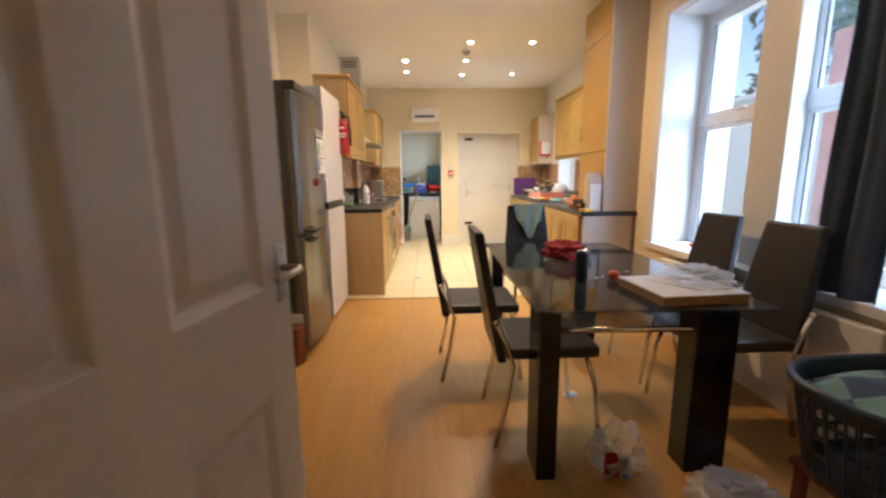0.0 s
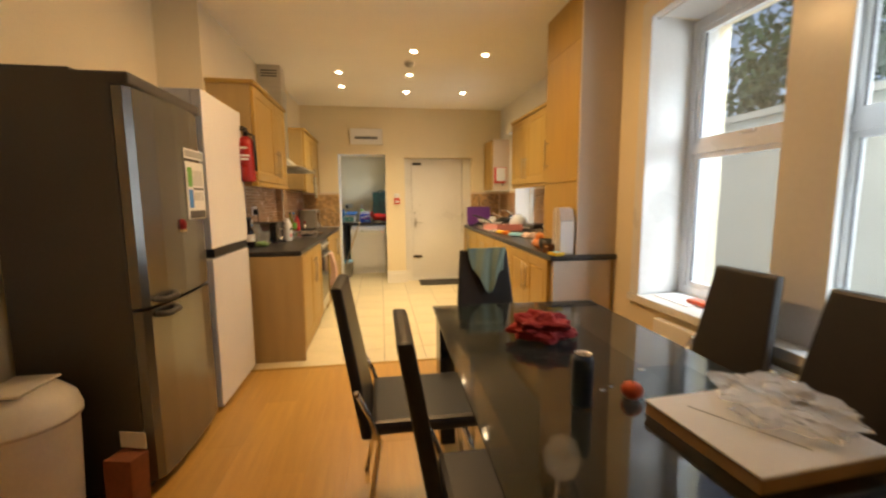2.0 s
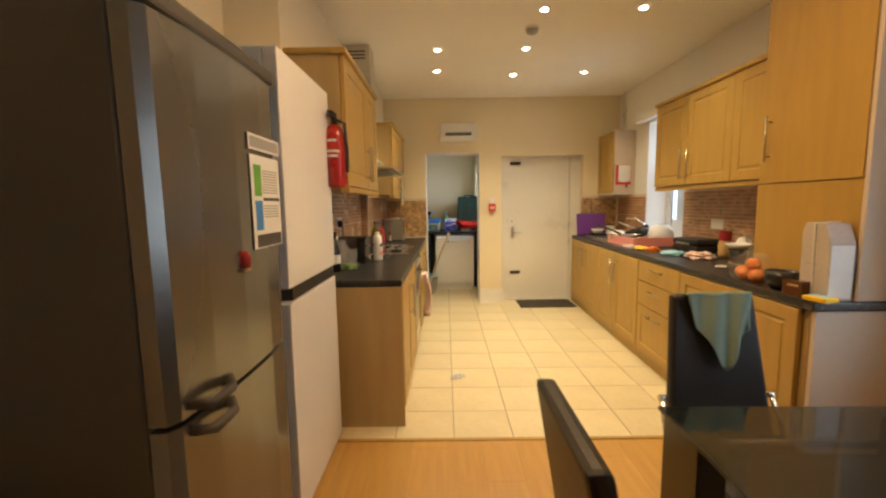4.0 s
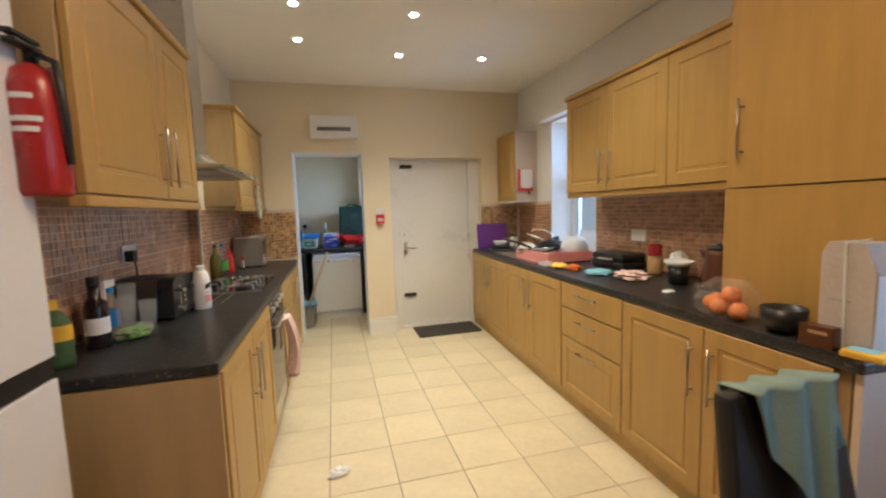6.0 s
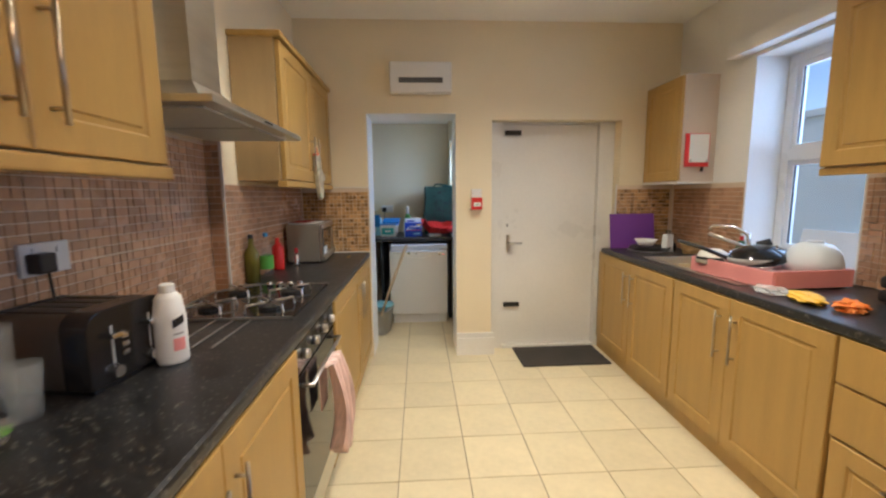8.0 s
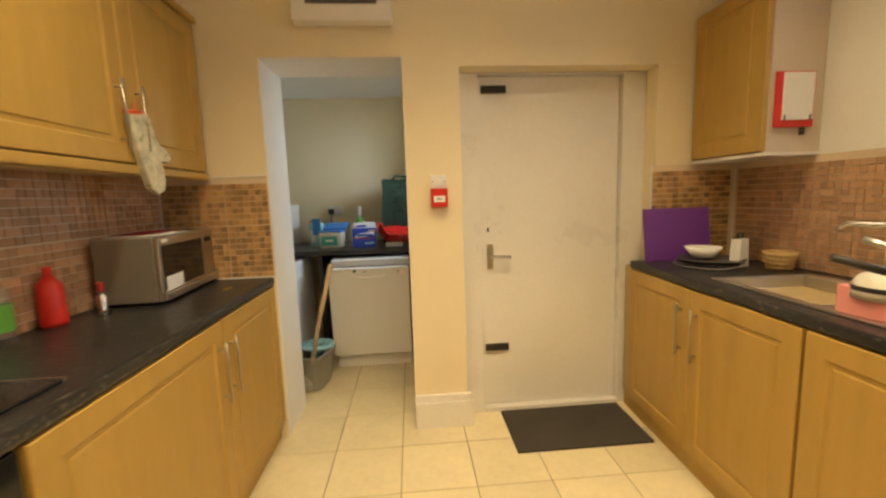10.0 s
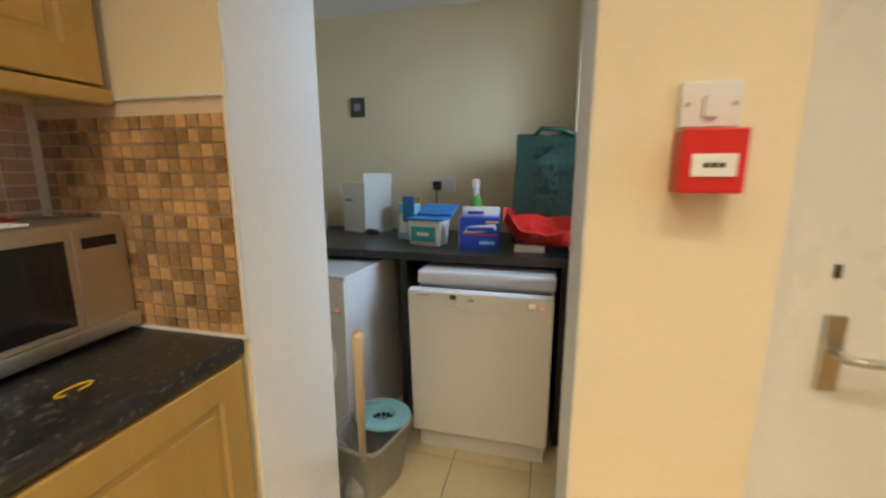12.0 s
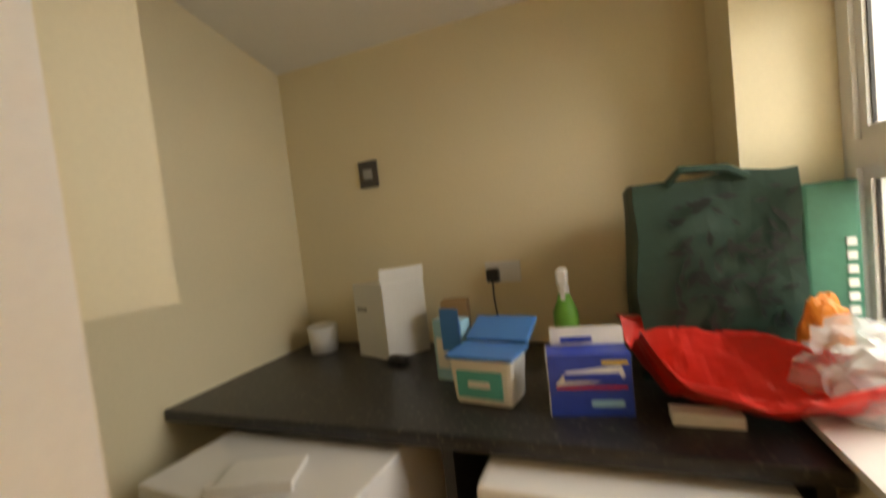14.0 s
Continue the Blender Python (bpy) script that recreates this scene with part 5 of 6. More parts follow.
bottle("jar", "clear bottle with a green and blue label", "bottle", (-0.005, 7.27, CT), [(0, 0), (0.036, 0), (0.037, 0.15), (0.015, 0.19), (0.013, 0.23), (0, 0.23)], M["clear"], (0.014, 0.02, M["mid_blue"]), (0.04, 0.12, 0.038, M["green_print2"]))
bottle("ketchup_bottle", "red sauce bottle beside the microwave", "bottle", (0.0, 7.45, CT), [(0, 0), (0.036, 0), (0.038, 0.02), (0.036, 0.14), (0.015, 0.17), (0, 0.17)], M["red"], (0.013, 0.03, M["red"]))
bottle("pepper_mill", "small steel and red whisk stand", "utensil", (0.08, 7.56, CT), [(0, 0), (0.02, 0), (0.012, 0.02), (0.018, 0.07), (0, 0.09)], M["chrome"], (0.012, 0.03, M["red_cloth"]))
m = thing("microwave", "silver microwave oven with a dark glass door", "microwave", (-0.008, 7.655, CT), 4)
m.scale = (0.86, 1.06, 0.94)
part("body", one(0.0, 0.0, 0.012, 0.255, 0.485, 0.285, 0.006), M["oven_steel"], m)
part("front", one(0.2555, 0.0, 0.012, 0.275, 0.485, 0.285, 0.006), M["brushed"], m)
part("door_glass", one(0.2755, 0.025, 0.06, 0.279, 0.36, 0.25, 0.002), M["dark_glass"], m, "dark glass door window")
part("sticker", one(0.2795, 0.03, 0.055, 0.2805, 0.16, 0.115), M["paper"], m)
part("control_panel", one(0.2755, 0.375, 0.03, 0.278, 0.475, 0.27, 0.002), M["brushed"], m)
part("display", one(0.2782, 0.39, 0.225, 0.2795, 0.46, 0.25), M["dark_glass"], m)
part("foot", one(0.02, 0.02, 0.0, 0.24, 0.46, 0.0118), M["black_plastic"], m)
part("lower_trim", one(0.2755, 0.0, 0.014, 0.292, 0.485, 0.05, 0.006), M["brushed"], m, "rounded silver lower edge")
part("badge", one(0.2755, 0.03, 0.262, 0.2775, 0.075, 0.276), M["paper"], m)
solid("paper_sheet", one(-0.02, 7.74, CT + 0.2685, 0.17, 8.02, CT + 0.273, 0.001), M["paper"], "white paper lying on the microwave", "paper")
solid("leaflet", one(-0.03, 7.80, CT + 0.2735, 0.09, 8.05, CT + 0.278, 0.001), M["red_cloth"], "dark red leaflet on the microwave", "paper")
solid("rubber_band", bar([(0.36 + 0.012 * math.cos(a * 0.7), 7.93 + 0.03 * math.sin(a * 0.7), CT + 0.002) for a in range(9)], 0.0016, 5), M["yellow"], "yellow rubber band on the worktop", "rubber band")
# towel on the oven handle
bm = bmesh.new()


def hang(p, q):
    y = 6.44 + (p - 0.5) * 0.20 * (0.55 + 0.6 * q)
    f = 0.022 * math.sin(p * 19 + 2 * q) * (0.5 + q)
    if q < 0.3:
        return Vector((0.497 + f * 0.1, y, 0.52 + 0.2 * q / 0.3))
    d = (q - 0.3) / 0.7
    return Vector((0.545 + f + 0.035 * math.sin(d * 2.6), y, 0.728 - d * (0.36 + 0.06 * math.sin(p * 4 - 0.6))))


sheet(bm, hang, 40, 26, 0.003)
solid("tea_towel", bm, M["tea_towel"], "pink and white striped tea towel on the oven handle", "towel", smooth=True)
# oven glove
bm = bmesh.new()
prism(bm, [(-0.055, 0.0), (0.055, 0.0), (0.062, 0.10), (0.085, 0.13), (0.125, 0.16), (0.13, 0.19), (0.105, 0.20), (0.065, 0.19), (0.06, 0.26), (0.035, 0.30), (-0.01, 0.305), (-0.045, 0.27), (-0.06, 0.12)], -0.014, 0.014, 0.006)
bmesh.ops.transform(bm, matrix=pose(0.222, 7.65, 1.645, 0, 0, 0) @ Matrix(((0, 0, 1, 0), (1, 0, 0, 0), (0, -1, 0, 0), (0, 0, 0, 1))) @ pose(0, 0, 0, 0, 0, -14), verts=bm.verts)
o = thing("oven_glove", "floral quilted oven glove with an orange cuff on the cabinet handle", "oven glove")
part("glove", bm, M["mitt"], o)
part("cuff", bar([(0.222, 7.59, 1.64), (0.234, 7.64, 1.648), (0.222, 7.705, 1.655)], 0.008, 8), M["tomato"], o, smooth=True)
part("loop", bar([(0.222, 7.65, 1.655), (0.225, 7.653, 1.69)], 0.003, 5), M["tomato"], o)

# ---- right worktop ----
s = thing("sink", "inset stainless steel sink with drainer", "sink", (2.75, 7.19, CT))
s.matrix_basis = SWING @ s.matrix_basis
part("rim", boxes((-0.225, -0.46, 0.0, 0.225, -0.43, 0.006, 0.002), (-0.225, 0.43, 0.0, 0.225, 0.46, 0.006, 0.002), (-0.225, -0.43, 0.0, -0.19, 0.43, 0.006, 0.002), (0.17, -0.43, 0.0, 0.225, 0.43, 0.006, 0.002)), M["brushed"], s)
part("bowl", boxes((-0.19, 0.02, -0.16, 0.17, 0.43, -0.155), (-0.195, 0.02, -0.155, -0.19, 0.43, 0.0), (0.17, 0.02, -0.155, 0.175, 0.43, 0.0), (-0.19, 0.43, -0.155, 0.17, 0.435, 0.0), (-0.19, 0.015, -0.155, 0.17, 0.02, 0.0)), M["brushed"], s)
part("drainer", one(-0.19, -0.43, -0.006, 0.17, 0.014, -0.001), M["brushed"], s)
for k in range(7):
    part("groove", bar([(-0.15 + 0.045 * k, -0.40, 0.001), (-0.15 + 0.045 * k, -0.02, 0.001)], 0.003, 6), M["brushed"], s)
t = thing("tap", "chrome mixer tap with a swung spout", "tap", (2.935, 7.22, CT + 0.006))
part("body", turned([(0, 0), (0.026, 0), (0.022, 0.02), (0.02, 0.10), (0, 0.10)], 16), M["chrome"], t, smooth=True)
part("spout", bar([(0, 0, 0.10), (0, 0.01, 0.19), (-0.04, 0.08, 0.235), (-0.11, 0.17, 0.24), (-0.12, 0.19, 0.215)], 0.012), M["chrome"], t, smooth=True)
part("lever", bar([(0.0, -0.02, 0.10), (0.01, -0.09, 0.14)], 0.008), M["chrome"], t, smooth=True)
r = thing("dish_rack", "pink plastic dish drainer on the sink", "dish rack", (2.73, 6.87, CT + 0.0065), 3)
part("base", one(-0.20, -0.25, 0.0, 0.20, 0.25, 0.01, 0.003), M["pink"], r)
for x0, y0, x1, y1 in ((-0.215, -0.265, -0.20, 0.265), (0.20, -0.265, 0.215, 0.265), (-0.20, -0.265, 0.20, -0.25), (-0.20, 0.25, 0.20, 0.265)):
    part("side", one(x0, y0, 0.0, x1, y1, 0.085, 0.004), M["pink"], r)
for k in range(8):
    part("rod", bar([(-0.16 + 0.045 * k, -0.22, 0.011), (-0.16 + 0.045 * k, -0.2, 0.06), (-0.16 + 0.045 * k, 0.2, 0.06), (-0.16 + 0.045 * k, 0.22, 0.011)], 0.003, 5), M["white_plastic"], r)
RK = CT + 0.07
pan = thing("frying_pan", "grey frying pan with a black handle in the drainer", "pan", (2.67, 6.90, RK), 20)
bm = turned([(0, 0), (0.10, 0), (0.13, 0.045), (0.126, 0.045), (0.098, 0.006), (0, 0.006)], 28)
part("pan", bm, M["grey_plastic"], pan, smooth=True)
part("handle", bar([(-0.11, 0.05, 0.04), (-0.2, 0.12, 0.09), (-0.30, 0.20, 0.13)], 0.011, 8), M["black_plastic"], pan, smooth=True)
o = thing("bowl", "upturned cream bowl with a dark stripe in the drainer", "bowl", (2.575, 7.045, RK - 0.008))
part("bowl", turned([(0.085, 0.0), (0.083, 0.03), (0.066, 0.062), (0.035, 0.078), (0, 0.080), (0, 0.074), (0.033, 0.072), (0.062, 0.057), (0.079, 0.0)], 26), M["bin_white"], o, smooth=True)
part("stripe", turned([(0.0842, 0.022), (0.0822, 0.036), (0.0812, 0.036), (0.0832, 0.022)], 26), M["black_plastic"], o)
o = thing("pan_lid", "black domed pan lid with a steel rim lying in the drainer", "pan lid", (2.705, 6.88, RK + 0.05), 0)
bm = turned([(0, 0.045), (0.05, 0.042), (0.11, 0.02), (0.135, 0.0), (0.131, -0.002), (0.10, 0.012), (0.0, 0.034)], 30)
bmesh.ops.transform(bm, matrix=pose(0, 0, 0, 12, -16, 0), verts=bm.verts)
part("dome", bm, M["dark_glass"], o, smooth=True)
bm = bar([(0.135 * math.cos(a / 4.77), 0.135 * math.sin(a / 4.77), 0) for a in range(31)], 0.004, 6)
bmesh.ops.transform(bm, matrix=pose(0, 0, 0, 12, -16, 0), verts=bm.verts)
part("rim", bm, M["chrome"], o, "steel rim", smooth=True)
o = thing("basin", "upturned milky plastic mixing bowl in the drainer", "bowl", (2.865, 6.735, RK - 0.005))
part("bowl", turned([(0.118, 0.0), (0.116, 0.05), (0.10, 0.10), (0.07, 0.133), (0.03, 0.145), (0, 0.146), (0, 0.141), (0.028, 0.140), (0.066, 0.128), (0.095, 0.098), (0.111, 0.05), (0.113, 0.0)], 28), M["milky"], o, smooth=True)
part("foot_ring", turned([(0.034, 0.145), (0.036, 0.152), (0.031, 0.152), (0.029, 0.145)], 22), M["milky"], o, smooth=True)
o = thing("saucepan", "steel saucepan with a long handle on the drainer", "pan", (2.86, 6.99, RK), 0)
part("pan", turned([(0, 0), (0.075, 0), (0.08, 0.01), (0.08, 0.075), (0.083, 0.078), (0.078, 0.078), (0.075, 0.01), (0, 0.006)], 24), M["brushed"], o, smooth=True)
part("handle", bar([(-0.06, 0.05, 0.068), (-0.13, 0.11, 0.10), (-0.22, 0.19, 0.145)], [0.008, 0.010, 0.012], 8), M["brushed"], o, "steel handle", smooth=True)
part("grip", bar([(-0.04, 0.03, 0.085), (0.0, -0.01, 0.115)], [0.028, 0.02], 10), M["black_plastic"], o, "black knob", smooth=True)
for k, (dx, dy, lean) in enumerate(((0.0, 0.0, 0.05), (0.03, -0.03, -0.03), (0.055, 0.01, 0.08))):
    solid("utensil", bar([(2.80 + dx, 6.80 + dy, RK - 0.02), (2.80 + dx - lean * 0.6, 6.80 + dy + lean, RK + 0.105)], 0.004, 6), M["chrome"], "slim steel cutlery standing in the drainer", "cutlery", group="cutlery in the drainer")
bm = one(-0.006, -0.20, 0, 0.004, 0.16, 0.20, 0.003)
bmesh.ops.transform(bm, matrix=pose(0, 0, 0, 0, 9, 0), verts=bm.verts)
solid("tray", bm, M["milky"], "white plastic tray leaning against the kitchen window", "tray", (3.17, 6.98, KB + 0.001))
b = bottle("washing_up_bottle", "green washing-up liquid bottle with a red cap", "bottle", (2.985, 7.34, KB - 0.03 + 0.0), [(0, 0), (0.03, 0), (0.032, 0.10), (0.014, 0.15), (0, 0.15)], M["leaf"], (0.012, 0.025, M["red"]))
b.location.z = CT
bm = one(-0.20, -0.006, 0, 0.18, 0.006, 0.29, 0.004)
bmesh.ops.transform(bm, matrix=pose(0, 0, 0, -8, 0, 0), verts=bm.verts)
solid("chopping_board", bm, M["purple"], "purple plastic chopping board leaning on the wall", "chopping board", (2.69, 8.12, CT + 0.001), 0)
for k in range(3):
    o = thing("tray", "dark oval baking tray in a stack", "tray", (2.70 + 0.01 * k, 7.93, CT + 0.0145 * k), 8 * k, "stack of trays")
    part("dish", turned([(0, 0), (0.11, 0), (0.15, 0.013), (0.146, 0.013), (0.108, 0.004), (0, 0.004)], 26), M["fridge_side"] if k else M["white_plastic"], o, smooth=True)
o = thing("bowl", "white enamel bowl on the stacked trays", "bowl", (2.70, 7.96, CT + 0.045))
part("bowl", turned([(0, 0), (0.05, 0), (0.085, 0.05), (0.082, 0.05), (0.048, 0.006), (0, 0.006)], 24), M["white_plastic"], o, smooth=True)
o = thing("steel_jug", "steel jug behind a white box grater", "jug", (2.92, 7.98, CT))
part("jug", turned([(0, 0), (0.04, 0), (0.045, 0.10), (0.04, 0.13), (0.037, 0.13), (0, 0.01)], 20), M["chrome"], o, smooth=True)
o = thing("grater", "white and steel box grater", "grater", (2.83, 7.88, CT), 20)
bm = bmesh.new()
prism(bm, [(-0.04, -0.025), (0.04, -0.025), (0.04, 0.025), (-0.04, 0.025)], 0, 0.14, 0.004)
for v in bm.verts:
    v.co.x *= 1 - 1.8 * v.co.z
part("body", bm, M["white_plastic"], o)
part("handle", bar([(-0.02, 0, 0.14), (-0.02, 0, 0.165), (0.02, 0, 0.165), (0.02, 0, 0.14)], 0.005, 6), M["green_bag"], o)
o = thing("wicker_basket", "small round wicker basket on the worktop", "basket", (2.95, 7.78, CT))
part("basket", turned([(0, 0), (0.05, 0), (0.07, 0.085), (0.065, 0.085), (0.047, 0.008), (0, 0.008)], 22), M["wicker"], o, smooth=True)
for k in range(4):
    part("weave", bar([((0.053 + 0.0045 * k) * math.cos(a / 3.5), (0.053 + 0.0045 * k) * math.sin(a / 3.5), 0.012 + 0.02 * k) for a in range(23)], 0.004, 5), M["wicker"], o)
crumple("snack_packet", "yellow and orange snack packet on the worktop", "packet", (2.53, 6.42, CT), (0.09, 0.05, 0.03), M["yellow"], 1.4, 70, 0.4)
crumple("snack_packet", "crumpled orange wrapper on the worktop", "packet", (2.56, 6.27, CT), (0.05, 0.045, 0.035), M["orange"], 3.9, 30, 0.6)
crumple("plastic_tray", "clear plastic tray by the drainer", "packet", (2.50, 6.56, CT), (0.05, 0.07, 0.03), M["film"], 8.8, 10, 0.4)
crumple("dishcloth", "pale teal dishcloth on the worktop", "cloth", (2.60, 6.04, CT), (0.085, 0.075, 0.03), M["light_blue"], 5.5, 0, 0.4)
crumple("dishcloth", "crumpled pink and white cloth on the worktop", "cloth", (2.67, 5.80, CT), (0.09, 0.085, 0.045), M["tea_towel"], 6.6, 40, 0.5)
o = thing("griddle", "black sandwich grill with a steel rim", "grill", (2.90, 6.22, CT), 5)
part("base", one(-0.11, -0.16, 0.006, 0.11, 0.16, 0.06, 0.02), M["black_plastic"], o)
part("lid", one(-0.11, -0.16, 0.062, 0.11, 0.16, 0.12, 0.025), M["black_plastic"], o)
part("handle", bar([(-0.11, -0.06, 0.075), (-0.14, -0.05, 0.08), (-0.14, 0.05, 0.08), (-0.11, 0.06, 0.075)], 0.009, 6), M["grey_plastic"], o)
part("foot", one(-0.09, -0.14, 0, 0.09, 0.14, 0.0055), M["black_plastic"], o)
bottle("coffee_jar", "coffee jar with a red lid", "jar", (2.90, 5.86, CT), [(0, 0), (0.042, 0), (0.044, 0.03), (0.044, 0.11), (0.035, 0.13), (0, 0.13)], M["wicker"], (0.042, 0.07, M["red_cloth"]))
crumple("sugar_bag", "white and blue open paper bag", "bag", (2.93, 5.70, CT), (0.055, 0.05, 0.15), M["paper"], 9.9, 0, 0.3)
o = thing("cake_stand", "white dish on a black pot beside the kettle", "dish", (2.79, 5.56, CT))
part("pot", turned([(0, 0), (0.05, 0), (0.055, 0.10), (0, 0.10)], 20), M["black_plastic"], o, smooth=True)
part("dish", turned([(0, 0.101), (0.05, 0.101), (0.085, 0.135), (0.082, 0.135), (0.05, 0.108), (0, 0.108)], 22), M["white_plastic"], o, smooth=True)
k = thing("kettle", "brown glossy electric kettle with a black handle", "kettle", (2.84, 5.35, CT))
part("base", turned([(0, 0), (0.085, 0), (0.085, 0.018), (0, 0.018)], 24), M["black_plastic"], k)
part("body", turned([(0, 0.019), (0.082, 0.019), (0.08, 0.06), (0.066, 0.19), (0.06, 0.215), (0, 0.215)], 26), M["copper"], k, smooth=True)
part("lid", turned([(0, 0.216), (0.056, 0.216), (0.045, 0.235), (0.012, 0.24), (0.012, 0.25), (0, 0.25)], 20), M["black_plastic"], k, smooth=True)
part("handle", bar([(0.02, -0.055, 0.225), (0.03, -0.12, 0.22), (0.035, -0.135, 0.15), (0.03, -0.12, 0.06), (0.02, -0.078, 0.045)], 0.013), M["black_plastic"], k, smooth=True)
part("spout", bar([(-0.01, 0.06, 0.17), (-0.015, 0.095, 0.205)], [0.022, 0.012]), M["copper"], k, smooth=True)
bottle("milk_bottle", "white plastic milk bottle by the tall cabinet", "bottle", (2.90, 5.12, CT), [(0, 0), (0.045, 0), (0.048, 0.02), (0.046, 0.17), (0.02, 0.22), (0, 0.22)], M["white_plastic"], (0.02, 0.02, M["mid_blue"]))
crumple("tissue", "small white tissue on the worktop edge", "tissue", (2.56, 5.39, CT), (0.03, 0.025, 0.012), M["paper"], 2.7, 0, 0.4)
for x, y, z in ((2.40, 4.88, 0), (2.46, 4.95, 0), (2.41, 4.97, 0), (2.44, 5.03, 0), (2.50, 5.06, 0), (2.42, 4.93, 0.055)):
    o = thing("orange", "orange inside a thin clear bag", "fruit", (x, y, CT + z), 0, "oranges in the bag")
    bm = bmesh.new()
    lathe(bm, [(0, 0), (0.02, 0.004), (0.035, 0.022), (0.037, 0.036), (0.033, 0.052), (0.018, 0.067), (0, 0.07)], 16)
    part("peel", bm, M["orange"], o, smooth=True)
    part("stalk", bar([(0, 0, 0.069), (0, 0, 0.073)], 0.003, 5), M["leaf"], o)
crumple("fruit_bag", "thin clear plastic bag round the oranges", "bag", (2.435, 4.955, CT), (0.085, 0.135, 0.125), M["thin_film"], 4.4, 0, 0.35)
o = thing("bowl", "small black bowl on the worktop", "bowl", (2.40, 4.715, CT))
part("bowl", turned([(0, 0), (0.04, 0), (0.065, 0.03), (0.07, 0.09), (0.066, 0.09), (0.06, 0.03), (0, 0.01)], 22), M["black_plastic"], o, smooth=True)
o = thing("carton", "pale grey carton with a sloping lid tied with white string", "box", (2.38, 4.455, CT), -2)
bm = bmesh.new()
prism(bm, [(0.0, 0.0), (0.145, 0.0), (0.145, 0.30), (0.125, 0.335), (0.03, 0.335), (0.0, 0.25)], 0.0, 0.105, 0.003)
bmesh.ops.transform(bm, matrix=Matrix(((0, 0, 1, 0), (1, 0, 0, 0), (0, 1, 0, 0), (0, 0, 0, 1))), verts=bm.verts)
part("box", bm, M["pale_carton"], o)
part("string", bar([(-0.003, 0.07, 0.0), (-0.003, 0.078, 0.335), (0.105, 0.08, 0.339)], 0.003, 6), M["paper"], o, "white string")
# Paler slab covering the carton's near side face
part("pale_side", one(0.004, -0.003, 0.01, 0.10, -0.0005, 0.24), M["white_plastic"], o)
part("print_bar", one(-0.0022, 0.06, 0.15, -0.0005, 0.12, 0.156), M["grey_plastic"], o)
o = thing("brown_box", "small dark brown cardboard box on the worktop", "box", (2.345, 4.57, CT), 8)
part("box", one(-0.02, -0.045, 0, 0.025, 0.045, 0.07, 0.002), M["copper"], o)
part("print_bar", one(-0.0222, -0.03, 0.045, -0.0205, 0.02, 0.055), M["card"], o)
o = thing("food_packet", "green and yellow food packet at the worktop end", "packet", (2.345, 4.455, CT), 12)
part("wrapper", one(-0.03, -0.05, 0, 0.05, 0.045, 0.022, 0.007), M["yellow"], o)
part("label", one(-0.01, -0.03, 0.0222, 0.04, 0.035, 0.024), M["light_blue"], o)

# ---- utility clutter ----
b = thing("mop_bucket", "oblong grey mop bucket with a pale blue wringer", "bucket", (0.485, 8.85, 0), 77)
pail = [(0.150, 0.060), (0.135, 0.098), (0.095, 0.112), (-0.095, 0.112), (-0.135, 0.098), (-0.150, 0.060), (-0.150, -0.060), (-0.135, -0.098), (-0.095, -0.112), (0.095, -0.112), (0.135, -0.098), (0.150, -0.060)]


def pail_ring(scale, z, bm):
    return [bm.verts.new((x * scale, y * scale, z)) for x, y in pail]


bm = bmesh.new()
rings = [pail_ring(s1, z1, bm) for s1, z1 in ((0.74, 0.0), (0.78, 0.02), (1.02, 0.235), (1.08, 0.237), (1.08, 0.252), (1.03, 0.255), (0.99, 0.245), (0.75, 0.022))]
for a, c in zip(rings, rings[1:]):
    for k in range(12):
        bm.faces.new((a[k], a[(k + 1) % 12], c[(k + 1) % 12], c[k]))
bm.faces.new(rings[0][::-1])
bm.faces.new(rings[-1])
part("pail", bm, M["grey_plastic"], b, smooth=True)
wr = part("wringer", turned([(0.0, 0.190), (0.040, 0.190), (0.054, 0.254), (0.112, 0.257), (0.122, 0.2555), (0.125, 0.262), (0.120, 0.274), (0.108, 0.280), (0.098, 0.270), (0.062, 0.270), (0.056, 0.274), (0.051, 0.262), (0.039, 0.196), (0.0, 0.196)], 28, (0.9, 1.0)), M["light_blue"], b, "pale blue wringer with a slotted cup", smooth=True)
wr.location.x = 0.075
for k in range(12):
    a = k * 0.5236
    for z1, r1 in ((0.204, 0.040), (0.230, 0.0445)):
        bm = one(-0.004, -0.007, 0, 0.002, 0.007, 0.017)
        bmesh.ops.transform(bm, matrix=pose(0.075 + 0.9 * r1 * math.cos(a), r1 * math.sin(a), z1, 0, 0, math.degrees(a)), verts=bm.verts)
        part("slot", bm, M["black_plastic"], wr).location.x = -0.075
part("handle", bar([(0.155 * math.cos(a * 0.314), 0.125 * math.sin(a * 0.314), 0.262 + 0.012 * math.sin(a * 0.314)) for a in range(11)], 0.004, 6), M["grey_plastic"], b, smooth=True)
m = thing("mop", "mop with a pale wooden handle standing in the bucket", "mop", (0.45, 8.74, 0.02))
part("handle", bar([(0.02, 0.05, 0.07), (0.175, -0.265, 0.52), (0.34, -0.59, 0.945)], 0.0125, 10), M["wood_handle"], m, smooth=True)
part("head", turned([(0, 0.0), (0.05, 0.0), (0.055, 0.04), (0.02, 0.10), (0, 0.10)], 14), M["grey_plastic"], m)
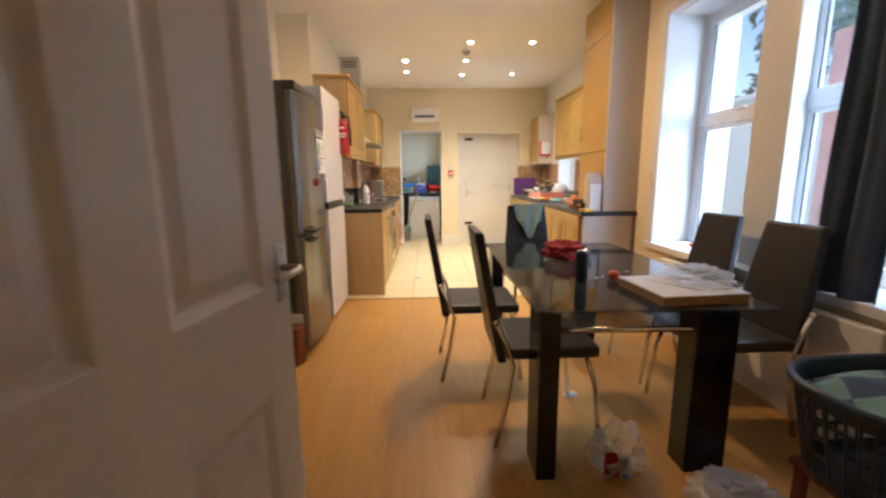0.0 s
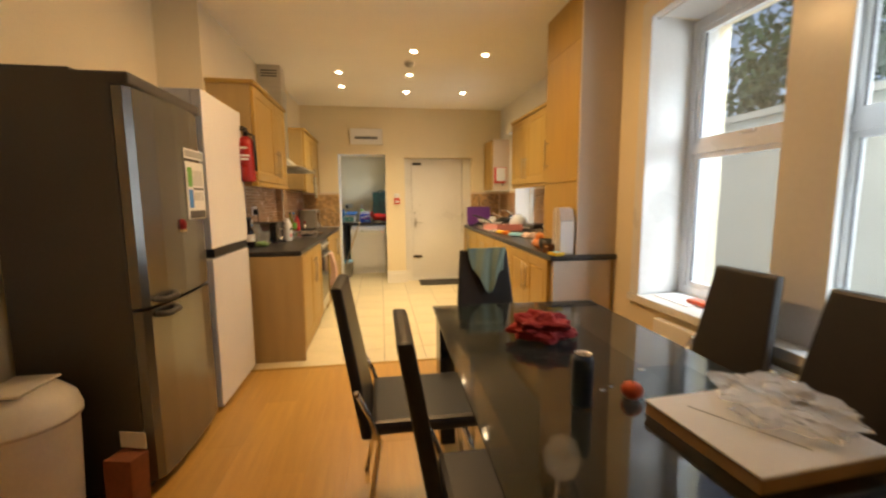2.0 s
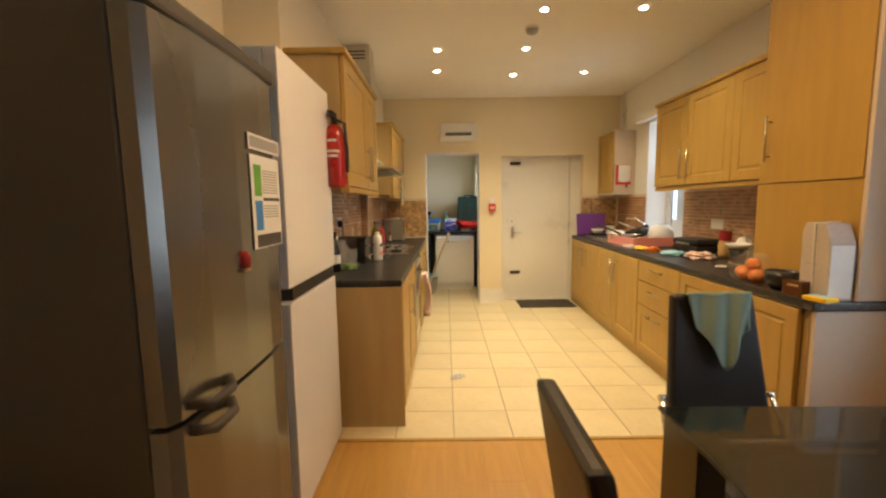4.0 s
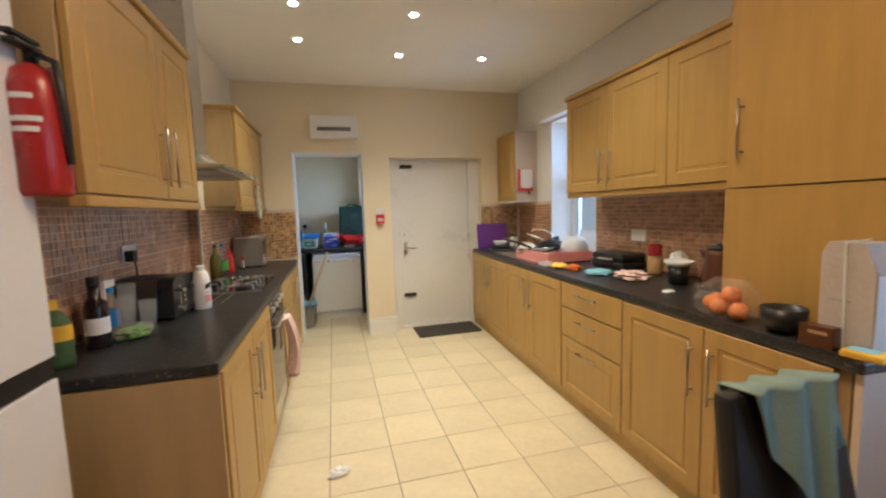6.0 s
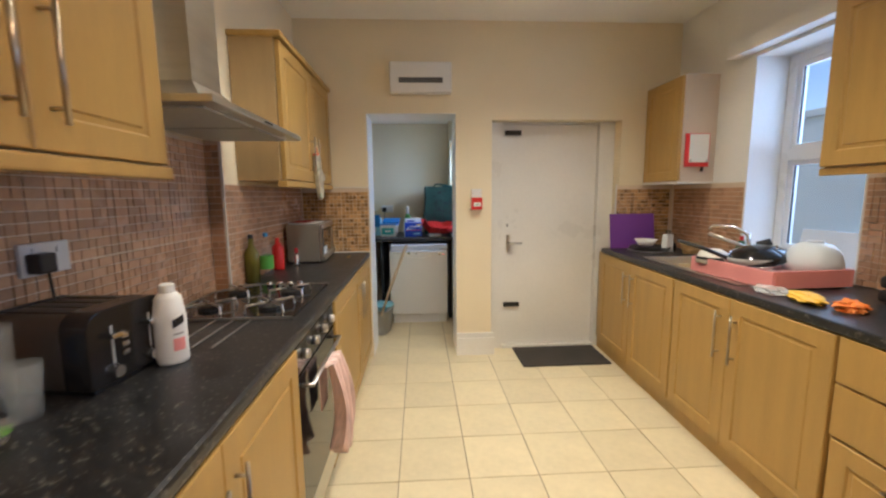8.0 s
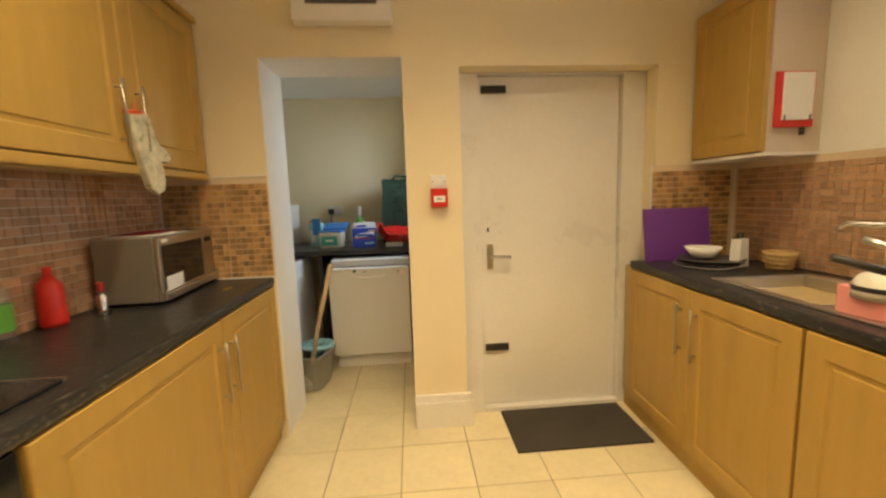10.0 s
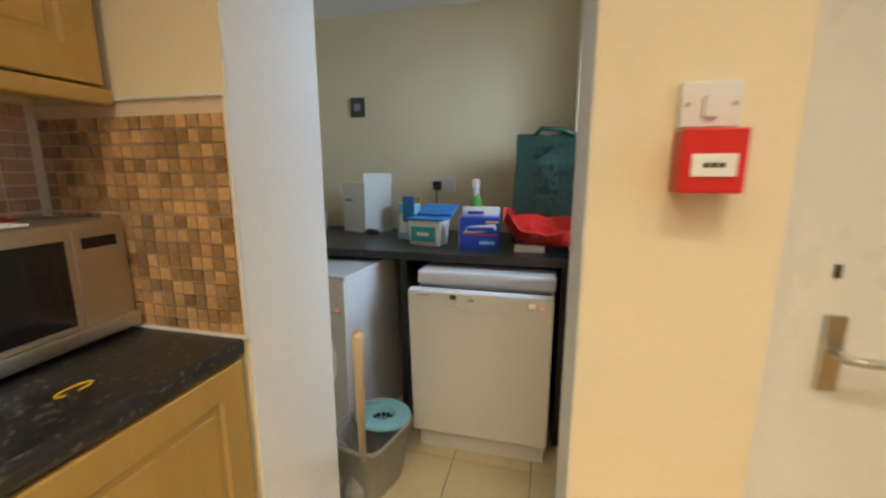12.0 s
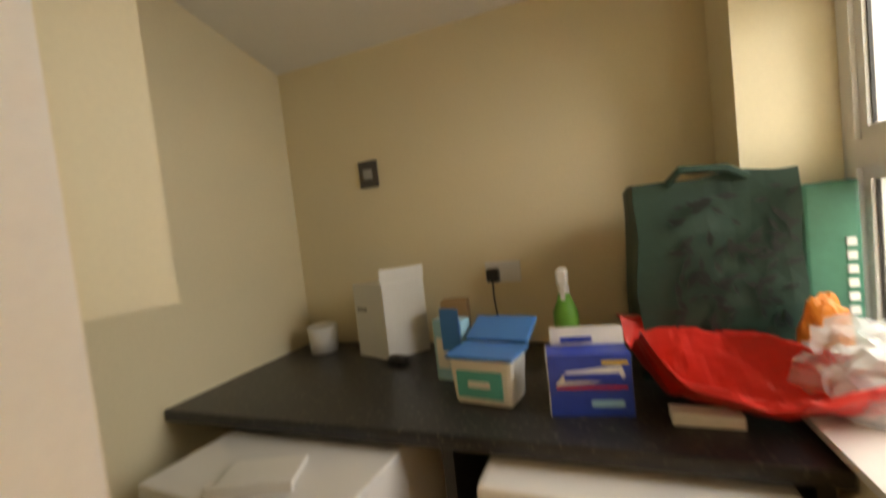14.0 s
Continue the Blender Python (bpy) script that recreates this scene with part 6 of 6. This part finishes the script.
# details on the machines
dwd = thing("soap_tray", "white detergent drawer tray lying on the washing machine", "tray", (0.06, 9.08, 0.851), 20)
part("tray", one(-0.09, -0.06, 0, 0.10, 0.06, 0.016, 0.004), M["white_plastic"], dwd)
part("front", one(-0.10, -0.075, 0, 0.11, -0.062, 0.03, 0.005), M["white_plastic"], dwd)
w = bpy.data.objects["washing_machine"]
for x, m2, s in ((0.44, "led_green", 0.022), (0.48, "white_plastic", 0.012), (0.51, "white_plastic", 0.012), (0.54, "white_plastic", 0.010)):
    part("button", one(x - s / 2, -0.006, 0.74, x + s / 2, -0.0005, 0.74 + s * 0.7, 0.002), M[m2], w)
part("control_strip", one(0.01, -0.004, 0.69, 0.585, -0.0003, 0.692), M["grey_plastic"], w)
part("led", one(0.553, -0.007, 0.70, 0.558, -0.0005, 0.705), M["led_red"], w)
dwm = bpy.data.objects["dishwasher"]
for x0, x1, z0, z1, m2 in ((0.185, 0.21, 0.765, 0.785, "leaf"), (0.26, 0.285, 0.762, 0.772, "grey_plastic"), (0.04, 0.10, 0.775, 0.778, "grey_plastic"), (0.505, 0.53, 0.752, 0.774, "chrome"), (0.555, 0.561, 0.752, 0.758, "led_red")):
    part("badge", one(x0, -0.078, z0, x1, -0.0705, z1, 0.001), M[m2], dwm)
bm = bar([(0.17, -0.072, 0.742), (0.22, -0.078, 0.728), (0.30, -0.079, 0.722), (0.38, -0.078, 0.728), (0.43, -0.072, 0.742)], 0.004, 6)
part("grip", bm, M["white_plastic"], dwm)
# cartons and bottles on the utility worktop
UT = 0.9105
c = thing("white_carton", "plain white carton with its lid flap bent open", "box", (0.065, 9.75, UT), 0)
bm = bmesh.new()
prism(bm, [(0.0, 0.0), (0.115, 0.15), (0.0, 0.235), (-0.175, 0.06)], 0, 0.305, 0.003)
part("box", bm, M["paper"], c)
bm = bmesh.new()
prism(bm, [(-0.003, -0.003), (0.115, 0.147), (0.119, 0.150), (0.0, 0.0)], 0.306, 0.362)
part("flap", bm, M["paper"], c)
bm = one(0, -0.002, 0, 0.06, -0.0003, 0.018)
bmesh.ops.transform(bm, matrix=pose(-0.155, 0.052, 0.19, 0, 0, -19), verts=bm.verts)
part("print", bm, M["grey_plastic"], c)
o = thing("storage_pot", "small white plastic pot in the corner", "pot", (-0.33, 9.86, UT))
part("pot", turned([(0, 0), (0.06, 0), (0.068, 0.12), (0.064, 0.12), (0, 0.11)], 20), M["white_plastic"], o, smooth=True)
crumple("grey_cable", "small dark tangle by the carton", "cable", (0.12, 9.72, UT), (0.04, 0.03, 0.025), M["black_plastic"], 3.0, 0, 0.6)
o = thing("blue_carton", "open light blue detergent carton", "box", (0.40, 9.60, UT), -12)
part("box", one(-0.055, -0.03, 0, 0.055, 0.03, 0.20, 0.002), M["light_blue"], o)
part("flap", boxes((-0.02, -0.033, 0.10, 0.05, -0.0305, 0.24)), M["mid_blue"], o)
part("print", boxes((-0.045, -0.0325, 0.04, 0.0, -0.0305, 0.14)), M["paper"], o)
o = thing("brown_carton", "small torn brown carton", "box", (0.34, 9.82, UT), 10)
part("box", one(-0.05, -0.04, 0, 0.05, 0.04, 0.22, 0.002), M["card"], o)
o = thing("detergent_tub", "white detergent capsule tub with an open blue lid", "tub", (0.555, 9.46, UT), -9)
bm = bmesh.new()
prism(bm, [(-0.085, -0.055), (0.085, -0.055), (0.085, 0.055), (-0.085, 0.055)], 0, 0.13, 0.012)
for v in bm.verts:
    v.co.x *= 1 + 0.9 * v.co.z
    v.co.y *= 1 + 0.9 * v.co.z
part("tub", bm, M["white_plastic"], o)
part("label", boxes((-0.07, -0.066, 0.025, 0.065, -0.0635, 0.10)), M["teal"], o)
part("label_bar", boxes((-0.035, -0.0685, 0.055, 0.03, -0.0665, 0.072)), M["paper"], o)
part("rim", one(-0.102, -0.069, 0.131, 0.102, 0.069, 0.142, 0.004), M["mid_blue"], o)
bm = one(-0.10, 0.0, 0, 0.10, 0.115, 0.012, 0.004)
bmesh.ops.transform(bm, matrix=pose(0, 0.07, 0.142, 24, 0, 0), verts=bm.verts)
part("lid", bm, M["mid_blue"], o)
o = thing("tablet_carton", "dark blue dishwasher tablet carton with its flap up", "box", (0.825, 9.425, UT), 8)
o.scale = (1.0, 1.0, 0.84)
part("box", one(-0.098, -0.042, 0, 0.098, 0.042, 0.185, 0.002), M["blue"], o)
bm = one(-0.085, 0.0, 0, 0.098, 0.003, 0.055)
bmesh.ops.transform(bm, matrix=pose(0, 0.035, 0.186, -8, 0, 0), verts=bm.verts)
part("flap", bm, M["paper"], o)
part("flap_print", one(-0.06, 0.026, 0.196, 0.02, 0.0305, 0.214), M["blue"], o)
part("side", boxes((-0.1, -0.042, 0.0, -0.0985, 0.042, 0.185)), M["paper"], o)
bm = bmesh.new()
prism(bm, [(-0.082, 0.095), (-0.055, 0.135), (0.075, 0.150), (0.082, 0.118), (0.0, 0.10)], 0.0, 0.0025)
bmesh.ops.transform(bm, matrix=Matrix(((1, 0, 0, 0), (0, 0, -1, -0.0425), (0, 1, 0, 0), (0, 0, 0, 1))), verts=bm.verts)
part("logo_plate", bm, M["paper"], o)
part("logo_bar", boxes((-0.06, -0.048, 0.108, 0.07, -0.0455, 0.130)), M["blue"], o)
part("stripe", boxes((-0.08, -0.0445, 0.083, 0.085, -0.0425, 0.090)), M["red"], o)
part("stripe", boxes((0.03, -0.0445, 0.155, 0.09, -0.0425, 0.165)), M["yellow"], o)
part("print", boxes((0.0, -0.0445, 0.03, 0.075, -0.0425, 0.048)), M["light_blue"], o)
b = bottle("spray_bottle", "white and green spray bottle", "bottle", (0.76, 9.70, UT), [(0, 0), (0.036, 0), (0.036, 0.15), (0.015, 0.20), (0, 0.20)], M["green_print2"], (0.016, 0.025, M["white_plastic"]))
b.scale = (1.1, 1.1, 1.25)
part("trigger", boxes((-0.014, -0.06, 0.228, 0.014, 0.03, 0.265, 0.006), (-0.006, -0.05, 0.19, 0.006, -0.04, 0.228)), M["white_plastic"], b)
# large green carrier bag
g = thing("carrier_bag", "large dark green woven carrier bag with a leaf print", "bag", (1.16, 9.74, UT), 4)
bm = bmesh.new()
box(bm, -0.20, -0.10, 0.0, 0.20, 0.10, 0.56)
bmesh.ops.subdivide_edges(bm, edges=bm.edges, cuts=10, use_grid_fill=True)
for v in bm.verts:
    q = v.co * 1.0
    v.co.y += 0.02 * noise.noise(q * 5 + Vector((3, 0, 0))) - 0.03 * max(0, q.z - 0.3) * (1 if q.y > 0 else -1)
    v.co.x += 0.015 * noise.noise(q * 6) - 0.06 * q.z * 0.4 * (1 if q.x < 0 else 0) * -1
    v.co.z += 0.02 * noise.noise(q * 7 + Vector((0, 5, 0))) * (q.z / 0.56)
part("body", bm, M["green_bag"], g)
rng = random.Random(12)
for k in range(90):
    x, z = rng.uniform(-0.10, 0.18), rng.uniform(0.10, 0.52)
    bm = bmesh.new()
    a, s = rng.uniform(0, 6.28), rng.uniform(0.014, 0.03)
    prism(bm, [(s * math.cos(a), s * math.sin(a)), (s * 0.35 * math.cos(a + 1.57), s * 0.35 * math.sin(a + 1.57)), (-s * math.cos(a), -s * math.sin(a)), (-s * 0.35 * math.cos(a + 1.57), -s * 0.35 * math.sin(a + 1.57))], 0, 0.002)
    bmesh.ops.transform(bm, matrix=Matrix(((1, 0, 0, x), (0, 0, -1, -0.112), (0, 1, 0, z), (0, 0, 0, 1))), verts=bm.verts)
    part("leaf_print", bm, M["green_print"], g)
part("handle", bar([(-0.10, -0.09, 0.55), (-0.07, -0.105, 0.585), (0.04, -0.105, 0.575), (0.09, -0.09, 0.55)], 0.011, 6), M["green_bag"], g)
# Side of the same bag, built as a separate slab in a lighter green
g = thing("carrier_bag", "lighter green side of the large carrier bag, at the sill corner", "bag", (1.42, 9.70, SB + 0.001), 4)
part("body", one(-0.05, -0.03, 0, 0.07, 0.03, 0.48, 0.01), M["green_light"], g)
for k in range(6):
    part("print_bar", one(0.035, -0.034, 0.14 + 0.035 * k, 0.055, -0.0305, 0.16 + 0.035 * k), M["paper"], g)
# red and white plastic bags
bm = bmesh.new()


def red_bag(p, q):
    """Open carrier lying on its side: raised back rim, closed end, low front rim."""
    x = 0.935 + 0.43 * p + 0.05 * (0.5 - q)
    y = 9.55 - 0.20 * p + (q - 0.5) * (0.12 + 0.34 * math.sin(math.pi * min(1.0, 0.12 + 0.9 * p)))
    back = (0.16 - 0.07 * p) * min(1.0, max(0.0, (q - 0.45) / 0.4)) ** 1.4
    front = (0.075 + 0.02 * p) * min(1.0, max(0.0, (0.42 - q) / 0.35)) ** 1.3
    end = 0.10 * max(0.0, 1 - p / 0.16) ** 1.2
    crease = 0.016 * noise.noise(Vector((p * 6, q * 5, 2))) + 0.006 * noise.noise(Vector((p * 17, q * 15, 7)))
    return Vector((x, y, UT + 0.026 + max(back, end) + front + crease + 0.035 * max(0.0, p - 0.55) / 0.45))


sheet(bm, red_bag, 40, 34, 0.004)
solid("red_bag", bm, M["red"], "red plastic carrier bag lying open on the worktop", "plastic bag")
solid("white_packet", one(1.0, 9.36, UT, 1.14, 9.41, UT + 0.03, 0.004), M["paper"], "flat white packet under the red bag", "packet")
crumple("plastic_bag", "white and blue plastic carrier bag on the sill", "plastic bag", (1.40, 9.42, SB + 0.001), (0.13, 0.12, 0.16), M["film"], 13.0, 0, 0.4)
crumple("plastic_bag", "white crumpled bag inside the clear one", "plastic bag", (1.41, 9.42, SB + 0.001), (0.10, 0.09, 0.12), M["paper"], 15.0, 0, 0.4)
crumple("packet", "orange packet behind the white bag", "packet", (1.36, 9.56, SB + 0.001), (0.05, 0.03, 0.19), M["orange"], 1.0, 0, 0.2)

# ---- floors ----
floor = structure("floor", boxes((LW - 0.2, -0.4, -0.05, 3.4, 4.945, -0.006), (LW - 0.2, 4.945, -0.05, 3.4, 8.55, -0.006), (UL - 0.2, 8.55, -0.05, 1.75, 10.2, -0.006)), M["grout"])
PW, PL = 0.193, 1.22
plank_mesh = mesh_of("plank", one(0.0004, 0.0004, -0.006, PW - 0.0004, PL - 0.0004, 0.0, 0.0008), M["laminate"])
for i in range(19):
    off = (i * 0.47) % PL
    for j in range(-1, 5):
        y0, y1 = max(j * PL + off - 0.4, -0.4), min(j * PL + off - 0.4 + PL, 4.925)
        if y1 - y0 < 0.02:
            continue
        x0 = LW - 0.19 + i * PW
        if abs(y1 - y0 - PL) < 1e-6:
            ob = new("plank", plank_mesh)
            ob.location = (x0, y0, 0)
        else:
            ob = new("plank", mesh_of("plank", one(0.0004, 0.0004, -0.006, PW - 0.0004, y1 - y0 - 0.0004, 0.0, 0.0008), M["laminate"]))
            ob.location = (x0, y0, 0)
        ob.parent = floor
structure("trim_threshold", boxes((LW, 4.925, -0.004, 2.53, 4.95, 0.006, 0.002)), M["beech"])
TP = 0.345
tile_mesh = mesh_of("tile", one(0.0023, 0.0023, -0.006, TP - 0.0023, TP - 0.0023, 0.0, 0.0012), M["tile"])
for i in range(-1, 7):
    for j in range(0, 15):
        x0, y0 = 0.435 + (i) * TP, 4.952 + 0.313 + (j - 1) * TP
        if y0 > 8.4 and x0 > 1.3 or y0 > 9.9:
            continue
        if j == 0:
            ob = new("tile", mesh_of("tile", one(0.002, 0.002 + TP - 0.313, -0.006, TP - 0.002, TP - 0.002, 0.0, 0.0012), M["tile"]))
        else:
            ob = new("tile", tile_mesh)
        ob.location = (x0, y0, 0)
        ob.parent = floor

# ---- wall tiles ----


def tiling(wall, axis, at, out, u0, u1, z0, z1, pu, pv, mat, near, bond=0.0):
    """Tiles on the plane axis = at, facing out, from u0 to u1 along the wall and z0 to z1. The rows of tiles nearest to u = near are single parts, the rest one joined part."""
    gap, depth = 0.0035, 0.0045
    bm = bmesh.new()
    lo, hi = (at, at + out * 0.003) if out > 0 else (at + out * 0.003, at)
    if axis == 'x':
        box(bm, lo, u0, z0, hi, u1, z1)
    else:
        box(bm, u0, lo, z0, u1, hi, z1)
    part("grout_bed", bm, M["tile_grout"], wall)
    shapes = [mesh_of("wall_tile", one(gap / 2, 0, gap / 2, pu * n - gap / 2, depth, pv - gap / 2), mat) for n in (1, 2)]
    rng = random.Random(int(u0 * 100) + 7)
    cells = []
    for r in range(int((z1 - z0 - 0.006) / pv)):
        u, run_cells = u0, 0
        while u + pu <= u1 + 1e-6:
            n = 2 if rng.random() < bond and u + 2 * pu <= u1 and run_cells % 10 != 9 else 1
            cells.append((abs(u + pu / 2 - near), u, z0 + r * pv + 0.003 * (r // 9), n - 1))
            run_cells += n
            u += n * pu + (0.003 if run_cells % 10 == 0 else 0.0)
    cells.sort()
    verts, faces = [], []
    for k, (_, u, z, kind) in enumerate(cells):
        me = shapes[kind]
        if axis == 'x':
            m = Matrix(((0, out, 0, at + out * 0.003), (1, 0, 0, u), (0, 0, 1, z), (0, 0, 0, 1)))
        else:
            m = Matrix(((1, 0, 0, u), (0, out, 0, at + out * 0.003), (0, 0, 1, z), (0, 0, 0, 1)))
        if k < 290:
            ob = new("wall_tile", me)
            ob.matrix_basis = m
            ob.parent = wall
        else:
            i = len(verts)
            verts += [m @ v.co for v in me.vertices]
            faces += [[i + j for j in p.vertices] for p in me.polygons]
    if verts:
        rest = bpy.data.meshes.new("wall_tiles")
        rest.from_pydata(verts, [], faces)
        rest.materials.append(M[mat_rest[mat.name]])
        ob = new("wall_tiles", rest)
        ob.parent = wall
        tagged(ob, kind="stuff")


def island_material(name, base, spread):
    m = material(name, base, 0.26, vary=0.12, scale=12, fine=60, bump=0.02)
    nt = m.node_tree
    geo, r = nt.nodes.new("ShaderNodeNewGeometry"), nt.nodes.new("ShaderNodeMapRange")
    r.inputs["To Min"].default_value, r.inputs["To Max"].default_value = 1 - spread, 1 + spread
    nt.links.new(geo.outputs["Random Per Island"], r.inputs[0])
    b = nt.nodes["Principled BSDF"]
    src = b.inputs["Base Color"].links[0].from_socket
    mul = nt.nodes.new("ShaderNodeVectorMath")
    mul.operation = 'SCALE'
    nt.links.new(src, mul.inputs[0]), nt.links.new(r.outputs[0], mul.inputs["Scale"])
    nt.links.new(mul.outputs[0], b.inputs["Base Color"])
    return m


M["brick_rest"] = island_material("tan_pink_brick_tile_rest", (0.50, 0.30, 0.175), 0.24)
M["mosaic_rest"] = island_material("brown_mosaic_tile_rest", (0.47, 0.285, 0.125), 0.45)
mat_rest = {"tan_pink_brick_tile": "brick_rest", "brown_mosaic_tile": "mosaic_rest"}
tiling(wall_left, 'x', KW, +1, 5.03, STEP_Y - 0.001, 0.912, 1.64, 0.0305, 0.0305, M["brick_tile"], 5.8, 0.33)
tiling(wall_step, 'y', STEP_Y, -1, KW + 0.008, STEP_X, 0.912, 1.64, 0.0305, 0.0305, M["brick_tile"], 0.0, 0.33)
tiling(wall_step, 'x', STEP_X, +1, STEP_Y, 8.195, 0.912, 1.438, 0.0305, 0.0305, M["brick_tile"], 7.3, 0.33)
tiling(wall_back, 'y', BACK, -1, STEP_X + 0.008, 0.492, 0.912, 1.435, 0.0305, 0.0305, M["mosaic"], 0.49)
tiling(wall_right, 'x', RW, -1, 5.05, 6.69, 0.912, 1.45, 0.0305, 0.0305, M["brick_tile"], 6.4, 0.33)
tiling(wall_right, 'x', RW, -1, 7.43, 8.19, 0.912, 1.435, 0.0305, 0.0305, M["brick_tile"], 7.6, 0.33)
tiling(wall_back, 'y', BACK, -1, 2.56, RW - 0.008, 0.912, 1.435, 0.0305, 0.0305, M["mosaic"], 2.6)
# white edging and sealant round the tiled areas
structure("trim_tile_edge", boxes((0.492, BACK - 0.010, 0.912, 0.4985, BACK - 0.0005, 1.442), (STEP_X + 0.008, BACK - 0.010, 1.4355, 0.492, BACK - 0.0005, 1.442), (2.5505, BACK - 0.010, 0.912, 2.5595, BACK - 0.0005, 1.442),
                                  (STEP_X, STEP_Y - 0.009, 0.912, STEP_X + 0.009, STEP_Y, 1.648), (KW + 0.0085, STEP_Y - 0.009, 1.641, STEP_X, STEP_Y, 1.648), (STEP_X + 0.0085, BACK - 0.014, 0.9108, 0.492, BACK - 0.0085, 0.918)), M["gloss_white"])
